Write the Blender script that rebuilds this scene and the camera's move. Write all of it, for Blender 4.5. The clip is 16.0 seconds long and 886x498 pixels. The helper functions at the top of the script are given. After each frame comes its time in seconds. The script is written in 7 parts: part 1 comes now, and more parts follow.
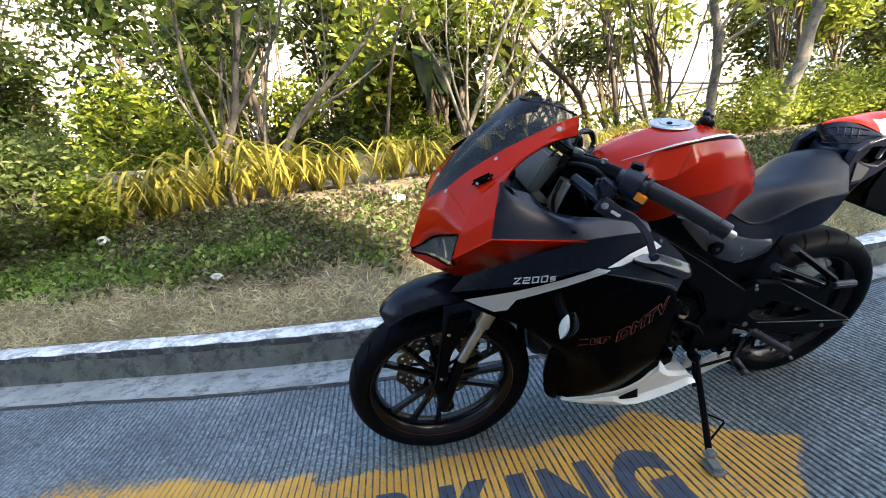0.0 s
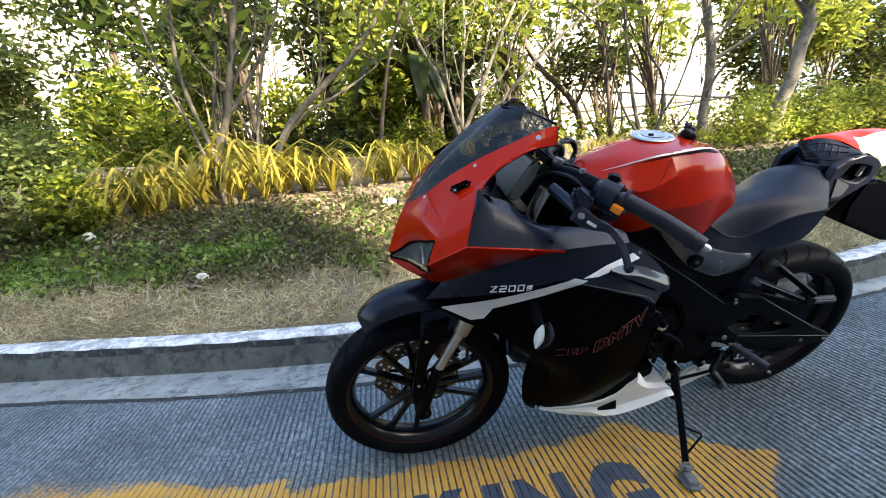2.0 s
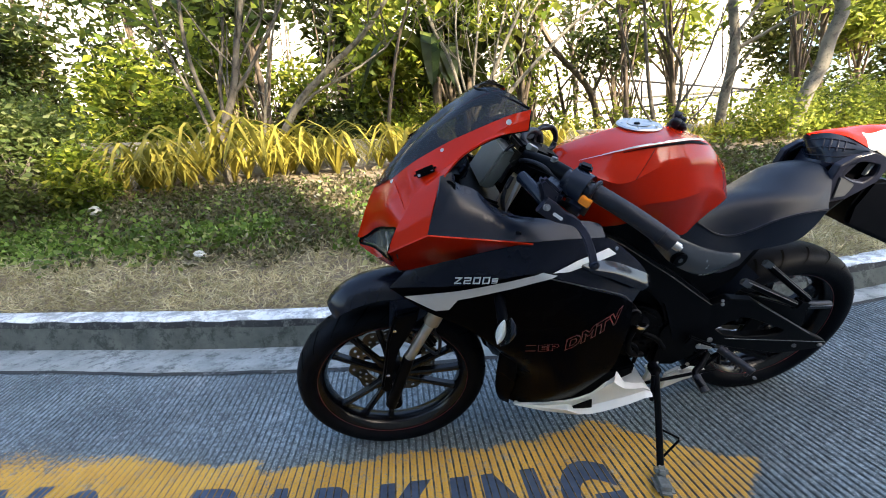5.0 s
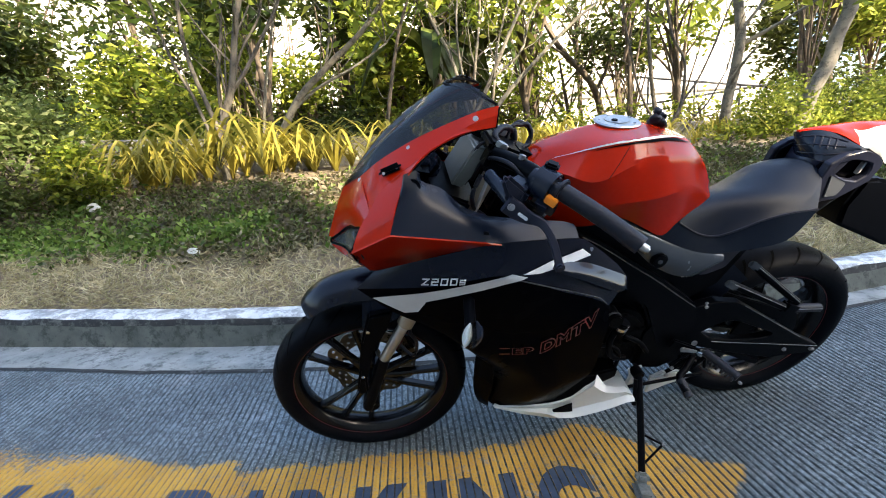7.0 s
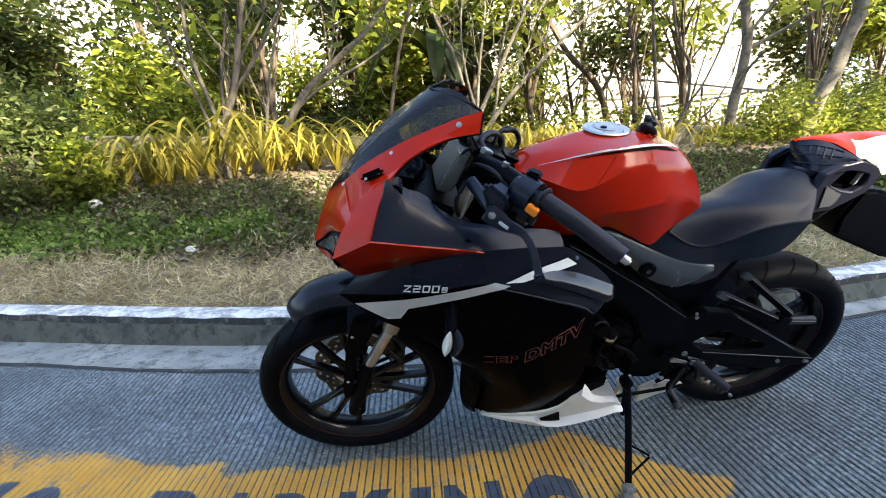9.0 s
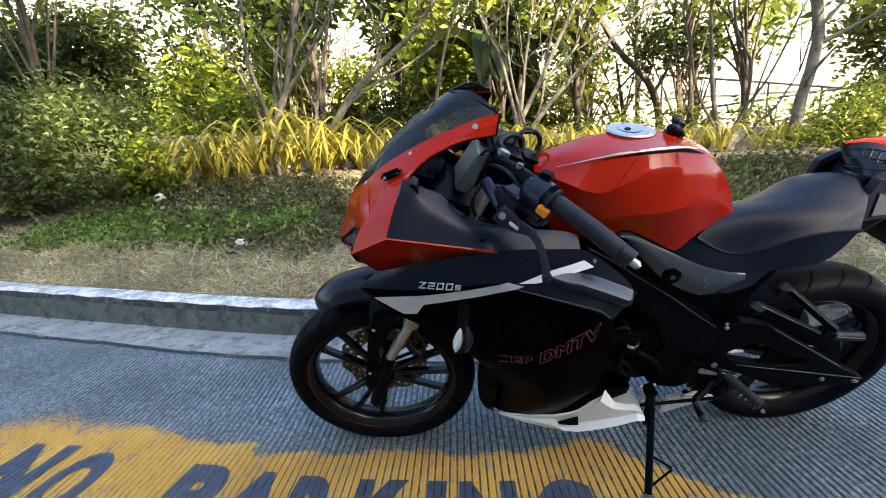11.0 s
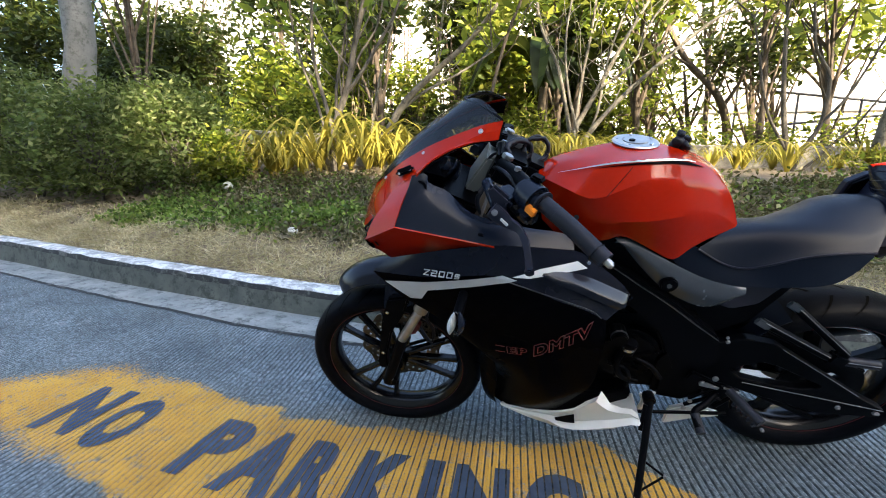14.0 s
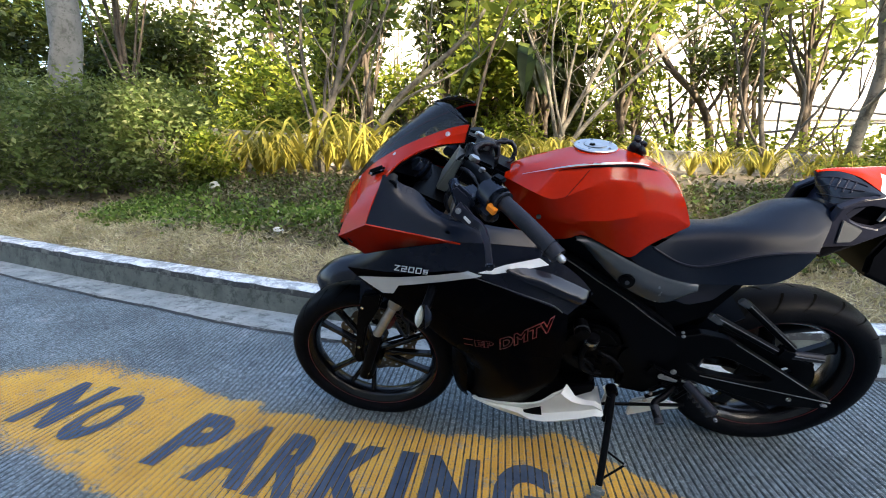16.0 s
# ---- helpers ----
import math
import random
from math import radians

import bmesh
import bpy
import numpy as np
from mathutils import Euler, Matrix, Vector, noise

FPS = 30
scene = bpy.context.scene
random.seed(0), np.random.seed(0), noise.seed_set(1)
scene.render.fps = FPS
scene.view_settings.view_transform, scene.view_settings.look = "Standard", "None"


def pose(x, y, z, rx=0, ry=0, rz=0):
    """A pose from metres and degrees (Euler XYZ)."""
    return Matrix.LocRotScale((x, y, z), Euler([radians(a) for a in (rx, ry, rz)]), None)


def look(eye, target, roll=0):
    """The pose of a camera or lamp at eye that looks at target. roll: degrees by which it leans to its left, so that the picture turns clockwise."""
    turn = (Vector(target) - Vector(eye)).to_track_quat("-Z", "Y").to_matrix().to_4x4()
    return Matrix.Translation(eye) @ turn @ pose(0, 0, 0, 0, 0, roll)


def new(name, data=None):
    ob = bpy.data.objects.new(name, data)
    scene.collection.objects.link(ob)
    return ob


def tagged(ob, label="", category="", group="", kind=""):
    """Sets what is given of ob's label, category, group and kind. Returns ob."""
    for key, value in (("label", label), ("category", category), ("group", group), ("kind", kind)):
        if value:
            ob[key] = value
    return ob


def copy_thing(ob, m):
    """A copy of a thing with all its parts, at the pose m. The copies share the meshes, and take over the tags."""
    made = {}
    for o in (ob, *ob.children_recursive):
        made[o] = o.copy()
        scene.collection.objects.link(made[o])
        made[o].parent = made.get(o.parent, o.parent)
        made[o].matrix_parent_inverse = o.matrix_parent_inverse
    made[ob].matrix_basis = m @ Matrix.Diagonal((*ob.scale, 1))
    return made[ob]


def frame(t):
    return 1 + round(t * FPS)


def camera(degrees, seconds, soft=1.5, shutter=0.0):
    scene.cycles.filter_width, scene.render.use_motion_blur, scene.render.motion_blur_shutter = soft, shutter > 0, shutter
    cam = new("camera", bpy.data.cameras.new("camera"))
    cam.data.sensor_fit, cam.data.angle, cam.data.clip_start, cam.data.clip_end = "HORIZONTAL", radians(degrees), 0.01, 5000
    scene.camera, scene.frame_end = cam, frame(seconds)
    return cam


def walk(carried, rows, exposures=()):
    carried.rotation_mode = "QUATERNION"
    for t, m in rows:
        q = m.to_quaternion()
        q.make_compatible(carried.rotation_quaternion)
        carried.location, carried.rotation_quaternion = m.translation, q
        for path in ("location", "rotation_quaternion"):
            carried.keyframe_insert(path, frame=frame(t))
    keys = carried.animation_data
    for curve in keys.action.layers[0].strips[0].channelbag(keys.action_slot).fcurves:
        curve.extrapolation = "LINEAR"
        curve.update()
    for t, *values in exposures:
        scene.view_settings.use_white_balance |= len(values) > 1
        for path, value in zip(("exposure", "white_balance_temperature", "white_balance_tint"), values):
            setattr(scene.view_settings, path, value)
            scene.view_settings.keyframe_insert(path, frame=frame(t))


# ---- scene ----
cam = camera(92.0, 16.0, soft=1.0)
# seconds, place in metres, turn in degrees
PATH = [
    (0.0, -0.0575, -1.1987, 0.9336, 78.83, 7.59, -7.75),
    (0.5, -0.0493, -1.2002, 0.9336, 78.64, 7.43, -8.37),
    (1.0, -0.0400, -1.1989, 0.9317, 78.38, 7.00, -8.82),
    (1.5, -0.0296, -1.1957, 0.9319, 78.87, 6.55, -8.79),
    (2.0, -0.0178, -1.1942, 0.9308, 79.41, 6.03, -8.23),
    (2.5, -0.0028, -1.1902, 0.9320, 79.86, 5.32, -7.93),
    (3.0, 0.0116, -1.1863, 0.9304, 79.58, 4.87, -7.70),
    (3.5, 0.0267, -1.1815, 0.9278, 78.97, 4.58, -7.32),
    (4.0, 0.0472, -1.1772, 0.9251, 78.47, 4.40, -6.99),
    (6.5, 0.1538, -1.1537, 0.9131, 77.30, 4.20, -5.25),
    (7.0, 0.1733, -1.1496, 0.9134, 77.47, 4.19, -5.27),
    (7.5, 0.1872, -1.1453, 0.9120, 77.41, 3.98, -5.32),
    (8.0, 0.1975, -1.1396, 0.9159, 77.26, 3.43, -5.20),
    (10.5, 0.2604, -1.1544, 0.9235, 78.06, 3.34, -0.77),
    (11.0, 0.2769, -1.1636, 0.9198, 77.87, 2.91, 1.60),
    (11.5, 0.2921, -1.1718, 0.9161, 77.74, 2.53, 3.29),
    (12.0, 0.3100, -1.1848, 0.9133, 77.74, 1.86, 5.18),
    (12.5, 0.3278, -1.1994, 0.9118, 77.88, 1.50, 6.44),
    (13.0, 0.3496, -1.2144, 0.9108, 78.06, 1.00, 7.54),
    (13.5, 0.3679, -1.2301, 0.9109, 78.38, 0.58, 8.41),
    (14.0, 0.3881, -1.2495, 0.9083, 78.63, 0.01, 9.15),
    (14.5, 0.4086, -1.2645, 0.9072, 79.00, -0.18, 9.42),
    (15.0, 0.4269, -1.2790, 0.9054, 79.38, -0.85, 9.75),
    (15.5, 0.4375, -1.2861, 0.9030, 78.99, -1.20, 9.12),
    (16.0, 0.4464, -1.2911, 0.9041, 79.00, -0.69, 8.05),
]
walk(cam, [(t, pose(*row)) for t, *row in PATH])

# ---- light ----
world = bpy.data.worlds.new("sky")
world.use_nodes = True
scene.world = world
wn = world.node_tree.nodes
sky = wn.new("ShaderNodeTexSky")
sky.sky_type, sky.sun_disc = "NISHITA", False
SUN_EL, SUN_AZ = 30.0, 35.0   # the sun stands behind the viewer, to the right
sky.sun_elevation, sky.sun_rotation = radians(SUN_EL), radians(180 - SUN_AZ)
sky.air_density, sky.dust_density = 1.0, 2.4
wn["Background"].inputs[1].default_value = 0.15
world.node_tree.links.new(sky.outputs[0], wn["Background"].inputs[0])
sun = new("sun", bpy.data.lights.new("sun", "SUN"))
sun.data.energy, sun.data.angle, sun.data.color = 4.6, radians(0.5), (1.0, 0.86, 0.65)
sun.matrix_world = look((0, 0, 20), (-math.sin(radians(SUN_AZ)) * math.cos(radians(SUN_EL)),
                                    math.cos(radians(SUN_AZ)) * math.cos(radians(SUN_EL)), 20 - math.sin(radians(SUN_EL))))
scene.view_settings.exposure = 2.51


# ---- materials ----
def link(m, a, b):
    m.node_tree.links.new(a, b)


def node(m, kind, **values):
    n = m.node_tree.nodes.new(kind)
    for key, value in values.items():
        n.inputs[key.replace("_", " ")].default_value = value
    return n


def ramp(m, fac, stops):
    n = m.node_tree.nodes.new("ShaderNodeValToRGB")
    while len(n.color_ramp.elements) < len(stops):
        n.color_ramp.elements.new(0.5)
    for e, (p, c) in zip(n.color_ramp.elements, stops):
        e.position, e.color = p, (*c, 1)
    link(m, fac, n.inputs[0])
    return n.outputs[0]


def mixcol(m, fac, a, b, mode="MIX"):
    n = m.node_tree.nodes.new("ShaderNodeMix")
    n.data_type, n.blend_type = "RGBA", mode
    for socket, v in ((n.inputs[0], fac), (n.inputs[6], a), (n.inputs[7], b)):
        if isinstance(v, (int, float)):
            socket.default_value = v
        elif isinstance(v, tuple):
            socket.default_value = (*v, 1)
        else:
            link(m, v, socket)
    return n.outputs[2]


def math_node(m, op, a, b=0.0, c=0.0):
    n = m.node_tree.nodes.new("ShaderNodeMath")
    n.operation = op
    for socket, v in zip(n.inputs, (a, b, c)):
        if isinstance(v, (int, float)):
            socket.default_value = v
        else:
            link(m, v, socket)
    return n.outputs[0]


def blank(name):
    m = bpy.data.materials.new(name)
    m.use_nodes = True
    return m, m.node_tree.nodes["Principled BSDF"]


def place(m):
    return m.node_tree.nodes.new("ShaderNodeNewGeometry").outputs["Position"]


def noise_tex(m, scale, detail=4.0, rough=0.6, at=None):
    n = node(m, "ShaderNodeTexNoise", Scale=scale, Detail=detail, Roughness=rough)
    link(m, at or place(m), n.inputs["Vector"])
    return n.outputs["Fac"]


def bump(m, bsdf, height, strength, distance):
    n = node(m, "ShaderNodeBump", Strength=strength, Distance=distance)
    link(m, height, n.inputs["Height"])
    link(m, n.outputs[0], bsdf.inputs["Normal"])
    return n


def surface(name, colour, rough=0.5, metal=0.0, vary=0.15, scale=8.0, fine=120.0, relief=0.1, coat=0.0, dust=0.0, spec=0.5):
    """A material whose colour varies at two scales, with fine relief and uneven gloss."""
    m, b = blank(name)
    big, small = noise_tex(m, scale), noise_tex(m, fine, 3.0)
    dark = tuple(v * (1 - vary) for v in colour)
    light = tuple(min(1.0, v * (1 + vary)) for v in colour)
    c = ramp(m, big, [(0.3, dark), (0.7, light)])
    c = mixcol(m, math_node(m, "MULTIPLY", small, vary), c, dark)
    if dust:
        d = math_node(m, "MULTIPLY", ramp(m, noise_tex(m, scale * 0.7, 6.0), [(0.45, (0, 0, 0)), (0.75, (1, 1, 1))]), dust)
        c = mixcol(m, d, c, (0.3, 0.27, 0.22))
    link(m, c, b.inputs["Base Color"])
    link(m, math_node(m, "MULTIPLY_ADD", big, 0.18, rough - 0.09), b.inputs["Roughness"])
    b.inputs["Metallic"].default_value = metal
    b.inputs["Specular IOR Level"].default_value = spec
    b.inputs["Coat Weight"].default_value = coat
    b.inputs["Coat Roughness"].default_value = 0.04
    if relief:
        bump(m, b, small, relief, 0.002)
    return m


def leaf_material(name, stops, through_amount=0.45, rough=0.45):
    """Leaves: each its own tone, dappled shade put into the colour, light passes through."""
    m, b = blank(name)
    g = m.node_tree.nodes.new("ShaderNodeNewGeometry")
    c = ramp(m, g.outputs["Random Per Island"], stops)
    # dappled shade imitated by dark noise patches in the colour
    dapple = ramp(m, noise_tex(m, 2.6, 3.0), [(0.38, (0, 0, 0)), (0.62, (1, 1, 1))])
    c = mixcol(m, math_node(m, "MULTIPLY", dapple, 0.62), c, tuple(v * 0.55 for v in stops[0][1]))
    link(m, c, b.inputs["Base Color"])
    b.inputs["Roughness"].default_value = rough
    b.inputs["Specular IOR Level"].default_value = 0.15
    t = m.node_tree.nodes.new("ShaderNodeBsdfTranslucent")
    link(m, mixcol(m, 0.35, c, (0.50, 0.55, 0.10), "MIX"), t.inputs[0])
    mix = m.node_tree.nodes.new("ShaderNodeMixShader")
    mix.inputs[0].default_value = through_amount
    link(m, b.outputs[0], mix.inputs[1])
    link(m, t.outputs[0], mix.inputs[2])
    link(m, mix.outputs[0], m.node_tree.nodes["Material Output"].inputs[0])
    return m


GROOVE = 0.022   # spacing of the tined grooves in the road


def road_material():
    m, b = blank("tined concrete")
    p = place(m)
    s = m.node_tree.nodes.new("ShaderNodeSeparateXYZ")
    link(m, p, s.inputs[0])
    x, y = s.outputs[0], s.outputs[1]
    base = ramp(m, noise_tex(m, 2.2, 6.0), [(0.28, (0.074, 0.099, 0.112)), (0.72, (0.240, 0.300, 0.325))])
    base = mixcol(m, math_node(m, "MULTIPLY", ramp(m, noise_tex(m, 55, 5.0, 0.8), [(0.44, (0, 0, 0)), (0.54, (1, 1, 1))]), 0.72), base, (0.036, 0.043, 0.047))
    grit = ramp(m, noise_tex(m, 170, 3.0, 0.7), [(0.58, (0, 0, 0)), (0.66, (1, 1, 1))])
    base = mixcol(m, math_node(m, "MULTIPLY", grit, 0.75), base, (0.47, 0.52, 0.54))
    pale = ramp(m, noise_tex(m, 5.0, 7.0, 0.75), [(0.58, (0, 0, 0)), (0.72, (1, 1, 1))])
    base = mixcol(m, math_node(m, "MULTIPLY", pale, 0.35), base, (0.5, 0.5, 0.5))
    # yellow paint: a slightly crooked block with a frayed edge
    fray = math_node(m, "MULTIPLY_ADD", noise_tex(m, 6.0, 5.0, 0.6), 0.16, -0.08)
    sx = math_node(m, "ADD", x, fray)
    sy = math_node(m, "ADD", y, fray)
    upper = math_node(m, "MULTIPLY_ADD", sx, -0.06, 0.055)
    upper = math_node(m, "MAXIMUM", upper, math_node(m, "MULTIPLY_ADD", sx, 0.30, -0.10))
    slope = math_node(m, "MAXIMUM", math_node(m, "MULTIPLY_ADD", sx, -1.136, 0.869), math_node(m, "MULTIPLY_ADD", sx, -0.533, 0.386))
    corner = math_node(m, "MAXIMUM", math_node(m, "MULTIPLY_ADD", sx, -0.29, -0.035), upper)
    corner = math_node(m, "MINIMUM", corner, slope)
    top = math_node(m, "MINIMUM", corner, math_node(m, "MULTIPLY_ADD", sx, 0.5, 1.04))
    bottom = math_node(m, "MULTIPLY_ADD", sx, -0.19, -0.51)
    right = math_node(m, "MULTIPLY_ADD", y, 0.9, 1.22)
    depth = math_node(m, "MINIMUM", math_node(m, "SUBTRACT", top, sy), math_node(m, "SUBTRACT", sy, bottom))
    depth = math_node(m, "MINIMUM", depth, math_node(m, "SUBTRACT", right, sx))
    # the edge thins out in grains; more so at the worn outer end
    thin = math_node(m, "MULTIPLY_ADD", ramp(m, math_node(m, "MULTIPLY_ADD", x, -1.6, -1.25), [(0.0, (0, 0, 0)), (1.0, (1, 1, 1))]), 0.13, 0.035)
    grains = math_node(m, "SUBTRACT", noise_tex(m, 75.0, 4.0, 0.75), 0.5)
    cover = math_node(m, "ADD", math_node(m, "DIVIDE", depth, thin), math_node(m, "MULTIPLY", grains, 2.6))
    inside = ramp(m, cover, [(0.15, (0, 0, 0)), (0.75, (1, 1, 1))])
    worn = ramp(m, noise_tex(m, 14.0, 8.0, 0.8), [(0.34, (0.0, 0.0, 0.0)), (0.46, (1, 1, 1))])
    speck = ramp(m, noise_tex(m, 150.0, 2.0), [(0.30, (0.2, 0.2, 0.2)), (0.45, (1, 1, 1))])
    amount = math_node(m, "MULTIPLY", inside, math_node(m, "MULTIPLY", worn, speck))
    yellow = ramp(m, noise_tex(m, 4.0, 5.0), [(0.3, (0.46, 0.23, 0.02)), (0.7, (0.62, 0.35, 0.045))])
    # no paint in the grooves' bottoms
    ph = math_node(m, "FRACT", math_node(m, "MULTIPLY_ADD", x, 1 / GROOVE, 0.5))
    line = math_node(m, "LESS_THAN", math_node(m, "ABSOLUTE", math_node(m, "SUBTRACT", ph, 0.5)), math_node(m, "MULTIPLY_ADD", noise_tex(m, 9.0, 5.0, 0.7), 0.16, math_node(m, "MULTIPLY_ADD", inside, -0.065, 0.10)))
    gap = math_node(m, "MULTIPLY", line, ramp(m, noise_tex(m, 30.0, 4.0), [(0.3, (0.3, 0.3, 0.3)), (0.6, (1, 1, 1))]))
    amount = math_node(m, "MULTIPLY", amount, math_node(m, "MULTIPLY_ADD", gap, -0.8, 1.0))
    c = mixcol(m, amount, base, yellow)
    dirt = mixcol(m, math_node(m, "MULTIPLY", gap, 0.94), c, (0.014, 0.024, 0.028))
    link(m, dirt, b.inputs["Base Color"])
    b.inputs["Roughness"].default_value = 0.8
    bump(m, b, noise_tex(m, 160.0, 4.0), 0.9, 0.004)
    return m


def letter_material():
    m, b = blank("dark blue road paint")
    p = place(m)
    s = m.node_tree.nodes.new("ShaderNodeSeparateXYZ")
    link(m, p, s.inputs[0])
    c = ramp(m, noise_tex(m, 20.0, 5.0), [(0.3, (0.020, 0.034, 0.062)), (0.7, (0.042, 0.064, 0.104))])
    link(m, c, b.inputs["Base Color"])
    b.inputs["Roughness"].default_value = 0.65
    ph = math_node(m, "FRACT", math_node(m, "MULTIPLY_ADD", s.outputs[0], 1 / GROOVE, 0.5))
    line = math_node(m, "LESS_THAN", math_node(m, "ABSOLUTE", math_node(m, "SUBTRACT", ph, 0.5)), 0.10)
    hole = math_node(m, "MAXIMUM", math_node(m, "MULTIPLY", line, 0.7), ramp(m, noise_tex(m, 60.0, 7.0, 0.85), [(0.62, (0, 0, 0)), (0.68, (1, 1, 1))]))
    t = m.node_tree.nodes.new("ShaderNodeBsdfTransparent")
    mix = m.node_tree.nodes.new("ShaderNodeMixShader")
    link(m, hole, mix.inputs[0])
    link(m, b.outputs[0], mix.inputs[1])
    link(m, t.outputs[0], mix.inputs[2])
    link(m, mix.outputs[0], m.node_tree.nodes["Material Output"].inputs[0])
    return m


def kerb_material(name, lo, hi, wear, chip=0.5):
    m, b = blank(name)
    c = ramp(m, noise_tex(m, 6.0, 7.0, 0.7), [(0.3, lo), (0.7, hi)])
    c = mixcol(m, math_node(m, "MULTIPLY", ramp(m, noise_tex(m, 11.0, 8.0, 0.8), [(chip, (0, 0, 0)), (chip + 0.1, (1, 1, 1))]), 0.8), c, wear)
    link(m, c, b.inputs["Base Color"])
    b.inputs["Roughness"].default_value = 0.85
    bump(m, b, noise_tex(m, 90.0, 5.0), 0.35, 0.003)
    return m


M_ROAD = road_material()
M_LETTER = letter_material()
M_GUTTER = kerb_material("worn pale concrete", (0.155, 0.175, 0.174), (0.31, 0.328, 0.322), (0.060, 0.070, 0.070), 0.50)
M_KERB = kerb_material("grey kerb concrete", (0.052, 0.063, 0.057), (0.122, 0.138, 0.124), (0.022, 0.027, 0.026))
M_KERBWHITE = kerb_material("chipped white kerb paint", (0.52, 0.55, 0.57), (0.80, 0.82, 0.83), (0.20, 0.215, 0.215), 0.45)
M_KERBDARK = kerb_material("chipped black kerb paint", (0.006, 0.007, 0.010), (0.030, 0.034, 0.036), (0.13, 0.14, 0.13), 0.50)
M_CRACK = kerb_material("dirt in a joint", (0.012, 0.014, 0.015), (0.04, 0.044, 0.046), (0.16, 0.17, 0.175), 0.55)
M_WALL = kerb_material("weathered plaster", (0.22, 0.20, 0.155), (0.40, 0.365, 0.295), (0.14, 0.13, 0.11))
M_SOIL = kerb_material("dry soil", (0.10, 0.075, 0.05), (0.2, 0.155, 0.105), (0.28, 0.22, 0.13))
M_LAND = kerb_material("far ground", (0.07, 0.09, 0.04), (0.16, 0.17, 0.08), (0.2, 0.18, 0.12))
M_STONE = kerb_material("pale limestone", (0.5, 0.49, 0.45), (0.7, 0.68, 0.62), (0.3, 0.29, 0.25))
M_BARK = kerb_material("pale grey bark", (0.12, 0.105, 0.08), (0.25, 0.225, 0.175), (0.06, 0.052, 0.04))
# brown bark; on the first grey tree its tone stands in for shade
M_BARKMID = kerb_material("grey brown bark", (0.06, 0.05, 0.038), (0.15, 0.13, 0.10), (0.035, 0.03, 0.024))
M_BARKDARK = kerb_material("brown bark", (0.07, 0.05, 0.035), (0.16, 0.12, 0.08), (0.05, 0.04, 0.03))
M_CANE = kerb_material("tan dry cane", (0.20, 0.155, 0.09), (0.40, 0.32, 0.20), (0.10, 0.07, 0.04))
M_PALM = kerb_material("ringed palm bark", (0.15, 0.15, 0.135), (0.26, 0.255, 0.23), (0.09, 0.09, 0.075))
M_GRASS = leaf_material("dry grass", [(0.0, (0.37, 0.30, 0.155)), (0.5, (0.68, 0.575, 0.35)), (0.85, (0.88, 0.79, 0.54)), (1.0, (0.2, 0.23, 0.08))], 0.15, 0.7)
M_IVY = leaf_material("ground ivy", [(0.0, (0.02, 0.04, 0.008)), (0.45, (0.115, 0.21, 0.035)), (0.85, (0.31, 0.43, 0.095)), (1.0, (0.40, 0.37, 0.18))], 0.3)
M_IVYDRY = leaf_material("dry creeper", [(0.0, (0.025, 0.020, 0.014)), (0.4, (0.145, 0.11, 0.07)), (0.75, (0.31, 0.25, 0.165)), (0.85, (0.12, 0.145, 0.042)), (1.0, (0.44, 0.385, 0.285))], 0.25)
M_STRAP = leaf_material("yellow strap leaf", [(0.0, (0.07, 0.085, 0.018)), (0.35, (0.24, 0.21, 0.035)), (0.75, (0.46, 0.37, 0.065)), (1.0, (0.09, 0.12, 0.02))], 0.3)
# lit and shaded leaf colours: shade of dense foliage is put into the darker
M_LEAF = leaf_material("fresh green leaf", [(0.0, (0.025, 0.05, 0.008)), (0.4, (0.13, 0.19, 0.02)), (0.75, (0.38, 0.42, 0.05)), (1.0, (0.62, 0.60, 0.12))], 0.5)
M_LEAFSHADE = leaf_material("dark green leaf", [(0.0, (0.004, 0.009, 0.003)), (0.55, (0.016, 0.032, 0.009)), (0.85, (0.06, 0.085, 0.02)), (1.0, (0.16, 0.19, 0.04))], 0.25)
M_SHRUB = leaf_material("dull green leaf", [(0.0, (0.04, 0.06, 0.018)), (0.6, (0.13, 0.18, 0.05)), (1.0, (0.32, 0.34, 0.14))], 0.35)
M_FARWHITE = kerb_material("white outer render", (0.72, 0.71, 0.67), (0.82, 0.81, 0.77), (0.62, 0.60, 0.55))
M_BUILDING = kerb_material("plain render", (0.3, 0.28, 0.25), (0.4, 0.38, 0.34), (0.25, 0.24, 0.22))


# ---- building helpers ----
def mesh_object(name, verts, faces, material, parent=None, label="", smooth=False):
    me = bpy.data.meshes.new(name)
    me.from_pydata([tuple(v) for v in verts], [], [tuple(f) for f in faces])
    if smooth:
        me.polygons.foreach_set("use_smooth", [True] * len(me.polygons))
    me.materials.append(material)
    me.update()
    ob = new(name, me)
    ob.parent = parent
    return tagged(ob, label)


def part(name, bm, material, parent, label="", smooth=False):
    me = bpy.data.meshes.new(name)
    bmesh.ops.recalc_face_normals(bm, faces=bm.faces)
    bm.to_mesh(me)
    bm.free()
    if smooth:
        me.polygons.foreach_set("use_smooth", [True] * len(me.polygons))
    me.materials.append(material)
    ob = new(name, me)
    ob.parent = parent
    return tagged(ob, label)


def thing(name, label, category, group="", kind="", at=(0, 0, 0)):
    ob = new(name)
    ob.location = at
    return tagged(ob, label, category, group, kind)


def smoothstep(v):
    v = np.clip(v, 0, 1)
    return v * v * (3 - 2 * v)


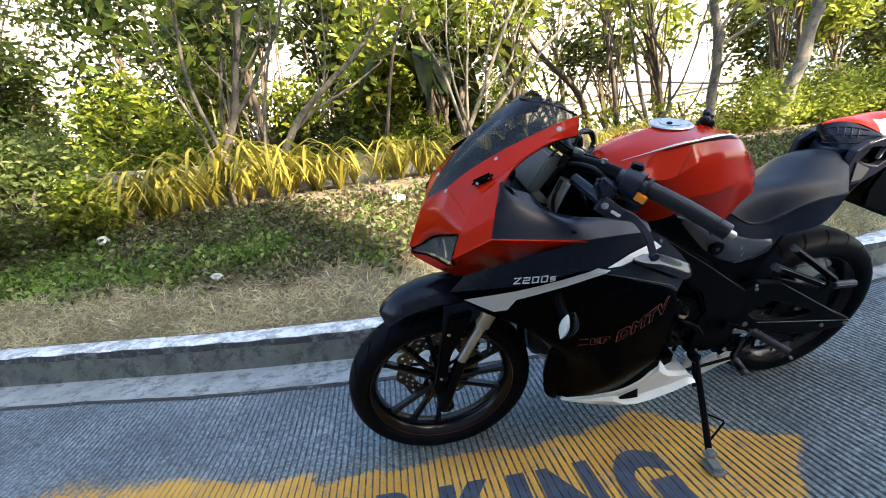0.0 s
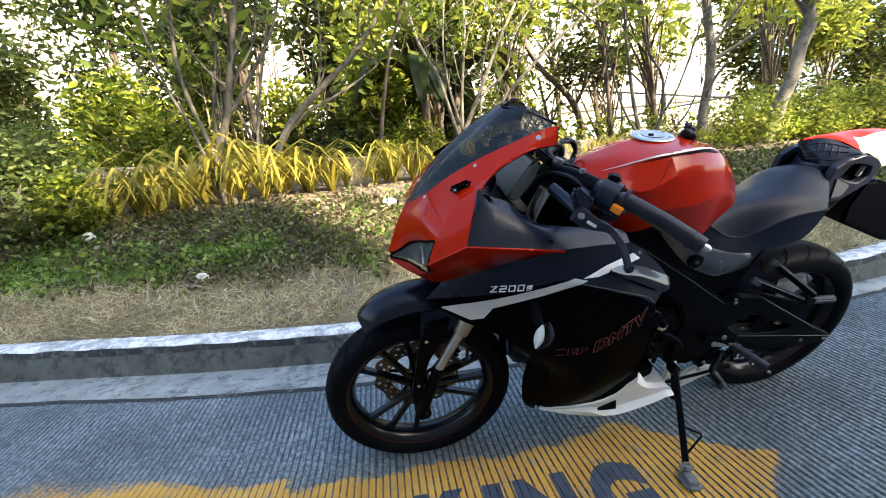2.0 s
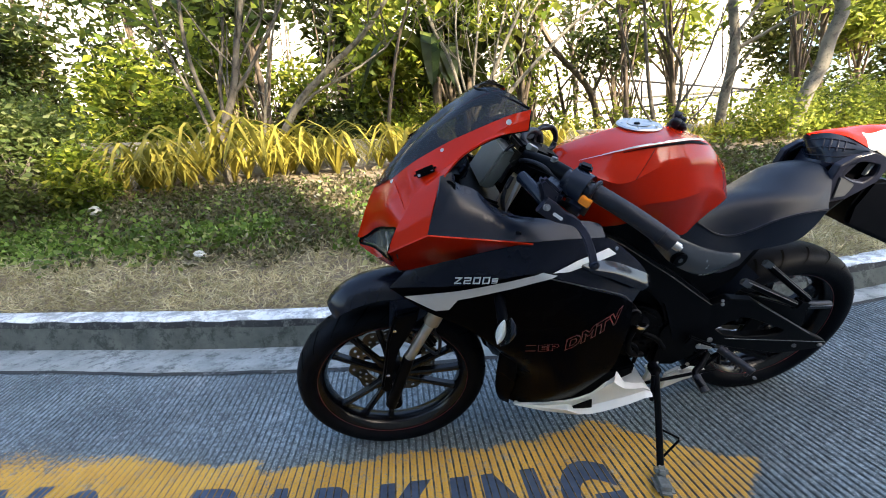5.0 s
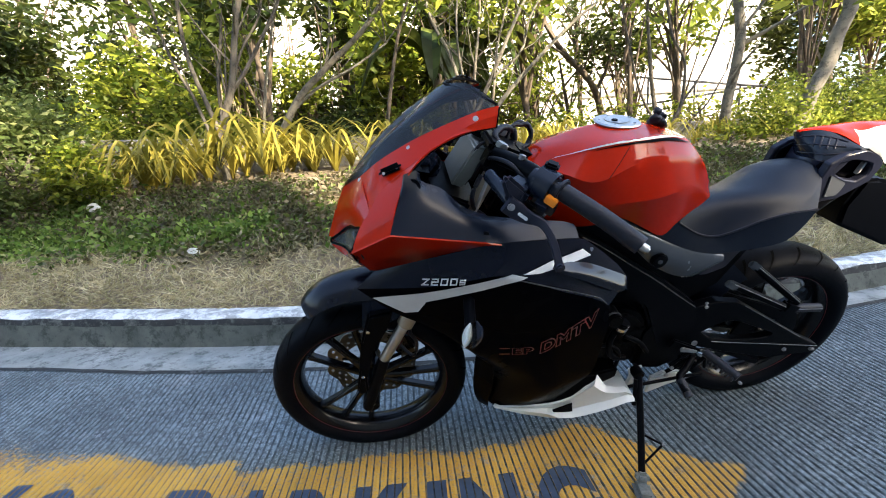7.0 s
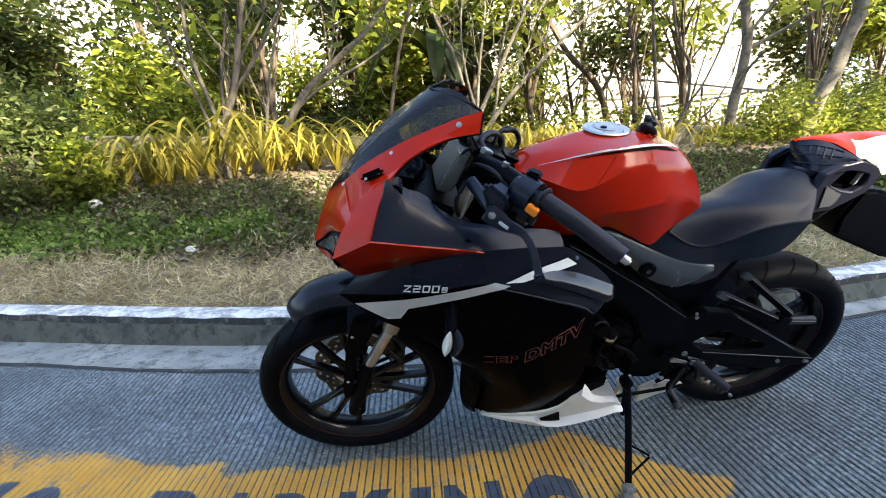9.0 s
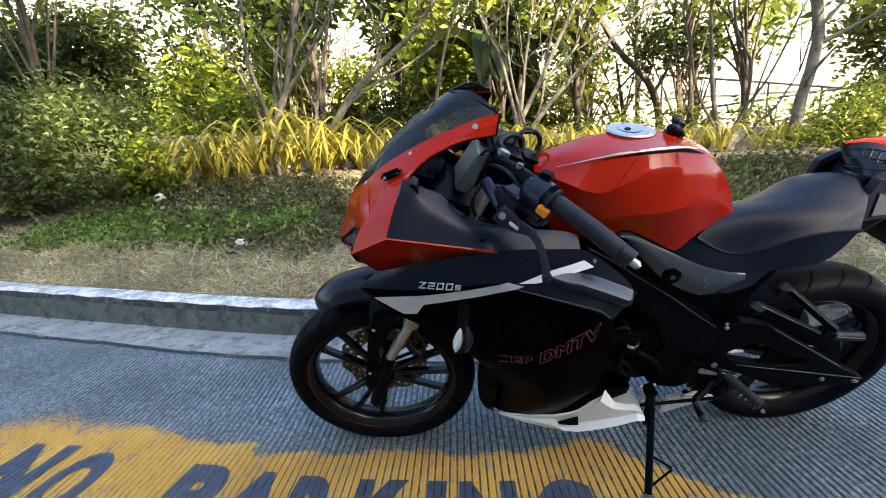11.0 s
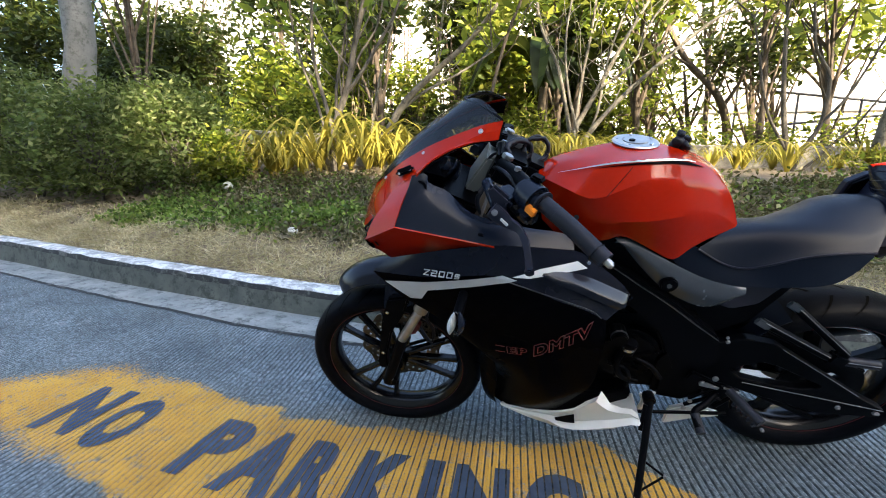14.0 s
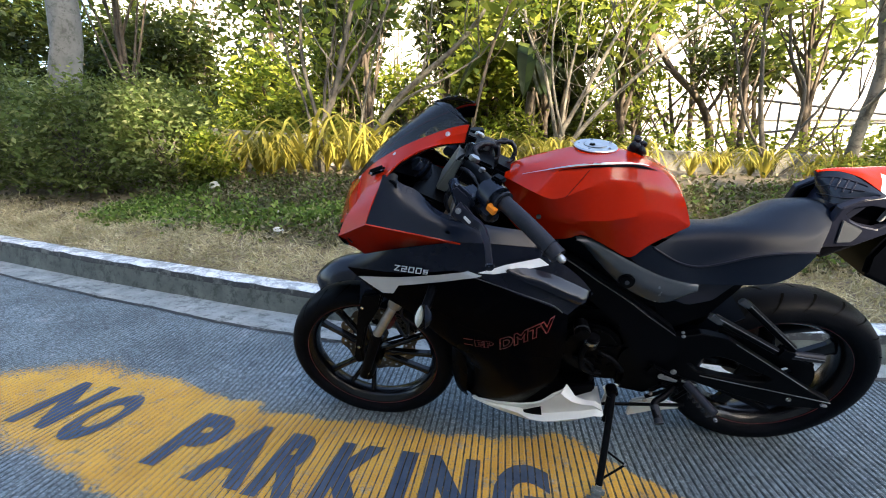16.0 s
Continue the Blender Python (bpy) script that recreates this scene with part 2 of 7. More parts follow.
JOINT_X = [-14, -9, -6, -3.87, -3.09, -2.32, -1.6, -1.1, -0.55, 0.3, 1.2, 1.9, 2.6, 4, 8, 14]
JOINT_Y = [4.4, 2.95, 2.12, 1.545, 1.31, 1.085, 0.90, 0.757, 0.635, 0.53, 0.52, 0.585, 0.69, 0.95, 1.75, 3.1]


def joint(x):
    """The line where the road meets the gutter."""
    return sum(np.interp(x + d, JOINT_X, JOINT_Y) for d in (-0.3, -0.15, 0, 0.15, 0.3)) / 5


def road_z(x, y):
    edge = smoothstep((y - joint(x) + 0.45) / 0.5)
    return 0.04 * edge


KERB_W = 0.18


def kerb_in(x):
    """The gutter's width: it narrows past the bend."""
    return np.interp(x, [-3.5, -2.3, -0.6, 0.3, 1.2, 2.5, 4], [0.225, 0.235, 0.255, 0.22, 0.17, 0.125, 0.125])


def kerb_h(x):
    """The kerb's height, a little less towards the bend."""
    return np.interp(x, [-4, -3.2, -2.3, -1.5, -0.6, 1, 2.5], [0.232, 0.225, 0.215, 0.208, 0.198, 0.195, 0.19])


def bank_z(x, y):
    d = y - (joint(x) + kerb_in(x) + KERB_W)
    z = kerb_h(x) - 0.01 + 0.30 * np.minimum(d, 2.1) + 0.05 * np.clip(d - 2.1, 0, 1.5)
    return z + 0.015 * np.sin(3.1 * x + 1.7 * y) * smoothstep(d / 0.5) + 0.012 * np.sin(7.3 * x - 5.1 * y) * smoothstep(d / 0.5)


def grid(name, xs, rows, material, parent=None, label="", smooth=True):
    """A sheet over xs: rows is a list of functions x -> (y, z)."""
    n = len(xs)
    verts = [(x, *r(x)) for r in rows for x in xs]
    faces = [(j * n + i, j * n + i + 1, (j + 1) * n + i + 1, (j + 1) * n + i) for j in range(len(rows) - 1) for i in range(n - 1)]
    return mesh_object(name, verts, faces, material, parent, label, smooth)


# ---- ground, road, kerb ----
land = mesh_object("ground", [(-900, -900, -0.6), (900, -900, -0.6), (900, 900, -0.6), (-900, 900, -0.6)], [(0, 1, 2, 3)], M_LAND)
tagged(land, "flat green and brown land reaching the horizon", "ground", kind="structure")

xs = []
k = -210
while k <= 200:
    c = k * GROOVE
    xs += [c - 0.0075, c - 0.0025, c + 0.0025]
    k += 1
xs = np.array(xs)


def road_row(v):
    def row(x):
        y = -3.2 + (joint(x) + 3.2) * v
        return y, road_z(x, y)
    return row


VS = [0, 0.3, 0.5, 0.6, 0.66, 0.72, 0.78, 0.84, 0.88, 0.92, 0.96, 0.985, 1.0]
n = len(xs)
rv = []
for v in VS:
    for i, x in enumerate(xs):
        y, z = road_row(v)(x)
        w = 0.0012 * math.sin(y * 9 + x * 3) + 0.0008 * math.sin(y * 31 + x)
        rv.append((x + w, y, z - (0.0028 if i % 3 == 1 else 0)))
rf = [(j * n + i, j * n + i + 1, (j + 1) * n + i + 1, (j + 1) * n + i) for j in range(len(VS) - 1) for i in range(n - 1)]
road = mesh_object("road", rv, rf, M_ROAD)
tagged(road, "grey tined concrete road with a worn yellow painted block", "road", kind="structure")
for sx, a, b in (("road_left", -60, xs[0]), ("road_right", xs[-1], 60)):
    side = grid(sx, np.linspace(a, b, 40), [lambda x: (-3.2, 0.0), lambda x: ((joint(x) - 3.2) / 2, 0.0), lambda x: (joint(x), road_z(x, joint(x)))], M_ROAD)
    tagged(side, "plain grey concrete road running on", "road", kind="structure")
back_road = grid("road_back", np.linspace(-60, 60, 30), [lambda x: (-7.5, -0.01), lambda x: (-3.2, 0.0)], M_ROAD)
tagged(back_road, "plain grey concrete road behind the viewer", "road", kind="structure")

KX = np.concatenate([np.linspace(-30, -6, 25)[:-1], np.linspace(-6, 5, 140), np.linspace(5, 30, 25)[1:]])


def wob(x, s, a):
    return a * (math.sin(x * s) + 0.6 * math.sin(x * s * 2.7 + 1) + 0.4 * math.sin(x * s * 6.1 + 2))


gut = grid("gutter", KX, [lambda x: (joint(x) - 0.004 + wob(x, 7, 0.004), 0.0), lambda x: (joint(x) + 0.006 + wob(x, 7, 0.004), 0.047),
                          lambda x: (joint(x) + 0.12, 0.05), lambda x: (joint(x) + kerb_in(x) + 0.02, 0.045)], M_GUTTER)
tagged(gut, "pale worn concrete gutter strip along the kerb", "gutter", kind="structure")


crack = grid("gutter_crack", KX, [lambda x: (joint(x) - 0.010 + wob(x, 7, 0.004), 0.042), lambda x: (joint(x) - 0.001 + wob(x, 11, 0.003), 0.0445), lambda x: (joint(x) + 0.004 + wob(x, 7, 0.004), 0.050)], M_CRACK)
tagged(crack, "dark dirty crack between road and gutter", "crack", kind="structure")


def kerb_y(x):
    return joint(x) + kerb_in(x)


kerb = thing("kerb", "low concrete kerb with chipped white and black paint", "kerb", kind="structure")
grid("kerb_face", KX, [lambda x: (kerb_y(x), 0.02), lambda x: (kerb_y(x) + 0.006, 0.05 + wob(x, 9, 0.003)), lambda x: (kerb_y(x) + 0.012, 0.11 + wob(x, 6, 0.004)), lambda x: (kerb_y(x) + 0.020, kerb_h(x) - 0.045 + wob(x, 5, 0.004))], M_KERB, kerb)
grid("kerb_band", KX, [lambda x: (kerb_y(x) + 0.018, kerb_h(x) - 0.047 + wob(x, 5, 0.004)), lambda x: (kerb_y(x) + 0.022, kerb_h(x) - 0.03 + wob(x, 16, 0.003)), lambda x: (kerb_y(x) + 0.029, kerb_h(x) - 0.012 + wob(x, 23, 0.003))], M_KERBDARK, kerb, "band of flaking black paint")
grid("kerb_top", KX, [lambda x: (kerb_y(x) + 0.027, kerb_h(x) - 0.014 + wob(x, 23, 0.003)), lambda x: (kerb_y(x) + 0.04, kerb_h(x) - 0.004), lambda x: (kerb_y(x) + 0.07, kerb_h(x)), lambda x: (kerb_y(x) + KERB_W - 0.03, kerb_h(x)), lambda x: (kerb_y(x) + KERB_W + wob(x, 8, 0.006), kerb_h(x) - 0.03)], M_KERBWHITE, kerb, "chipped white paint")

# ---- planted bank and low wall ----
BX = np.linspace(-26, 26, 260)


def bank_row(d):
    def row(x):
        y = joint(x) + kerb_in(x) + KERB_W - 0.02 + d
        return y, float(bank_z(x, y))
    return row


bank = grid("planted_bank", BX, [bank_row(d) for d in (0, 0.1, 0.25, 0.5, 0.8, 1.1, 1.5, 1.9, 2.3, 2.8, 3.5, 5.0, 8.0, 14.0)], M_SOIL)
tagged(bank, "sloping bank of dry brown soil behind the kerb", "bank", kind="structure")

WALL_Y = 4.3


def wall_top(x):
    return 1.155 - 0.055 * (x - 0.4) if x < 0.4 else 1.155 - 0.018 * (x - 0.4)


WX = np.linspace(-16, 16, 60)
low_wall = grid("wall_low", WX, [lambda x: (WALL_Y, 0.4), lambda x: (WALL_Y, wall_top(x) - 0.01), lambda x: (WALL_Y + 0.012, wall_top(x)), lambda x: (WALL_Y + 0.15, wall_top(x)), lambda x: (WALL_Y + 0.16, 0.4)], M_WALL, smooth=False)
tagged(low_wall, "low weathered plaster wall behind yellow plants", "wall", kind="structure")

# unseen blocks added behind the viewer, stepped to shape shade and sun patches
blocker = thing("building_behind", "unseen plain block behind the viewer, added to shade the road", "building", kind="structure")
for x0, x1, top in ((-60.0, 6.0, 36.0), (6.0, 17.7, 27.0), (17.7, 20.4, 22.5), (20.4, 23.6, 20.0), (23.6, 60.0, 22.5)):
    hb = bmesh.new()
    bmesh.ops.create_cube(hb, size=1, matrix=Matrix.Translation(((x0 + x1) / 2, -31.0, top / 2 - 0.4)) @ Matrix.Diagonal((x1 - x0, 7, top + 0.8, 1)))
    part("wall", hb, M_BUILDING, blocker)
# white building; its upper part is added to stand in for bright sky
far_house = thing("building_far", "white building behind the trees, made tall to stand in for bright sky", "building", kind="structure")
for x0, x1, z0, z1, y0 in ((-16.0, 15.0, -0.6, 8.6, 15.0), (-16.2, 15.2, 2.55, 2.75, 14.9), (-16.2, 15.2, 8.6, 8.8, 14.85)):
    hb = bmesh.new()
    bmesh.ops.create_cube(hb, size=1, matrix=Matrix.Translation(((x0 + x1) / 2, y0 + 2.0, (z0 + z1) / 2)) @ Matrix.Diagonal((x1 - x0, 4, z1 - z0, 1)))
    part("wall" if z0 < 0 else "ledge", hb, M_FARWHITE if z0 < 0 else M_BUILDING, far_house)


# ---- painted words ----
def letter_mesh(ch, at, size, turn, parent):
    cu = bpy.data.curves.new("letter", "FONT")
    cu.body, cu.size, cu.offset, cu.resolution_u = ch, 1.0, 0.06, 5
    tmp = new("letter", cu)
    bpy.context.view_layer.update()
    me = bpy.data.meshes.new_from_object(tmp.evaluated_get(bpy.context.evaluated_depsgraph_get()))
    bpy.data.objects.remove(tmp)
    co = np.array([v.co for v in me.vertices])
    lo, hi = co.min(0), co.max(0)
    co = (co - (lo + hi) / 2) / np.maximum(hi - lo, 1e-6)
    a = radians(turn)
    for v, c in zip(me.vertices, co):
        px, py = c[0] * size[0], c[1] * size[1]
        v.co = (at[0] + px * math.cos(a) - py * math.sin(a), at[1] + px * math.sin(a) + py * math.cos(a), 0)
    for v in me.vertices:
        v.co.z = float(road_z(v.co.x, v.co.y)) + 0.0022
    me.materials.append(M_LETTER)
    ob = new("letter", me)
    ob.parent = parent
    return ob


words = thing("road_marking", "dark blue painted words NO PARKING on yellow road paint", "road marking", kind="structure")
for ch, x, y, w, h, turn in (("N", -1.17, -0.02, 0.19, 0.285, -6), ("O", -0.955, -0.07, 0.165, 0.29, -7), ("P", -0.535, -0.142, 0.16, 0.28, -7),
                             ("A", -0.345, -0.18, 0.20, 0.285, -6), ("R", -0.165, -0.205, 0.15, 0.285, -4), ("K", 0.03, -0.225, 0.165, 0.285, -3),
                             ("I", 0.18, -0.235, 0.055, 0.285, -2), ("N", 0.325, -0.24, 0.16, 0.285, -1), ("G", 0.53, -0.245, 0.165, 0.295, 0)):
    letter_mesh(ch, (x, y), (w, h), turn, words)

from mathutils.bvhtree import BVHTree

# ---- motorcycle: materials ----
M_RED = surface("red gloss paint", (0.40, 0.0125, 0.001), 0.22, 0.0, 0.05, 3.0, 300.0, 0.0, 0.3, spec=0.05)
M_BLACKGLOSS = surface("black gloss paint", (0.001, 0.001, 0.0017), 0.26, 0.0, 0.2, 5.0, 300.0, 0.0, 0.0, spec=0.014)
M_SATIN = surface("satin black plastic", (0.007, 0.0105, 0.020), 0.25, 0.0, 0.12, 6.0, 700.0, 0.08, dust=0.0, spec=0.24)
M_MATTE = surface("matt black metal", (0.0014, 0.0016, 0.0026), 0.42, 0.0, 0.3, 9.0, 500.0, 0.1, dust=0.0, spec=0.05)
M_ENGINE = surface("black painted engine casting", (0.0015, 0.0016, 0.0022), 0.42, 0.0, 0.3, 15.0, 300.0, 0.3, dust=0.0, spec=0.05)
M_SEAT = surface("black seat vinyl", (0.0055, 0.0088, 0.0175), 0.36, 0.0, 0.12, 5.0, 900.0, 0.2, dust=0.0, spec=0.11)
M_RUBBER = surface("tyre rubber", (0.0036, 0.0042, 0.0062), 0.46, 0.0, 0.25, 12.0, 260.0, 0.3, dust=0.0, spec=0.035)
M_GRIP = surface("grip rubber", (0.009, 0.010, 0.016), 0.42, 0.0, 0.2, 30.0, 800.0, 0.3, spec=0.25)
M_RIM = surface("satin black wheel paint", (0.003, 0.0032, 0.0045), 0.2, 0.0, 0.2, 10.0, 400.0, 0.05, dust=0.0, spec=0.3)
M_PIN = surface("dark red pinstripe", (0.11, 0.009, 0.009), 0.35, 0.0, 0.2, 20.0, 300.0, 0.0)
M_SILVER = surface("grey silver frame paint", (0.15, 0.155, 0.165), 0.36, 0.5, 0.1, 6.0, 600.0, 0.05)
M_NAVY = surface("blue black plastic", (0.012, 0.013, 0.023), 0.30, 0.0, 0.12, 6.0, 600.0, 0.06, spec=0.25)
M_GUARD = surface("blue black gloss mudguard", (0.004, 0.005, 0.011), 0.24, 0.0, 0.15, 6.0, 600.0, 0.03, spec=0.24)
M_DUCT = surface("grey satin plastic", (0.035, 0.037, 0.042), 0.45, 0.0, 0.15, 10.0, 500.0, 0.08)
M_BOLT = surface("pale steel", (0.52, 0.52, 0.53), 0.32, 0.5, 0.1, 40.0, 300.0, 0.0)
M_RIDGE = surface("glossy blue black panel", (0.004, 0.005, 0.010), 0.20, 0.0, 0.1, 6.0, 600.0, 0.02, 0.30, spec=0.22)
M_COVER = surface("charcoal satin plastic", (0.078, 0.088, 0.101), 0.25, 0.5, 0.12, 6.0, 700.0, 0.08, spec=0.3)
M_EDGE = surface("dull worn metal edge", (0.20, 0.20, 0.21), 0.45, 0.3, 0.4, 60.0, 300.0, 0.1)
M_UNIT = surface("dull grey green plastic", (0.20, 0.22, 0.22), 0.5, 0.0, 0.15, 12.0, 500.0, 0.1)
M_REFLECT = surface("dim lamp reflector", (0.30, 0.30, 0.32), 0.25, 1.0, 0.1, 30.0, 300.0, 0.0)
M_WHITE = surface("white plastic paint", (0.66, 0.66, 0.63), 0.35, 0.0, 0.06, 8.0, 300.0, 0.02, 0.3, dust=0.08)
M_CHROME = surface("bright steel", (0.68, 0.68, 0.68), 0.22, 1.0, 0.1, 30.0, 300.0, 0.0)
M_ALU = surface("worn bare metal", (0.50, 0.49, 0.47), 0.38, 1.0, 0.15, 40.0, 400.0, 0.05)
M_GOLD = surface("bronze fork tube", (0.38, 0.31, 0.23), 0.38, 0.5, 0.15, 20.0, 300.0, 0.0)
M_DISC = surface("heat stained brake disc", (0.15, 0.13, 0.10), 0.38, 0.8, 0.3, 25.0, 300.0, 0.0)
M_FOOT = surface("worn grey tape", (0.13, 0.145, 0.145), 0.5, 0.0, 0.5, 45.0, 120.0, 0.8, dust=0.3)
M_ORANGE = surface("orange switch plastic", (0.85, 0.24, 0.01), 0.4, 0.0, 0.05, 30.0, 300.0, 0.0)
M_DECALRED = surface("dull red sticker", (0.14, 0.009, 0.008), 0.4, 0.0, 0.6, 30.0, 300.0, 0.0)
M_DECALWHITE = surface("white sticker", (0.78, 0.78, 0.78), 0.4, 0.0, 0.05, 15.0, 300.0, 0.0)
M_DECALSILVER = surface("silver sticker", (0.55, 0.55, 0.55), 0.4, 0.2, 0.08, 15.0, 300.0, 0.0)


def glass_material(name, tint, clear, rough=0.05, body=0.42):
    m, b = blank(name)
    link(m, ramp(m, noise_tex(m, 20.0, 3.0), [(0.3, tint), (0.7, tuple(v * 1.3 for v in tint))]), b.inputs["Base Color"])
    b.inputs["Roughness"].default_value = rough
    t = m.node_tree.nodes.new("ShaderNodeBsdfTransparent")
    t.inputs[0].default_value = (clear, clear, clear * 0.95, 1)
    mix = m.node_tree.nodes.new("ShaderNodeMixShader")
    mix.inputs[0].default_value = body
    link(m, t.outputs[0], mix.inputs[1])
    link(m, b.outputs[0], mix.inputs[2])
    link(m, mix.outputs[0], m.node_tree.nodes["Material Output"].inputs[0])
    return m


M_SCREEN = glass_material("smoked windscreen", (0.012, 0.014, 0.018), 0.62)
M_LENS = glass_material("clear lens", (0.10, 0.11, 0.11), 0.9, 0.04)
M_CLEAR = glass_material("clear indicator plastic", (0.05, 0.055, 0.06), 0.95, 0.04, 0.12)


# ---- shape helpers ----
def resample(row, count):
    """A smooth curve through the row's points, at even steps of length."""
    p = np.array(row, float)
    if len(p) == 2:
        return p[0] + (p[1] - p[0]) * np.linspace(0, 1, count)[:, None]
    q = np.vstack([2 * p[0] - p[1], p, 2 * p[-1] - p[-2]])
    fine = []
    for i in range(1, len(q) - 2):
        for t in np.linspace(0, 1, 12, endpoint=False):
            a, b, c, d = q[i - 1], q[i], q[i + 1], q[i + 2]
            fine.append(0.5 * (2 * b + (c - a) * t + (2 * a - 5 * b + 4 * c - d) * t * t + (3 * b - a - 3 * c + d) * t ** 3))
    fine = np.array(fine + [p[-1]])
    s = np.concatenate([[0], np.cumsum(np.linalg.norm(np.diff(fine, axis=0), axis=1))])
    u = np.linspace(0, s[-1], count)
    return np.stack([np.interp(u, s, fine[:, k]) for k in range(3)], 1)


def straight(row, count):
    """Even steps along straight pieces between the row's points."""
    p = np.array(row, float)
    c = np.concatenate([[0], np.cumsum(np.linalg.norm(np.diff(p, axis=0), axis=1))])
    u = np.linspace(0, c[-1], count)
    u[np.abs(u[:, None] - c[None, 1:-1]).argmin(0)] = c[1:-1]
    return np.stack([np.interp(u, c, p[:, k]) for k in range(3)], 1)


def loft_points(rows, nu, nv, smooth_v=True):
    rows = [resample(r, nu) for r in rows]
    if len(rows) == 2 or not smooth_v:
        out = []
        for a, b in zip(rows, rows[1:]):
            out += [a + (b - a) * t for t in np.linspace(0, 1, nv, endpoint=False)]
        return np.array(out + [rows[-1]])
    cols = [resample([r[i] for r in rows], nv * (len(rows) - 1) + 1) for i in range(nu)]
    return np.array(cols).transpose(1, 0, 2)


def sheet(name, pts, material, parent, label="", thick=0.003, sides=(1,), sharp=32.0):
    """A skin over a grid of points, with thickness; sides -1 adds the mirrored half."""
    verts, faces = [], []
    h, w = pts.shape[:2]
    for s in sides:
        o = len(verts)
        verts += [(x, y * s, z) for x, y, z in pts.reshape(-1, 3)]
        for j in range(h - 1):
            for i in range(w - 1):
                q = [o + j * w + i, o + j * w + i + 1, o + (j + 1) * w + i + 1, o + (j + 1) * w + i]
                faces.append(q if s > 0 else q[::-1])
    bm = bmesh.new()
    vs = [bm.verts.new(v) for v in verts]
    for f in faces:
        bm.faces.new([vs[k] for k in f])
    bmesh.ops.remove_doubles(bm, verts=bm.verts, dist=0.0006)
    bmesh.ops.recalc_face_normals(bm, faces=bm.faces)
    if thick:
        bmesh.ops.solidify(bm, geom=bm.faces[:], thickness=thick)
    ob = part(name, bm, material, parent, label, True)
    ob.data.set_sharp_from_angle(angle=radians(sharp))
    return ob


def tube(name, points, radius, material, parent, label="", segments=12, count=0, taper=None):
    p = resample(points, count or (len(points) if len(points) == 2 else len(points) * 5))
    bm = bmesh.new()
    rings = []
    n = len(p)
    for i in range(n):
        d = Vector(p[min(i + 1, n - 1)] - p[max(i - 1, 0)]).normalized()
        side = d.cross(Vector((0, 0, 1)) if abs(d.z) < 0.9 else Vector((1, 0, 0))).normalized()
        up = side.cross(d)
        r = radius if taper is None else radius + (taper - radius) * i / (n - 1)
        rings.append([bm.verts.new(Vector(p[i]) + (side * math.cos(a) + up * math.sin(a)) * r) for a in np.linspace(0, 2 * math.pi, segments, endpoint=False)])
    for a, b in zip(rings, rings[1:]):
        for k in range(segments):
            bm.faces.new((a[k], a[(k + 1) % segments], b[(k + 1) % segments], b[k]))
    bm.faces.new(rings[0])
    bm.faces.new(rings[-1])
    ob = part(name, bm, material, parent, label, True)
    ob.data.set_sharp_from_angle(angle=radians(50))
    return ob


def slab(name, outline, y0, y1, material, parent, label="", bevel=0.004, side=1):
    """A plate cut to an outline in X and Z, from y0 to y1, with softened edges."""
    bm = bmesh.new()
    vs = [bm.verts.new((x, y0 * side, z)) for x, z in outline]
    f = bm.faces.new(vs)
    ex = bmesh.ops.extrude_face_region(bm, geom=[f])
    for v in ex["geom"]:
        if isinstance(v, bmesh.types.BMVert):
            v.co.y = y1 * side
    if bevel:
        bmesh.ops.bevel(bm, geom=bm.edges[:], offset=bevel, segments=2, affect="EDGES", clamp_overlap=True)
    bmesh.ops.triangulate(bm, faces=[f for f in bm.faces if len(f.verts) > 4])
    ob = part(name, bm, material, parent, label, True)
    ob.data.set_sharp_from_angle(angle=radians(35))
    return ob


def ring_slab(name, outer, inner, y0, y1, material, parent, label="", side=1):
    """A plate with an opening: outer and inner outlines of equal count."""
    n = len(outer)
    verts = [(x, y * side, z) for y in (y0, y1) for loop in (outer, inner) for x, z in loop]
    faces = []
    for i in range(n):
        j = (i + 1) % n
        faces += [(i, j, n + j, n + i), (2 * n + i, 3 * n + i, 3 * n + j, 2 * n + j), (i, 2 * n + i, 2 * n + j, j), (n + i, n + j, 3 * n + j, 3 * n + i)]
    bm = bmesh.new()
    vs = [bm.verts.new(v) for v in verts]
    for f in faces:
        bm.faces.new([vs[k] for k in f])
    bmesh.ops.bevel(bm, geom=bm.edges[:], offset=0.003, segments=1, affect="EDGES", clamp_overlap=True)
    return part(name, bm, material, parent, label)


def drum(name, centre, radius, depth, material, parent, label="", axis="Y", segments=32, bevel=0.003):
    bm = bmesh.new()
    turn = {"Y": Matrix.Rotation(radians(90), 4, "X"), "Z": Matrix.Identity(4), "X": Matrix.Rotation(radians(90), 4, "Y")}[axis] if isinstance(axis, str) else Vector(axis).to_track_quat("Z", "Y").to_matrix().to_4x4()
    bmesh.ops.create_cone(bm, cap_ends=True, segments=segments, radius1=radius, radius2=radius, depth=depth, matrix=Matrix.Translation(centre) @ turn)
    if bevel:
        bmesh.ops.bevel(bm, geom=[e for e in bm.edges if any(len(f.verts) > 4 for f in e.link_faces)], offset=bevel, segments=2, affect="EDGES")
    ob = part(name, bm, material, parent, label, True)
    ob.data.set_sharp_from_angle(angle=radians(40))
    return ob


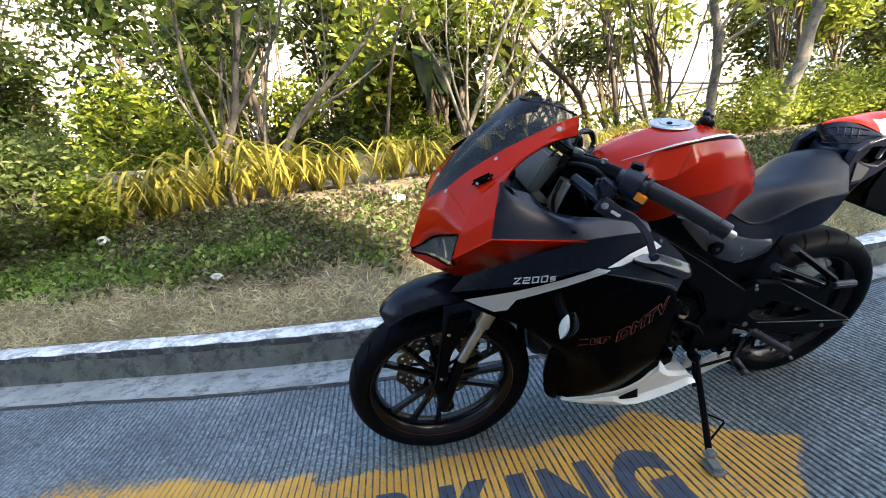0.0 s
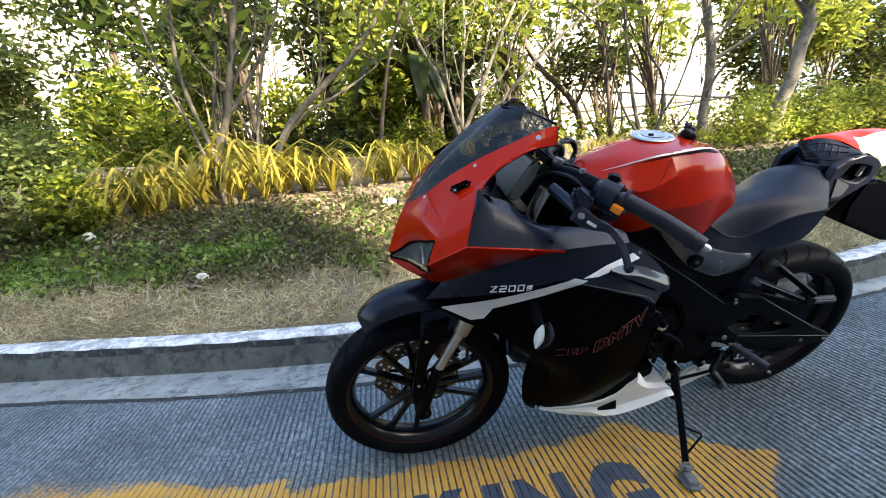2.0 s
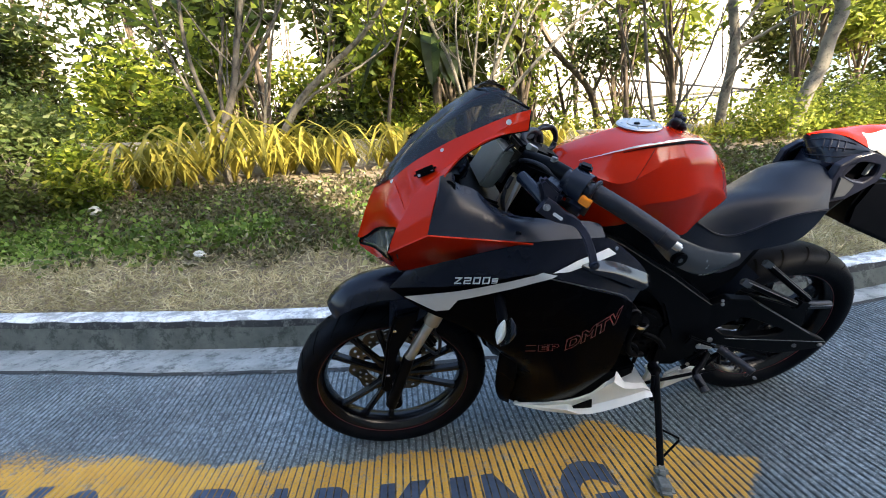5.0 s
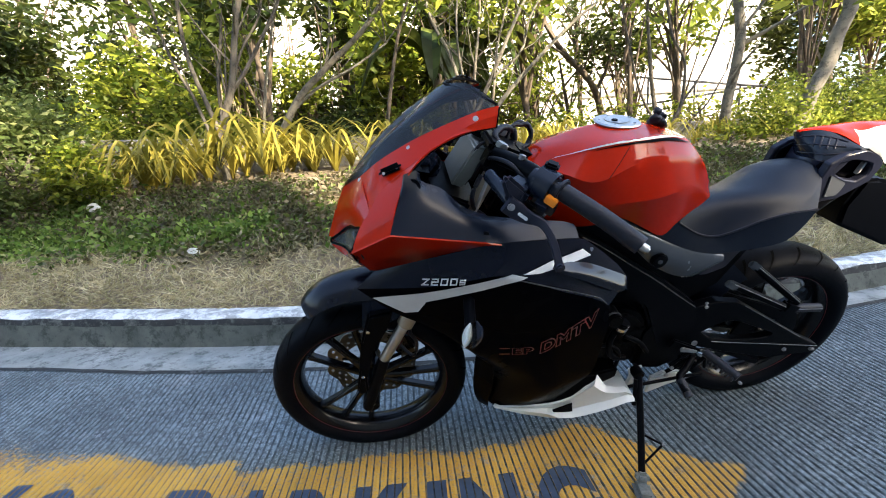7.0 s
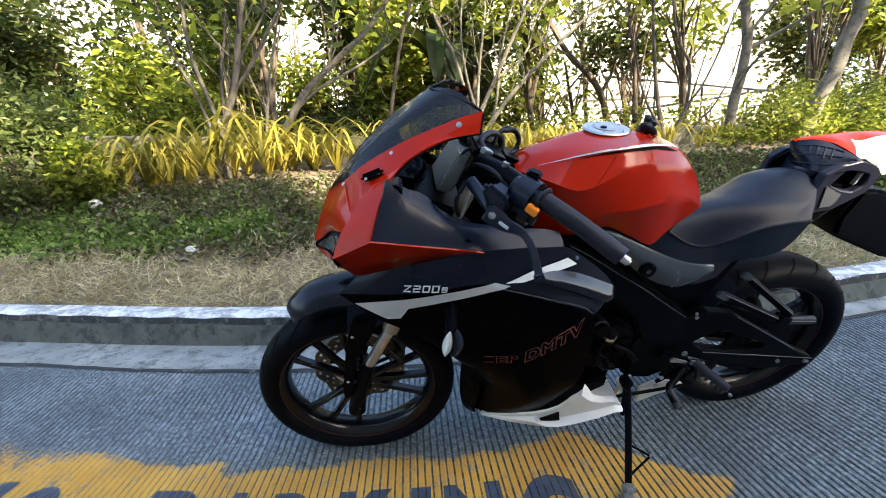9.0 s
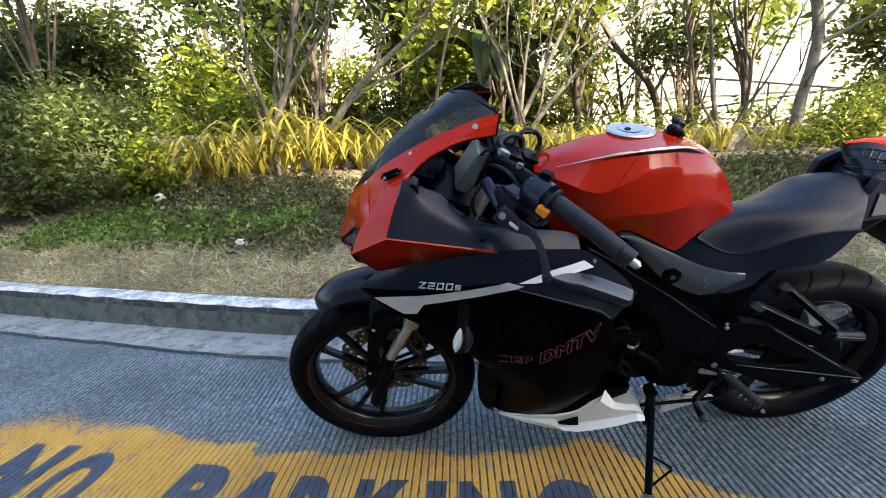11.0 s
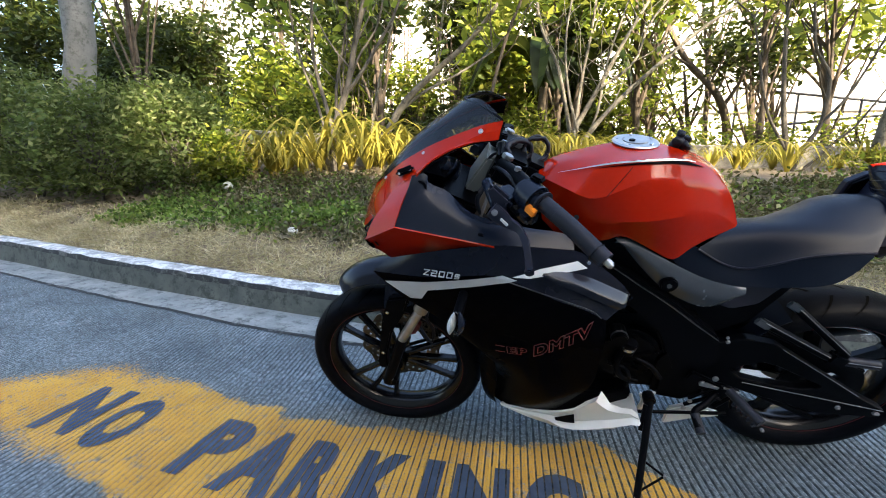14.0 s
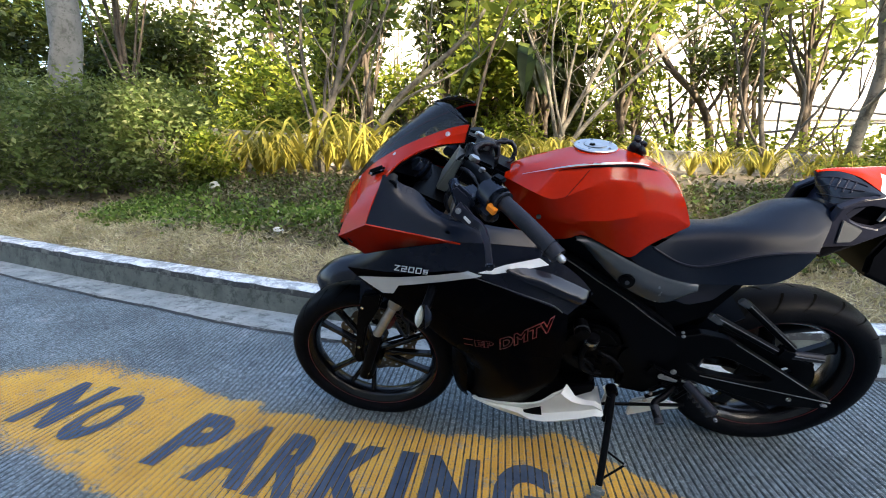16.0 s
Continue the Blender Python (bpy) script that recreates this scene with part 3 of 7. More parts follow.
def lathe(name, profile, centre, material, parent, label="", segments=72, sharp=35):
    """Turn a profile of (radius, y) round the wheel's axle."""
    n = len(profile)
    verts, faces = [], []
    for i in range(segments):
        a = 2 * math.pi * i / segments
        verts += [(centre[0] + r * math.cos(a), centre[1] + y, centre[2] + r * math.sin(a)) for r, y in profile]
    for i in range(segments):
        j = (i + 1) % segments
        faces += [(i * n + k, i * n + (k + 1) % n, j * n + (k + 1) % n, j * n + k) for k in range(n)]
    bm = bmesh.new()
    vs = [bm.verts.new(v) for v in verts]
    for f in faces:
        bm.faces.new([vs[k] for k in f])
    ob = part(name, bm, material, parent, label, True)
    ob.data.set_sharp_from_angle(angle=radians(sharp))
    return ob


def block(name, centre, size, material, parent, label="", turn=(0, 0, 0), bevel=0.006):
    bm = bmesh.new()
    bmesh.ops.create_cube(bm, size=1, matrix=pose(*centre, *turn) @ Matrix.Diagonal((*size, 1)))
    bmesh.ops.bevel(bm, geom=bm.edges[:], offset=bevel, segments=2, affect="EDGES")
    ob = part(name, bm, material, parent, label, True)
    ob.data.set_sharp_from_angle(angle=radians(40))
    return ob


def screw(at, parent, material=None, r=0.006):
    return drum("screw", at, r, 0.006, material or M_CHROME, parent, "bright steel screw" if material is None else "", segments=10, bevel=0.0015)


# ---- motorcycle ----
bike = thing("motorcycle", "red and black sport motorcycle leaning on its side stand", "motorcycle")
bike.matrix_world = pose(0, 0.17, 0, 20, 0, 0)


def wheel(name, cx, cz, r, w, rim_r, angles, broad=1.0):
    c = (cx, 0, cz)
    h = w / 2
    rim = lathe(name, [(rim_r + 0.006, -h * 0.72), (rim_r + 0.006, -h * 0.62), (rim_r - 0.006, -h * 0.55), (rim_r - 0.012, -h * 0.3), (rim_r - 0.014, 0), (rim_r - 0.012, h * 0.3), (rim_r - 0.006, h * 0.55), (rim_r + 0.006, h * 0.62), (rim_r + 0.006, h * 0.72), (rim_r - 0.004, h * 0.72),
                       (rim_r - 0.013, h * 0.6), (rim_r - 0.023, h * 0.35), (rim_r - 0.026, 0), (rim_r - 0.023, -h * 0.35), (rim_r - 0.013, -h * 0.6), (rim_r - 0.004, -h * 0.72)], c, M_RIM, bike, "black cast wheel rim")
    prof = []
    for a in np.linspace(-1.0, 1.0, 15):
        y = h * math.sin(a * math.pi / 2 * 0.98)
        rr = rim_r + (r - rim_r) * (0.30 + 0.70 * math.cos(a * math.pi / 2) ** 0.62)
        prof.append((rr, y))
    prof = [(rim_r - 0.004, -h * 0.7), (rim_r + 0.012, -h * 0.93)] + prof + [(rim_r + 0.012, h * 0.93), (rim_r - 0.004, h * 0.7)]
    lathe("tyre", prof, c, M_RUBBER, rim, "worn black rubber tyre", 96, 60)
    for s in (-1, 1):
        lathe("pinstripe", [(rim_r - 0.002, s * h * 0.75), (rim_r + 0.0055, s * h * 0.75), (rim_r + 0.0055, s * h * 0.715), (rim_r - 0.002, s * h * 0.715)], c, M_PIN, rim, "thin dark red rim stripe")
    drum("hub", c, 0.036, w * 0.9, M_RIM, rim)
    drum("axle", (cx, 0, cz), 0.011, 0.22, M_ALU, rim, "bare metal axle end")
    for deg in angles:
        a = radians(deg)
        ca, sa = math.cos(a), math.sin(a)
        pts = []
        for t, hw in ((0.028, 0.012), (0.5 * rim_r, 0.0075), (rim_r - 0.040, 0.0085), (rim_r - 0.018, 0.014)):
            pts.append((t, hw * broad))
        bm = bmesh.new()
        loops = []
        for t, hw in pts:
            loops.append([bm.verts.new((cx + t * ca - u * hw * sa, v, cz + t * sa + u * hw * ca)) for u, v in ((-1, -0.008), (-0.5, -0.013), (0.5, -0.013), (1, -0.008), (1, 0.008), (0.5, 0.013), (-0.5, 0.013), (-1, 0.008))])
        for p, q in zip(loops, loops[1:]):
            for i in range(8):
                bm.faces.new((p[i], p[(i + 1) % 8], q[(i + 1) % 8], q[i]))
        part("spoke", bm, M_RIM, rim)
    # tread grooves: dark curved strips just above the tyre stand in for shaded cuts
    grooves = bmesh.new()
    for k in range(22):
        a0 = 2 * math.pi * k / 22
        for s in (-1, 1):
            prev = None
            for t in np.linspace(0.12, 0.8, 7):
                y = s * h * math.sin(t * math.pi / 2)
                rr = rim_r + (r - rim_r) * (0.30 + 0.70 * math.cos(t * math.pi / 2) ** 0.62) + 0.0006
                a = a0 + (0.14 if s > 0 else 0) + 0.25 * t ** 1.5
                da = 0.0065 * (1.15 - t) / r * 0.5 + 0.003
                cur = [grooves.verts.new((cx + rr * math.cos(a + d), y, cz + rr * math.sin(a + d))) for d in (-da, da)]
                if prev:
                    grooves.faces.new((prev[0], prev[1], cur[1], cur[0]))
                prev = cur
    tagged(part("tread", grooves, M_TREAD, rim, "dark curved strips in place of tread grooves"), kind="stuff")
    return rim


M_TREAD = surface("bare groove rubber", (0.0015, 0.0015, 0.0015), 0.9, 0.0, 0.1, 20.0, 200.0, 0.0, spec=0.02)
FWX, FWZ = 0.02, 0.283
front = wheel("front_wheel", FWX, FWZ, 0.29, 0.105, 0.228, [c + d for c in (122, 0, -123) for d in (-24, 0, 25)])
rear = wheel("rear_wheel", 1.289, 0.287, 0.299, 0.140, 0.221, [29 + 72 * k for k in range(5)], 2.6)
# brake disc with a wavy rim and drilled openings
DISC_ROWS = [(0.092, 0.0), (0.098, 0.0), (0.105, 0.0), (0.111, 0.0), (0.118, 0.0), (0.124, 0.3), (0.131, 0.6), (0.140, 1.0)]
DN = 160
dv = [(FWX + (r + 0.006 * w * math.sin(a * 10)) * math.cos(a), y, FWZ + (r + 0.006 * w * math.sin(a * 10)) * math.sin(a)) for y in (0.050, 0.055) for r, w in DISC_ROWS for a in (2 * math.pi * k / DN for k in range(DN))]
nr = len(DISC_ROWS)


def drilled(j, k):
    """The drillings run in slanted rows of three across the disc's band."""
    return j in (1, 3, 5) and (k - 2 * j) % 8 in (0, 1)


df = []
for j in range(nr - 1):
    for k in range(DN):
        a, b = j * DN + k, j * DN + (k + 1) % DN
        quad = (a, b, b + DN, a + DN)
        if drilled(j, k):
            edges = [(p, q) for p, q, other in ((quad[0], quad[1], (j - 1, k)), (quad[1], quad[2], (j, (k + 1) % DN)), (quad[2], quad[3], (j + 1, k)), (quad[3], quad[0], (j, (k - 1) % DN))) if not drilled(*other)]
            df += [(p, q, q + nr * DN, p + nr * DN) for p, q in edges]
        else:
            df += [quad, tuple(v + nr * DN for v in quad[::-1])]
for k in range(DN):
    for j in (0, nr - 1):
        a, b = j * DN + k, j * DN + (k + 1) % DN
        df.append((a, b, b + nr * DN, a + nr * DN))
disc = mesh_object("brake_disc", dv, df, M_DISC, bike, "bronze wavy drilled brake disc")
for k in range(5):
    a = 2 * math.pi * k / 5
    tube("carrier_arm", [(FWX + 0.03 * math.cos(a), 0.052, FWZ + 0.03 * math.sin(a)), (FWX + 0.097 * math.cos(a + 0.3), 0.052, FWZ + 0.097 * math.sin(a + 0.3))], 0.006, M_MATTE, disc, segments=6)
lathe("rear_sprocket", [(0.11, -0.062), (0.114, -0.062), (0.114, -0.056), (0.06, -0.056), (0.06, -0.062)], (1.289, 0, 0.287), M_MATTE, bike, "dark chain sprocket")

# fork, brake caliper and front mudguard
for s in (-1, 1):
    y = s * 0.098
    leg = tube("fork_leg", [(FWX - 0.012, y, 0.262), (0.075, y, 0.45)], 0.0165, M_MATTE, bike, "black lower fork leg", 16)
    tube("fork_tube", [(0.07, y, 0.44), (0.150, y, 0.585)], 0.0145, M_ALU, leg, "bare steel fork tube", 16)
    tube("fork_sleeve", [(0.140, y, 0.565), (0.172, y, 0.625)], 0.0215, M_GOLD, leg, "bronze fork sleeve", 16)
    tube("upper_tube", [(0.172, y, 0.62), (0.352, y, 0.955)], 0.0155, M_GOLD, leg, "bronze upper fork tube", 16)
    drum("axle_clamp", (FWX - 0.002, s * 0.082, 0.272), 0.024, 0.05, M_MATTE, leg)
    slab("fork_bracket", [(0.05, 0.605), (0.115, 0.618), (0.096, 0.56), (0.048, 0.48), (0.020, 0.38), (0.018, 0.33), (-0.006, 0.325), (-0.012, 0.345), (0.004, 0.42), (0.022, 0.52)], 0.078, 0.108, M_MATTE, leg, side=s, bevel=0.006)
    screw((0.045, s * 0.110, 0.56), leg, r=0.005)
    screw((0.012, s * 0.110, 0.40), leg, r=0.005)
caliper = block("brake_caliper", (0.115, 0.075, 0.36), (0.075, 0.05, 0.11), M_MATTE, bike, turn=(0, -25, 0), bevel=0.012)
block("caliper_cap", (0.105, -0.06, 0.47), (0.03, 0.03, 0.05), M_PIN, caliper, "dark red caliper detail", turn=(0, 30, 0))
tube("brake_hose", [(0.09, 0.02, 0.42), (0.15, -0.05, 0.40), (0.165, -0.06, 0.46), (0.15, -0.07, 0.52), (0.19, -0.06, 0.62)], 0.005, M_GRIP, bike, segments=8)
rows = []
for v in (-1, -0.75, -0.35, 0, 0.35, 0.75, 1):
    row = []
    for a, r, hw in ((116, 0.346, 0.035), (112, 0.360, 0.055), (104, 0.376, 0.066), (94, 0.386, 0.070), (84, 0.392, 0.074), (72, 0.392, 0.080), (62, 0.385, 0.084)):
        rr = r - 0.040 * abs(v) ** 2.4
        row.append((FWX + rr * math.cos(radians(a)), hw * v, FWZ + rr * math.sin(radians(a))))
    rows.append(row)
fender = sheet("front_mudguard", loft_points(rows, 24, 3), M_GUARD, bike, "blue black front mudguard", 0.004)
for s in (-1, 1):
    sheet("mudguard_side", loft_points([[(0.04, 0.078 * s, 0.633), (0.11, 0.085 * s, 0.64), (0.20, 0.090 * s, 0.63)], [(0.03, 0.09 * s, 0.56), (0.08, 0.1 * s, 0.565), (0.14, 0.1 * s, 0.60)]], 10, 4), M_GUARD, fender, thick=0.004)

# front cowl: faces on both sides of the nose
W = [(0.365, -0.105, 1.098), (0.317, -0.108, 1.089), (0.234, -0.100, 1.057), (0.187, -0.088, 1.033), (0.126, -0.070, 0.995), (0.075, -0.045, 0.950)]
KR = [(0.360, -0.117, 1.083), (0.300, -0.125, 1.068), (0.212, -0.135, 1.020), (0.165, -0.143, 0.990), (0.129, -0.150, 0.965), (0.099, -0.172, 0.929)]
EDGE = [(0.356, -0.125, 1.063), (0.285, -0.135, 1.057), (0.220, -0.150, 1.032), (0.177, -0.170, 0.995), (0.160, -0.190, 0.968), (0.148, -0.210, 0.941), (0.136, -0.228, 0.905)]
KB = KR[:3] + KR[4:] + [(0.076, -0.190, 0.901), (0.056, -0.205, 0.860)]
faceA = loft_points([W, KR], 22, 6)
cowl = sheet("front_cowl", faceA, M_RED, bike, "glossy red front cowl", 0.003, (1, -1))
for s in (1, -1):
    sheet("cowl_side", loft_points([KB, EDGE], 26, 6) * np.array([1, s, 1]), M_RED, cowl)
for s, d in ((1, 0.005), (-1, 0.005)):
    liner = np.concatenate([loft_points([W, KR], 16, 4), loft_points([KB, EDGE], 16, 4)]) * np.array([1, s, 1]) + np.array([0.004, d * s, -0.004])
    sheet("cowl_liner", liner[:5], M_MATTE, cowl, "black inner lining", 0.002)
    sheet("cowl_liner", liner[5:], M_MATTE, cowl, "black inner lining", 0.002)
NOSE = [[(0.033, 0, 0.913), (0.075, -0.045, 0.950), (0.088, -0.110, 0.945), (0.099, -0.172, 0.929)],
        [(0.012, 0, 0.875), (0.035, -0.045, 0.895), (0.056, -0.105, 0.912), (0.089, -0.182, 0.915)],
        [(-0.005, 0, 0.833), (0.014, -0.040, 0.848), (0.042, -0.095, 0.873), (0.080, -0.184, 0.903)],
        [(-0.024, 0, 0.786), (-0.006, -0.026, 0.798), (0.034, -0.070, 0.846), (0.076, -0.180, 0.899)]]
sheet("nose", loft_points(NOSE, 14, 4), M_RED, cowl, sides=(1, -1))
LOW_TOP = straight([(0.056, -0.205, 0.860), (0.136, -0.228, 0.905), (0.225, -0.2265, 0.887), (0.300, -0.2255, 0.872), (0.352, -0.2245, 0.860)], 22)
LOW_BOT = straight([(0.072, -0.088, 0.737), (0.105, -0.092, 0.734), (0.188, -0.132, 0.768), (0.271, -0.172, 0.811), (0.354, -0.220, 0.856)], 22)
LOW = np.array([LOW_TOP + (LOW_BOT - LOW_TOP) * t for t in np.linspace(0, 1, 6)])
for s in (1, -1):
    sheet("cowl_lower", LOW * np.array([1, s, 1]), M_RED, cowl)
sheet("chin", loft_points([[(-0.022, 0, 0.772), (0.019, -0.060, 0.784), (0.058, -0.165, 0.810), (0.056, -0.205, 0.860)], [(-0.020, 0, 0.760), (0.012, -0.042, 0.754), (0.048, -0.072, 0.742), (0.072, -0.088, 0.737)]], 14, 4), M_RED, cowl, sides=(1, -1))
HEAD = [[(-0.018, -0.010, 0.783), (0.000, -0.033, 0.803), (0.036, -0.075, 0.846), (0.076, -0.180, 0.898)], [(-0.018, -0.012, 0.774), (0.019, -0.060, 0.786), (0.058, -0.165, 0.812), (0.056, -0.203, 0.858)]]
for s in (-1, 1):
    m = np.array([1, -s, 1])
    pts = loft_points(HEAD, 16, 6) * m
    lamp = sheet("headlight", pts + np.array([0.013, 0, 0.003]), M_MATTE, bike, "dark headlight bowl", 0.002)
    rim = np.concatenate([pts[0], pts[1:, -1], pts[-1, ::-1][1:], pts[::-1, 0][1:]])
    tube("lamp_trim", [tuple(p + np.array([0.001, 0, 0])) for p in rim[::3]], 0.0028, M_BLACKGLOSS, lamp, "black lamp trim", 6)
    for k, (u, w) in enumerate(((6, 0.0045), (9, 0.007), (12, 0.0045))):
        a, b = pts[1, u] + np.array([0.009, 0, 0.002]), pts[-2, u] + np.array([0.009, 0, 0.002])
        tube("light_guide", [tuple(a), tuple((a + b) / 2 + np.array([0.002, 0, 0])), tuple(b)], w, M_REFLECT, lamp, "dim bright lamp element", 8)
    sheet("lens", pts + np.array([0.004, 0, 0.0]), M_LENS, lamp, "clear headlight lens", 0.002)

# windscreen
CT = [(0.270, 0, 1.122), (0.240, 0, 1.104), (0.209, 0, 1.076), (0.172, 0, 1.049), (0.128, 0, 1.012), (0.085, 0, 0.970)]
srows = []
for v in (0, 0.25, 0.5, 0.75, 1):
    srows.append([tuple(np.array(w) * (1 - v) + np.array(c) * v + np.array((0, -0.3 * w[1] * 0, 0.018 * math.sin(v * math.pi) * (w[1] / -0.1)))) for w, c in zip(W + [(0.033, -0.002, 0.913)], CT + [(0.033, 0, 0.914)])])
screen = sheet("windscreen", loft_points(srows, 24, 3), M_SCREEN, bike, "smoked plastic windscreen", 0.002, (1, -1), 60)
tube("screen_lip", [(0.362, -0.104, 1.100), (0.315, -0.062, 1.119), (0.272, 0.0, 1.124), (0.315, 0.062, 1.119), (0.362, 0.104, 1.100)], 0.0025, M_MATTE, screen, segments=8)
for s in (-1, 1):
    for x, y, z in ((0.318, 0.117, 1.079), (0.187, 0.097, 1.024), (0.078, 0.055, 0.947)):
        drum("screen_bolt", (x, y * s, z), 0.0055, 0.008, M_BOLT, screen, "bright steel bolt", axis=(-0.25, s * 0.7, 0.5), segments=12, bevel=0.002)
    stub = block("mirror_stub", (0.146, 0.1285 * s, 0.995), (0.050, 0.012, 0.0155), M_MATTE, cowl, "black mirror mount cover", (18 * s, -23, 12 * s), 0.0055)
    for k in (-1, 1):
        drum("mount_bolt", (0.146 + 0.013 * k, 0.1335 * s, 0.995 + 0.0052 * k), 0.003, 0.004, M_BOLT, stub, "bright small screw", axis=(-0.2, s, 0.3), segments=8, bevel=0.001)

# cockpit side panels
IT = [(0.173, -0.172, 1.000), (0.201, -0.152, 0.998), (0.204, -0.150, 0.975), (0.244, -0.150, 0.956), (0.278, -0.158, 0.922), (0.314, -0.165, 0.903), (0.350, -0.170, 0.893), (0.432, -0.172, 0.878), (0.491, -0.168, 0.868), (0.522, -0.165, 0.856)]
IM = [(0.163, -0.192, 0.968), (0.185, -0.180, 0.960), (0.222, -0.186, 0.938), (0.275, -0.194, 0.914), (0.330, -0.196, 0.894), (0.390, -0.185, 0.880), (0.450, -0.182, 0.870), (0.524, -0.175, 0.850)]
IB = [(0.134, -0.227, 0.905), (0.200, -0.226, 0.891), (0.280, -0.225, 0.876), (0.345, -0.224, 0.863), (0.430, -0.210, 0.853), (0.526, -0.190, 0.836)]
for s in (-1, 1):
    m = np.array([1, -s, 1])
    panel = sheet("cockpit_panel", loft_points([IT, IM, IB], 30, 5) * m, M_SATIN, bike, "satin black cockpit side panel")
    for x, y, z in ((0.240, 0.178, 0.917), (0.322, 0.212, 0.877)):
        screw((x, y * s, z), panel, M_MATTE, 0.008)
    screw((0.560, 0.183 * s, 0.800), panel)
    lathe("mirror_socket", [(0.010, -0.004), (0.016, -0.004), (0.016, 0.004), (0.010, 0.004)], (0.186, 0.165 * s, 0.972), M_MATTE, panel)

# black side fairing, with its lower wing and decals
R0 = [(0.089, -0.160, 0.779), (0.218, -0.207, 0.832), (0.345, -0.222, 0.860), (0.430, -0.209, 0.851), (0.526, -0.189, 0.834), (0.566, -0.180, 0.808), (0.638, -0.166, 0.741), (0.675, -0.165, 0.694)]
R1 = [(0.048, -0.172, 0.746), (0.187, -0.215, 0.765), (0.277, -0.236, 0.785), (0.345, -0.242, 0.795), (0.400, -0.243, 0.780), (0.482, -0.236, 0.735), (0.557, -0.230, 0.702), (0.612, -0.214, 0.662)]
R2 = [(0.128, -0.190, 0.680), (0.200, -0.207, 0.668), (0.250, -0.217, 0.655), (0.330, -0.230, 0.648), (0.410, -0.238, 0.642), (0.490, -0.238, 0.636), (0.560, -0.232, 0.626), (0.615, -0.222, 0.610)]
R3 = [(0.232, -0.195, 0.610), (0.270, -0.202, 0.575), (0.320, -0.208, 0.548), (0.380, -0.218, 0.540), (0.440, -0.226, 0.535), (0.500, -0.230, 0.532), (0.560, -0.225, 0.530), (0.613, -0.218, 0.530)]
R4 = [(0.335, -0.140, 0.440), (0.360, -0.160, 0.430), (0.390, -0.178, 0.425), (0.430, -0.196, 0.420), (0.470, -0.210, 0.420), (0.520, -0.215, 0.420), (0.565, -0.213, 0.425), (0.606, -0.213, 0.446)]
R5 = [(0.345, -0.105, 0.310), (0.370, -0.125, 0.305), (0.400, -0.147, 0.305), (0.430, -0.165, 0.310), (0.460, -0.180, 0.320), (0.500, -0.190, 0.335), (0.540, -0.195, 0.355), (0.576, -0.198, 0.378)]
R6 = [(0.352, -0.106, 0.240), (0.380, -0.120, 0.230), (0.400, -0.130, 0.231), (0.425, -0.138, 0.237), (0.450, -0.145, 0.243), (0.480, -0.152, 0.252), (0.505, -0.160, 0.265), (0.530, -0.170, 0.285)]
# belly pan: top edge, rim, recess, ledge and lower edge
BELLY_TOP = [(0.370, -0.128, 0.240), (0.453, -0.150, 0.252), (0.518, -0.168, 0.274), (0.550, -0.176, 0.290), (0.577, -0.184, 0.312), (0.601, -0.192, 0.349), (0.636, -0.186, 0.372), (0.643, -0.180, 0.386), (0.671, -0.183, 0.342), (0.700, -0.185, 0.332), (0.727, -0.186, 0.331), (0.745, -0.186, 0.314)]
BELLY_RIM = [(0.371, -0.132, 0.239), (0.452, -0.154, 0.250), (0.518, -0.172, 0.271), (0.549, -0.180, 0.286), (0.577, -0.188, 0.308), (0.603, -0.196, 0.341), (0.626, -0.204, 0.372), (0.642, -0.206, 0.356), (0.660, -0.209, 0.345), (0.686, -0.211, 0.341), (0.715, -0.212, 0.342), (0.738, -0.212, 0.328)]
BELLY_RECESS = [(0.374, -0.128, 0.235), (0.454, -0.150, 0.237), (0.521, -0.168, 0.253), (0.554, -0.176, 0.250), (0.587, -0.184, 0.257), (0.620, -0.192, 0.274), (0.651, -0.200, 0.293), (0.666, -0.202, 0.298), (0.682, -0.205, 0.306), (0.704, -0.207, 0.316), (0.726, -0.208, 0.325), (0.743, -0.208, 0.318)]
BELLY_LEDGE = [(0.374, -0.132, 0.235), (0.454, -0.154, 0.232), (0.515, -0.186, 0.250), (0.546, -0.196, 0.240), (0.578, -0.204, 0.244), (0.612, -0.212, 0.260), (0.645, -0.220, 0.280), (0.655, -0.222, 0.287), (0.675, -0.225, 0.296), (0.696, -0.227, 0.308), (0.717, -0.228, 0.318), (0.740, -0.226, 0.316)]
BELLY_LOW = [(0.376, -0.134, 0.234), (0.454, -0.156, 0.221), (0.525, -0.174, 0.217), (0.556, -0.182, 0.217), (0.589, -0.190, 0.226), (0.624, -0.198, 0.241), (0.657, -0.206, 0.260), (0.668, -0.208, 0.266), (0.688, -0.211, 0.279), (0.709, -0.213, 0.292), (0.730, -0.214, 0.304), (0.747, -0.214, 0.310)]
SHOULDER = loft_points([R0, R1], 40, 8)
FLANK = loft_points([R1, R2, R3, R4, R5, R6], 40, 6)
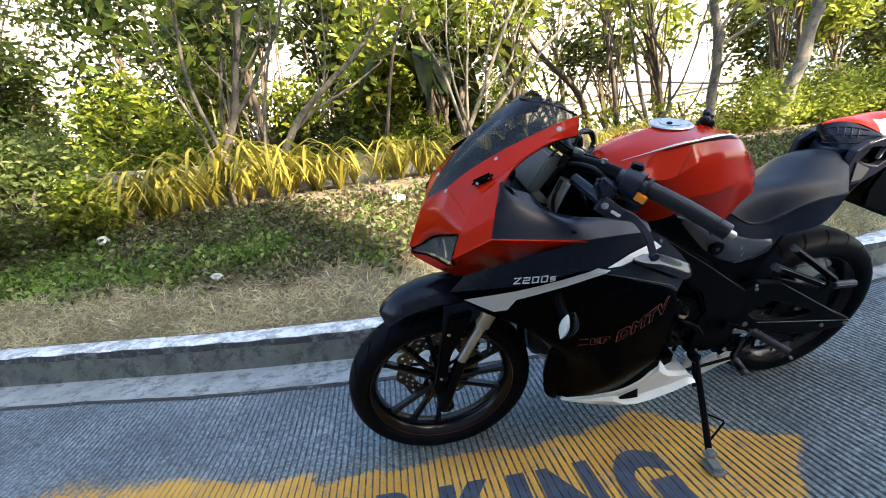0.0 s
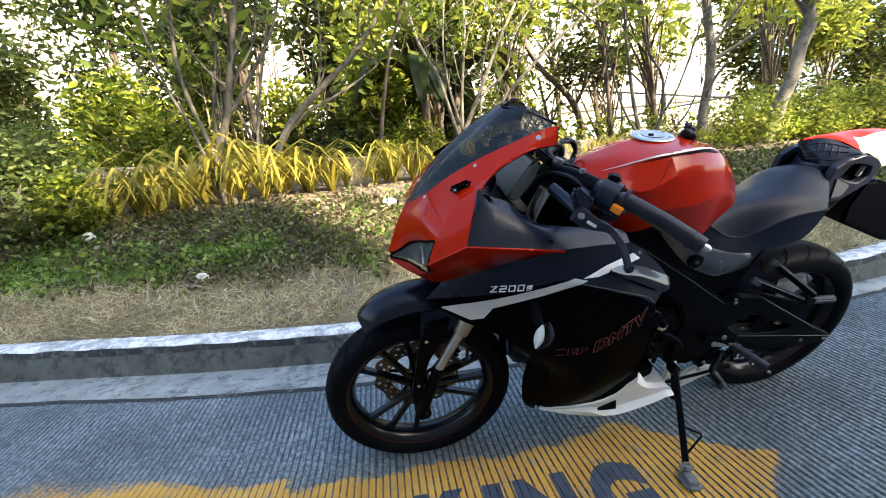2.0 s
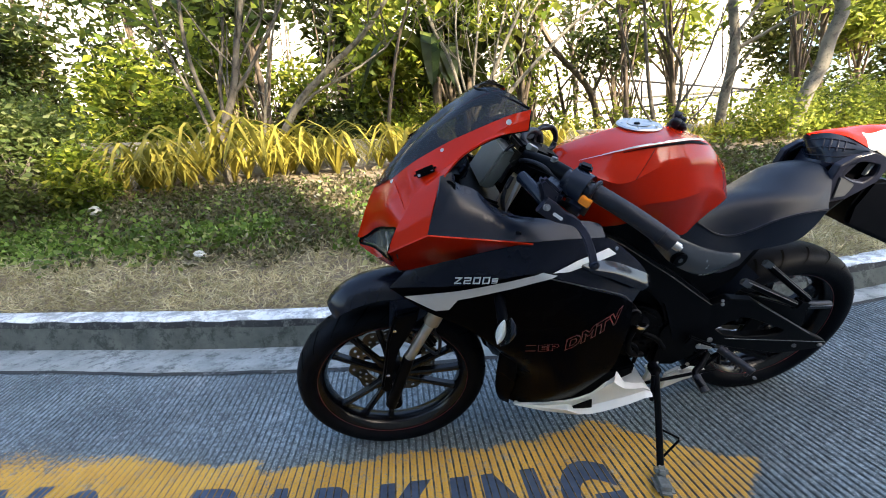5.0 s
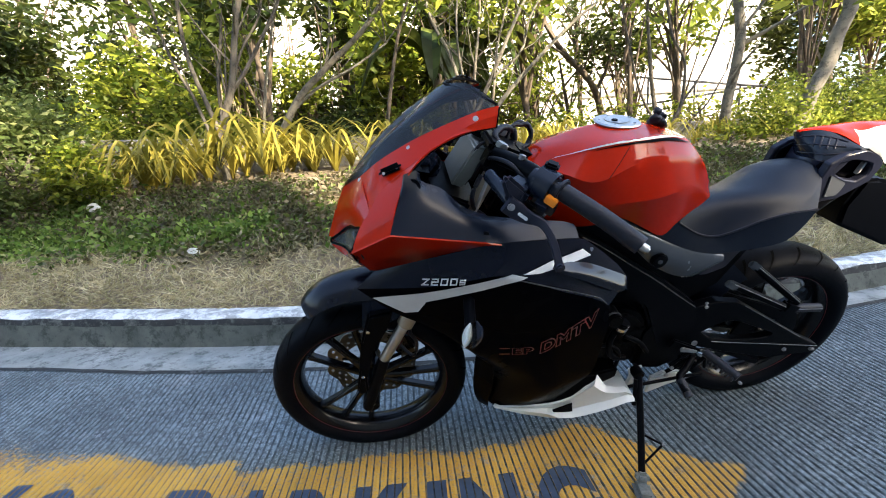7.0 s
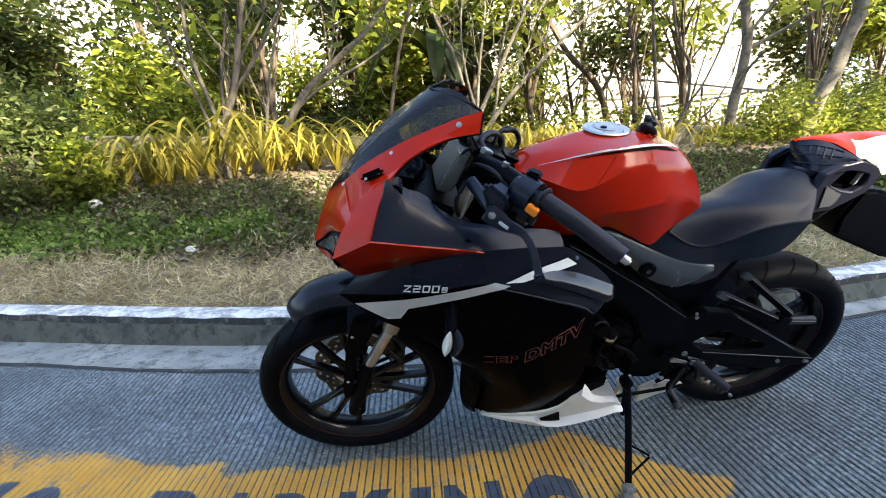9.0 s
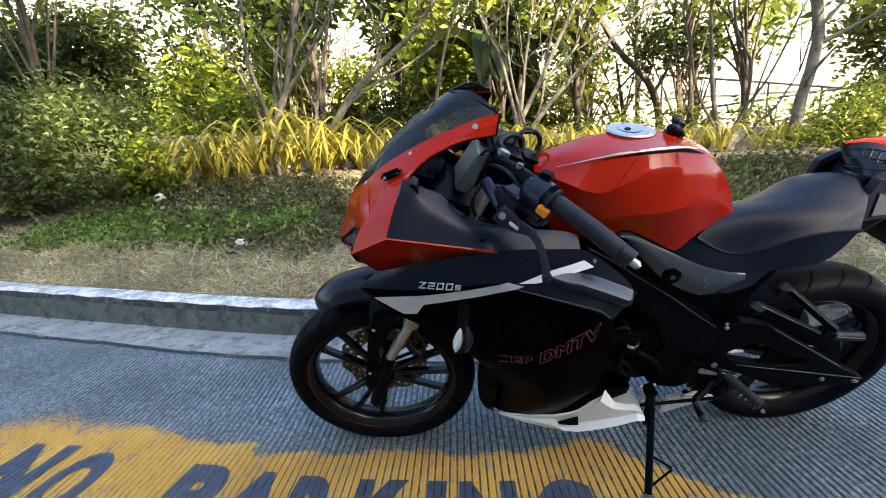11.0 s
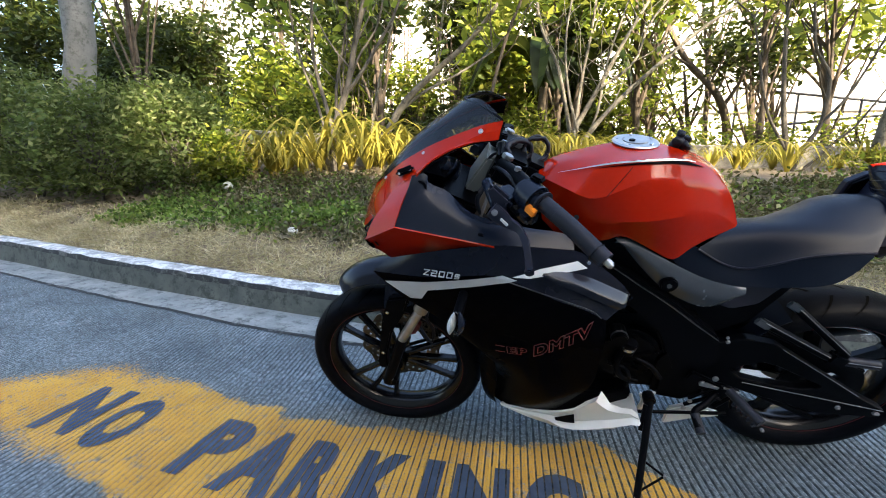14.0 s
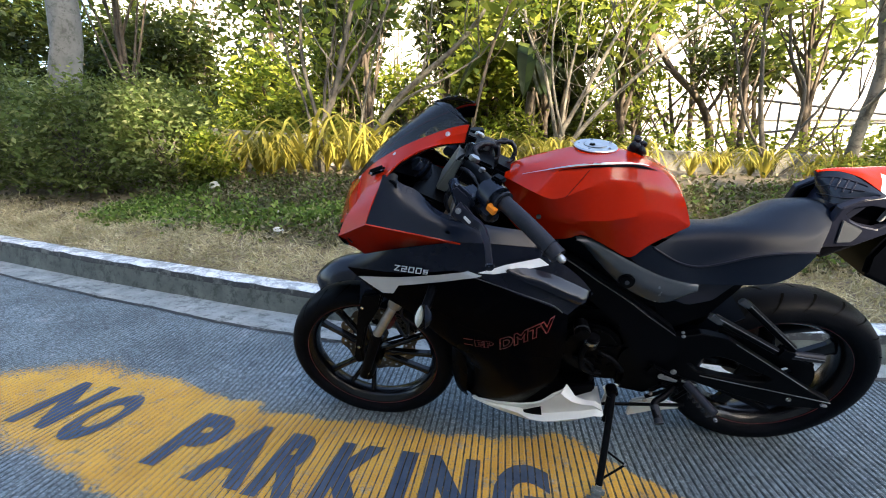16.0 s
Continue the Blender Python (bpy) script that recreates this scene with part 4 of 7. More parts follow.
for s in (-1, 1):
    m = np.array([1, -s, 1])
    fairing = sheet("side_fairing", FLANK * m, M_BLACKGLOSS, bike, "glossy black side fairing", 0.003)
    sheet("fairing_shoulder", SHOULDER * m, M_GUARD, fairing, thick=0.003)
    duct = [[(0.34, 0.10 * s, 0.43), (0.335, 0.08 * s, 0.36), (0.335, 0.075 * s, 0.29), (0.36, 0.085 * s, 0.23)], [(0.40, 0.06 * s, 0.43), (0.40, 0.05 * s, 0.36), (0.40, 0.05 * s, 0.29), (0.41, 0.06 * s, 0.23)]]
    sheet("air_duct", loft_points([[(0.337, 0.138 * s, 0.44), (0.343, 0.115 * s, 0.36), (0.345, 0.104 * s, 0.30), (0.354, 0.105 * s, 0.238)], duct[0], duct[1]], 10, 4), M_SATIN, fairing)
    sheet("intake_lip", loft_points([[(0.320, -0.150, 0.501), (0.314, -0.135, 0.407), (0.316, -0.120, 0.313), (0.331, -0.112, 0.251), (0.357, -0.112, 0.226)], [(0.326, -0.172, 0.518), (0.337, -0.160, 0.431), (0.340, -0.146, 0.345), (0.340, -0.132, 0.282), (0.357, -0.120, 0.236)], [(0.336, -0.178, 0.517), (0.356, -0.172, 0.450), (0.360, -0.157, 0.362), (0.354, -0.140, 0.290), (0.358, -0.124, 0.238)]], 20, 5) * m, M_BLACKGLOSS, fairing, "glossy black intake lip", 0.003)
    pan = [straight(row, 48) for row in (BELLY_TOP, BELLY_RIM, BELLY_RECESS, BELLY_LEDGE, BELLY_LOW, [(x, y + 0.10, z) for x, y, z in BELLY_LOW])]
    if s > 0:
        pan = pan[2:]
    pan = np.array([a + (b - a) * t for a, b in zip(pan, pan[1:]) for t in (0.0, 0.34, 0.67)] + [pan[-1]])
    belly = sheet("belly_pan", pan * m, M_WHITE, bike, "white plastic belly pan with a recessed side", 0.004, sharp=24)
    if s > 0:
        continue
    # no hole is cut: a dark sheet stands in for its shade
    vent = loft_points([[(0.528, -0.1810, 0.265), (0.553, -0.1860, 0.282), (0.577, -0.1925, 0.301)], [(0.532, -0.1835, 0.258), (0.559, -0.1870, 0.258), (0.582, -0.1935, 0.266)]], 8, 4)
    sheet("belly_vent", vent * m - np.array([0, 0.005 * s * -1, 0]), M_MATTE, belly, "dark sheet standing in for the vent opening", 0.002)
# slab added out of sight to keep light off the road below
slab("belly_floor", [(0.42, 0.232), (0.50, 0.205), (0.57, 0.192), (0.65, 0.240), (0.735, 0.300), (0.735, 0.340), (0.45, 0.290)], -0.13, 0.13, M_MATTE, bike, "black slab added to close the belly against light", 0.006)
FLANK_FACES = [tuple(map(Vector, (FLANK[j, i], FLANK[j, i + 1], FLANK[j + 1, i + 1], FLANK[j + 1, i]))) for j in range(FLANK.shape[0] - 1) for i in range(FLANK.shape[1] - 1)]
FLANK_FACES += [tuple(map(Vector, (SHOULDER[j, i], SHOULDER[j, i + 1], SHOULDER[j + 1, i + 1], SHOULDER[j + 1, i]))) for j in range(SHOULDER.shape[0] - 1) for i in range(SHOULDER.shape[1] - 1)]
bverts = [v for q in FLANK_FACES for v in q]
FLANK_TREE = BVHTree.FromPolygons(bverts, [tuple(range(4 * i, 4 * i + 4)) for i in range(len(FLANK_FACES))])


def sticker(name, outline, material, label, side=1, steps=4, lift=0.0045):
    """A thin sticker cut to an outline in X and Z that hugs the fairing."""
    bm = bmesh.new()
    bm.faces.new([bm.verts.new((x, 0, z)) for x, z in outline])
    bmesh.ops.triangulate(bm, faces=bm.faces[:])
    for _ in range(steps):
        long = [e for e in bm.edges if e.calc_length() > 0.012]
        if not long:
            break
        bmesh.ops.subdivide_edges(bm, edges=long, cuts=1)
        bmesh.ops.triangulate(bm, faces=bm.faces[:])
    for v in bm.verts:
        hit, *_ = FLANK_TREE.ray_cast(Vector((v.co.x, -1, v.co.z)), Vector((0, 1, 0)))
        v.co.y = (hit.y if hit else -0.23) - lift
        v.co.y *= side
    return part(name, bm, material, bike, label, True)


for s in (1, -1):
    sticker("stripe", [(0.080, 0.727), (0.187, 0.752), (0.277, 0.777), (0.337, 0.791), (0.372, 0.798), (0.405, 0.786), (0.361, 0.776), (0.277, 0.754), (0.195, 0.727), (0.176, 0.695), (0.146, 0.689)], M_DECALSILVER, "silver white fairing stripe", s)
    sticker("stripe", [(0.394, 0.793), (0.457, 0.806), (0.535, 0.812), (0.559, 0.791), (0.494, 0.790), (0.433, 0.787)], M_DECALWHITE, "white fairing stripe", s)


def lettering(name, text, corner, along, up, material, label, stroke=0.0, bold=0.0):
    """Writing that hugs the near fairing: corner, along and up are the block's lower corner, width and height in X and Z."""
    cu = bpy.data.curves.new(name, "FONT")
    cu.body, cu.size, cu.resolution_u, cu.offset, cu.space_character = text, 1.0, 4, bold, 1.1
    if stroke:
        cu.fill_mode, cu.bevel_depth, cu.bevel_resolution = "NONE", stroke, 0
    tmp = new(name, cu)
    bpy.context.view_layer.update()
    me = bpy.data.meshes.new_from_object(tmp.evaluated_get(bpy.context.evaluated_depsgraph_get()))
    bpy.data.objects.remove(tmp)
    co = np.array([v.co for v in me.vertices])
    lo, hi = co.min(0), co.max(0)
    for v, c in zip(me.vertices, co):
        a, b = (c[0] - lo[0]) / (hi[0] - lo[0]), (c[1] - lo[1]) / (hi[1] - lo[1])
        x, z = corner[0] + a * along[0] + b * up[0], corner[1] + a * along[1] + b * up[1]
        spot, *_ = FLANK_TREE.ray_cast(Vector((x, -1, z)), Vector((0, 1, 0)))
        v.co = (x, (spot.y if spot else -0.23) - 0.0050 - (0.02 * c[2] if stroke else 0.0), z)
    me.materials.clear()
    me.materials.append(material)
    ob = new(name, me)
    ob.parent = bike
    return tagged(ob, label)


# the badge: squared slanting characters, each made of straight strokes
SQUARE = {"Z": [(0, 1, 1, 1), (1, 1, 0, 0), (0, 0, 1, 0)], "2": [(0, 1, 1, 1), (1, 1, 1, 0.5), (1, 0.5, 0, 0.5), (0, 0.5, 0, 0), (0, 0, 1, 0)],
          "0": [(0, 1, 1, 1), (1, 1, 1, 0), (1, 0, 0, 0), (0, 0, 0, 1)], "s": [(1, 0.75, 0, 0.75), (0, 0.75, 0, 0.38), (0, 0.38, 1, 0.38), (1, 0.38, 1, 0), (1, 0, 0, 0)]}
verts, faces = [], []
for k, ch in enumerate("Z200s"):
    for a0, b0, a1, b1 in SQUARE[ch]:
        wide = 0.0118 if ch != "s" else 0.0090
        p0, p1 = np.array((a0 * wide, b0 * 0.0118)), np.array((a1 * wide, b1 * 0.0118))
        d = (p1 - p0) / np.linalg.norm(p1 - p0) * 0.0015
        n = np.array((-d[1], d[0]))
        ring = []
        for q in (p0 - d + n, p0 - d - n, p1 + d - n, p1 + d + n):
            x = 0.189 + 0.0190 * k + q[0] + 0.26 * q[1]
            z = 0.7745 + 0.087 * (x - 0.189) + q[1]
            spot, *_ = FLANK_TREE.ray_cast(Vector((x, -1, z)), Vector((0, 1, 0)))
            ring.append(len(verts))
            verts.append((x, (spot.y if spot else -0.23) - 0.0050 - 0.00005 * len(faces), z))
        faces.append(ring)
mesh_object("badge", verts, faces, M_DECALSILVER, bike, "silver squared model badge Z200s")
lettering("sticker", "DMTV", (0.452, 0.5495), (0.131, 0.079), (-0.002, 0.043), M_DECALRED, "dull red outlined sticker lettering", 0.030, 0.05)
lettering("sticker", "EP", (0.388, 0.548), (0.050, 0.004), (-0.003, 0.027), M_DECALRED, "half worn red outlined lettering", 0.02, 0.05)
# the first worn sticker mark cannot be read: two bars
sticker("sticker_bar", [(0.358, 0.548), (0.382, 0.549), (0.382, 0.5525), (0.358, 0.5515)], M_DECALRED, "worn red sticker bar", 1, 2)
sticker("sticker_bar", [(0.357, 0.571), (0.381, 0.572), (0.381, 0.5755), (0.357, 0.5745)], M_DECALRED, "worn red sticker bar", 1, 2)
for s in (-1, 1):
    m = np.array([1, -s, 1])
    sheet("fairing_ridge", loft_points([[(0.462, -0.236, 0.802), (0.500, -0.216, 0.794), (0.556, -0.198, 0.772), (0.629, -0.188, 0.731), (0.660, -0.184, 0.712), (0.672, -0.166, 0.698)], [(0.460, -0.238, 0.800), (0.496, -0.234, 0.782), (0.545, -0.226, 0.763), (0.616, -0.214, 0.718), (0.650, -0.208, 0.698), (0.664, -0.180, 0.686)], [(0.458, -0.239, 0.798), (0.490, -0.237, 0.776), (0.540, -0.230, 0.748), (0.606, -0.216, 0.705), (0.642, -0.206, 0.684), (0.656, -0.176, 0.674)]], 24, 6) * m, M_RIDGE, bike, "glossy blue black fairing ridge", 0.003)
    tube("fairing_seam", [tuple(np.array(p) * m) for p in [(0.381, -0.246, 0.784), (0.443, -0.245, 0.760), (0.516, -0.240, 0.729), (0.572, -0.236, 0.703), (0.596, -0.232, 0.679)]], 0.0014, M_DUCT, bike, "thin grey fairing edge", 6)

# indicators
for s in (-1, 1):
    stalk = tube("indicator", [(0.285, 0.225 * s, 0.735), (0.276, 0.30 * s, 0.722)], 0.012, M_MATTE, bike, "black indicator stalk", 10)
    for name, mat, size, dx, note in (("indicator_lens", M_CLEAR, (0.019, 0.016, 0.039), 0.0, "clear indicator lens"), ("indicator_back", M_SATIN, (0.0185, 0.0155, 0.038), 0.006, "black indicator shell"), ("reflector", M_DECALWHITE, (0.0095, 0.0150, 0.033), -0.0065, "bright ribbed lamp reflector")):
        bm = bmesh.new()
        bmesh.ops.create_uvsphere(bm, u_segments=20, v_segments=14, radius=1)
        if name == "indicator_back":
            bmesh.ops.bisect_plane(bm, geom=bm.verts[:] + bm.edges[:] + bm.faces[:], plane_co=(0.1, 0, 0), plane_no=(-1, 0.25 * s, -0.3), clear_outer=True)
        for v in bm.verts:
            taper = 1 - 0.62 * abs(v.co.z) ** 2
            ribs = 1 + (0.06 * math.sin(v.co.z * 26) if name == "reflector" else 0)
            v.co = (v.co.x * size[0] * taper * ribs + dx + 0.006 * v.co.z, v.co.y * size[1] * taper, v.co.z * size[2])
        bmesh.ops.transform(bm, matrix=pose(0.273, 0.322 * s, 0.718, 0, 0, 8 * s), verts=bm.verts)
        part(name, bm, mat, stalk, note, True)

# tank
TT = [(0.448, 0, 0.957), (0.478, 0, 0.980), (0.527, 0, 0.996), (0.587, 0, 1.012), (0.630, 0, 1.0175), (0.700, 0, 1.0165), (0.756, 0, 1.004), (0.808, 0, 0.985), (0.852, 0, 0.953), (0.886, 0, 0.908), (0.905, 0, 0.840)]
TA = [(0.448, -0.02, 0.961), (0.482, -0.045, 0.982), (0.525, -0.055, 0.996), (0.577, -0.060, 1.008), (0.625, -0.060, 1.0145), (0.690, -0.060, 1.0150), (0.745, -0.056, 1.008), (0.798, -0.046, 0.992), (0.844, -0.040, 0.957), (0.882, -0.036, 0.905), (0.905, -0.032, 0.840)]
TS = [(0.449, -0.040, 0.964), (0.488, -0.085, 0.975), (0.524, -0.100, 0.989), (0.564, -0.112, 1.002), (0.615, -0.120, 1.013), (0.676, -0.118, 1.017), (0.731, -0.105, 1.013), (0.784, -0.085, 0.996), (0.832, -0.072, 0.957), (0.874, -0.064, 0.905), (0.904, -0.058, 0.841)]
TM = [(0.446, -0.060, 0.958), (0.473, -0.105, 0.962), (0.506, -0.138, 0.957), (0.547, -0.158, 0.946), (0.580, -0.163, 0.952), (0.612, -0.160, 0.966), (0.645, -0.154, 0.977), (0.682, -0.147, 0.981), (0.722, -0.139, 0.979), (0.784, -0.114, 0.965), (0.838, -0.090, 0.925), (0.902, -0.062, 0.841)]
TN = [(0.452, -0.075, 0.915), (0.482, -0.112, 0.899), (0.520, -0.132, 0.887), (0.557, -0.148, 0.887), (0.594, -0.160, 0.890), (0.635, -0.168, 0.897), (0.679, -0.170, 0.900), (0.719, -0.165, 0.905), (0.765, -0.148, 0.905), (0.819, -0.118, 0.890), (0.863, -0.090, 0.867), (0.900, -0.064, 0.839)]
TL = [(0.460, -0.085, 0.857), (0.496, -0.105, 0.830), (0.549, -0.120, 0.822), (0.600, -0.132, 0.830), (0.637, -0.140, 0.846), (0.691, -0.138, 0.819), (0.754, -0.130, 0.783), (0.788, -0.122, 0.806), (0.826, -0.105, 0.822), (0.855, -0.092, 0.830), (0.878, -0.080, 0.835), (0.898, -0.066, 0.837)]
upper = loft_points([TT, TA, TS], 40, 5)
lower = loft_points([TS, TM, TN, TL], 40, 5, False)
TANK_GRID = np.concatenate([upper, lower[1:]])
tank_far = TANK_GRID * np.array([1, -0.92, 1])
tank_far[..., 2] -= 0.34 * tank_far[..., 1]
tank = sheet("fuel_tank", np.concatenate([tank_far[:0:-1], TANK_GRID]), M_RED, bike, "glossy red fuel tank", 0, sharp=30)
tank_quads = [tuple(map(Vector, (TANK_GRID[j, i], TANK_GRID[j, i + 1], TANK_GRID[j + 1, i + 1], TANK_GRID[j + 1, i]))) for j in range(len(TANK_GRID) - 1) for i in range(TANK_GRID.shape[1] - 1)]
TANK_TREE = BVHTree.FromPolygons([v for q in tank_quads for v in q], [tuple(range(4 * i, 4 * i + 4)) for i in range(len(tank_quads))])
cap = lathe("filler_ring", [(0.030, -0.002), (0.049, -0.004), (0.052, 0.0), (0.049, 0.003), (0.030, 0.003)], (0, 0, 0), M_ALU, tank, "brushed metal filler ring")
cap.matrix_local = Matrix.Translation((0.664, 0, 1.0180)) @ Matrix.Rotation(radians(2.5), 4, "Y") @ Matrix.Rotation(radians(90), 4, "X")
drum("filler_cap", (0.664, 0, 1.0183), 0.030, 0.009, M_ALU, tank, "metal fuel filler cap", "Z")
collar = lathe("filler_collar", [(0.030, -0.012), (0.064, -0.012), (0.058, -0.004), (0.0515, -0.0015), (0.030, -0.0015)], (0, 0, 0), M_RED, tank, "raised red collar")
collar.matrix_local = cap.matrix_local.copy()
drum("keyhole", (0.655, -0.006, 1.0236), 0.007, 0.004, M_MATTE, tank, "dark key slot", "Z", 12, 0.001)
for k in range(5):
    a = 2 * math.pi * k / 5 + 0.4
    drum("cap_screw", (0.664 + 0.040 * math.cos(a), 0.040 * math.sin(a), 1.0210), 0.004, 0.004, M_CHROME, tank, "", "Z", 8, 0.001)
for s in (-1,):
    line = resample([(x, y, z) for x, y, z in TS[1:8]], 60)
    for nm, mat, u0, u1, drop, widest, note in (("tank_stripe", M_ALU, 0.0, 0.94, -0.001, 0.0075, "silver tank stripe"), ("tank_stripe_edge", M_BLACKGLOSS, 0.28, 1.0, 0.0075, 0.008, "black stripe edge")):
        strip = []
        for k in range(30):
            u = k / 29
            q = line[min(59, int(round((u0 + (u1 - u0) * u) * 59)))]
            w = max(0.0022, widest * min(1.0, 0.12 + 1.5 * u) * min(1.0, 0.1 + 5 * (1 - u)))
            row = []
            for e in (-0.5, 0.0, 0.5):
                spot, away, *_ = TANK_TREE.find_nearest(Vector((q[0], q[1] - 0.004, q[2] - drop + e * w)))
                away = away if away.y < 0 else -away
                row.append(spot + away * (0.0030 if nm == "tank_stripe" else 0.0022))
            strip.append(row)
        sheet(nm, np.array(strip) * np.array([1, -s, 1]), mat, tank, note, 0)
    seam = []
    for x, y, z in straight([(0.633, 0, 1.004), (0.607, 0, 0.977), (0.584, 0, 0.953)], 16):
        hit, *_ = TANK_TREE.ray_cast(Vector((x, -1, z)), Vector((0, 1, 0)))
        seam.append((x, (-0.15 if hit is None else hit.y) * -s, z))
    tube("panel_seam", seam, 0.0008, M_MATTE, tank, "dark panel gap", 6, 60)
    screw((0.530, 0.142 * s, 0.892), tank, M_DUCT, 0.006)
bm = bmesh.new()
for k, (x, y, z, r) in enumerate([(0.756, 0.000, 1.016, 0.014), (0.770, -0.004, 1.008, 0.012), (0.760, 0.004, 1.032, 0.010), (0.750, 0.002, 1.006, 0.011), (0.774, 0.004, 1.022, 0.009)]):
    lump = bmesh.ops.create_icosphere(bm, subdivisions=2, radius=r, matrix=Matrix.Translation((x, y, z)))["verts"]
    for v in lump:
        d = v.co - Vector((x, y, z))
        v.co = Vector((x, y, z)) + d * (1 + 0.55 * noise.noise(v.co * 110 + Vector((k * 3.0, 0, 0))))
part("cable_clip", bm, M_GRIP, bike, "crumpled black rubber clip behind the filler", True)

# seat, side covers, tail: the rear's middle line stands at Y = MID
MID = 0.08

FAR_LOW = [(0.950, 0.170, 0.720), (1.050, 0.180, 0.720), (1.110, 0.185, 0.742), (1.170, 0.188, 0.772), (1.240, 0.172, 0.792), (1.272, 0.150, 0.805)]
FAR_TOP = [(0.940, 0.115, 0.768), (1.030, 0.122, 0.765), (1.105, 0.128, 0.792), (1.170, 0.136, 0.824), (1.240, 0.128, 0.838), (1.274, 0.112, 0.838)]
RIDGE = [(0.900, 0.045, 0.800), (1.020, 0.050, 0.803), (1.105, 0.050, 0.823), (1.180, 0.050, 0.845), (1.245, 0.050, 0.855), (1.272, 0.050, 0.848)]
CREASE = [(0.888, -0.034, 0.806), (0.985, -0.028, 0.806), (1.070, -0.028, 0.809), (1.140, -0.028, 0.812), (1.210, -0.026, 0.812), (1.255, 0.000, 0.830)]
PIPE = [(0.822, -0.088, 0.788), (0.891, -0.080, 0.744), (0.945, -0.076, 0.731), (0.999, -0.075, 0.743), (1.060, -0.070, 0.761), (1.134, -0.068, 0.774), (1.212, -0.062, 0.775)]
seat = sheet("seat", loft_points([FAR_LOW, FAR_TOP, RIDGE, CREASE, PIPE], 34, 6), M_SEAT, bike, "black vinyl rider seat", 0, sharp=50)
tube("seat_piping", [(x, y - 0.001, z) for x, y, z in PIPE], 0.0026, M_NAVY, seat, segments=6)
COVER_TOP = [(0.745, -0.098, 0.812), (0.822, -0.086, 0.790), (0.891, -0.077, 0.746), (0.945, -0.073, 0.733), (0.999, -0.072, 0.745), (1.060, -0.067, 0.763), (1.134, -0.065, 0.776), (1.206, -0.064, 0.772)]
COVER_LOW = [(0.731, -0.100, 0.805), (0.797, -0.100, 0.737), (0.880, -0.100, 0.694), (0.950, -0.094, 0.690), (1.032, -0.085, 0.684), (1.132, -0.080, 0.693), (1.181, -0.070, 0.721), (1.206, -0.066, 0.766)]
for far in (False, True):
    rows = [[(x, 2 * MID - y - 0.02, z - 0.07) for x, y, z in r] if far else r for r in (COVER_TOP, COVER_LOW)]
    sheet("side_cover", loft_points(rows, 30, 6), M_SEAT, bike, "black vinyl seat side cover")
for far in (False, True):
    OUT = [(1.262, 0.868), (1.300, 0.890), (1.346, 0.899), (1.380, 0.889), (1.402, 0.874), (1.416, 0.855), (1.401, 0.809), (1.328, 0.764), (1.232, 0.752), (1.246, 0.800)]
    INN = [(1.275, 0.846), (1.286, 0.868), (1.326, 0.874), (1.356, 0.868), (1.382, 0.860), (1.386, 0.842), (1.383, 0.828), (1.360, 0.812), (1.324, 0.820), (1.298, 0.832)]
    ya, yb, yc = (0.022, -0.002, -0.006) if not far else (0.162, 0.184, 0.188)
    if far:
        OUT, INN = [[(x - 0.012, z - 0.012) for x, z in o] for o in (OUT, INN)]
    wing = ring_slab("tail_wing", OUT, INN, ya, yb, M_NAVY, bike, "blue black tail side panel with an opening")
    # dark sheet added behind the opening in place of its shade
    slab("wing_back", [(x * 0.94 + 0.078, z * 0.94 + 0.050) for x, z in OUT], ya + (0.014 if not far else -0.014), ya + (0.003 if not far else -0.003), M_BLACKGLOSS, wing, "dark sheet standing in for the opening's shade", 0.002)
    slab("wing_inlay", [(1.273, 0.838), (1.300, 0.825), (1.328, 0.811), (1.323, 0.790), (1.314, 0.776), (1.280, 0.773)], yb, yc, M_SILVER, wing, "grey metal inlay", 0.002)
    slab("wing_strip", [(1.374, 0.858), (1.381, 0.859), (1.374, 0.832), (1.366, 0.826)], ya, (ya + yb) / 2, M_BOLT, wing, "bright metal strip", 0.001)
PAD_TOP = [(1.285, 0.160, 0.900), (1.250, 0.125, 0.915), (1.268, 0.100, 0.925), (1.289, 0.080, 0.929), (1.318, 0.050, 0.922), (1.337, 0.010, 0.906)]
PAD_LOW = [(1.290, 0.160, 0.870), (1.278, 0.120, 0.848), (1.261, 0.060, 0.860), (1.268, 0.025, 0.866), (1.304, 0.012, 0.881), (1.335, 0.007, 0.896)]
PAD_MID = [tuple((np.array(a) + np.array(b)) / 2 + np.array((-0.004, -0.007, 0))) for a, b in zip(PAD_TOP, PAD_LOW)]
pad_grid = loft_points([PAD_TOP, PAD_MID, PAD_LOW], 26, 5)
pad = sheet("back_pad", pad_grid, M_SATIN, bike, "black ribbed back pad", 0, sharp=50)
for r in (2, 5, 8):
    tube("pad_rib", [tuple(p + np.array((0, -0.0015, 0.0005))) for p in pad_grid[r][6:22:3]], 0.0016, M_NAVY, pad, segments=6)
for c in (12, 14, 16, 18):
    tube("pad_rib", [tuple(pad_grid[r][c] + np.array((0, -0.002, 0))) for r in (2, 4, 6)], 0.0018, M_NAVY, pad, segments=6)
bridge_low = [(1.275, 0.160, 0.800), (1.260, 0.120, 0.825), (1.252, 0.080, 0.835), (1.262, 0.040, 0.830), (1.268, 0.010, 0.820), (1.262, 0.000, 0.800)]
sheet("tail_bridge", loft_points([[(x, y - 0.001, z + 0.001) for x, y, z in PAD_LOW], bridge_low], 22, 4), M_NAVY, bike, "blue black panel behind the seat", 0.003)
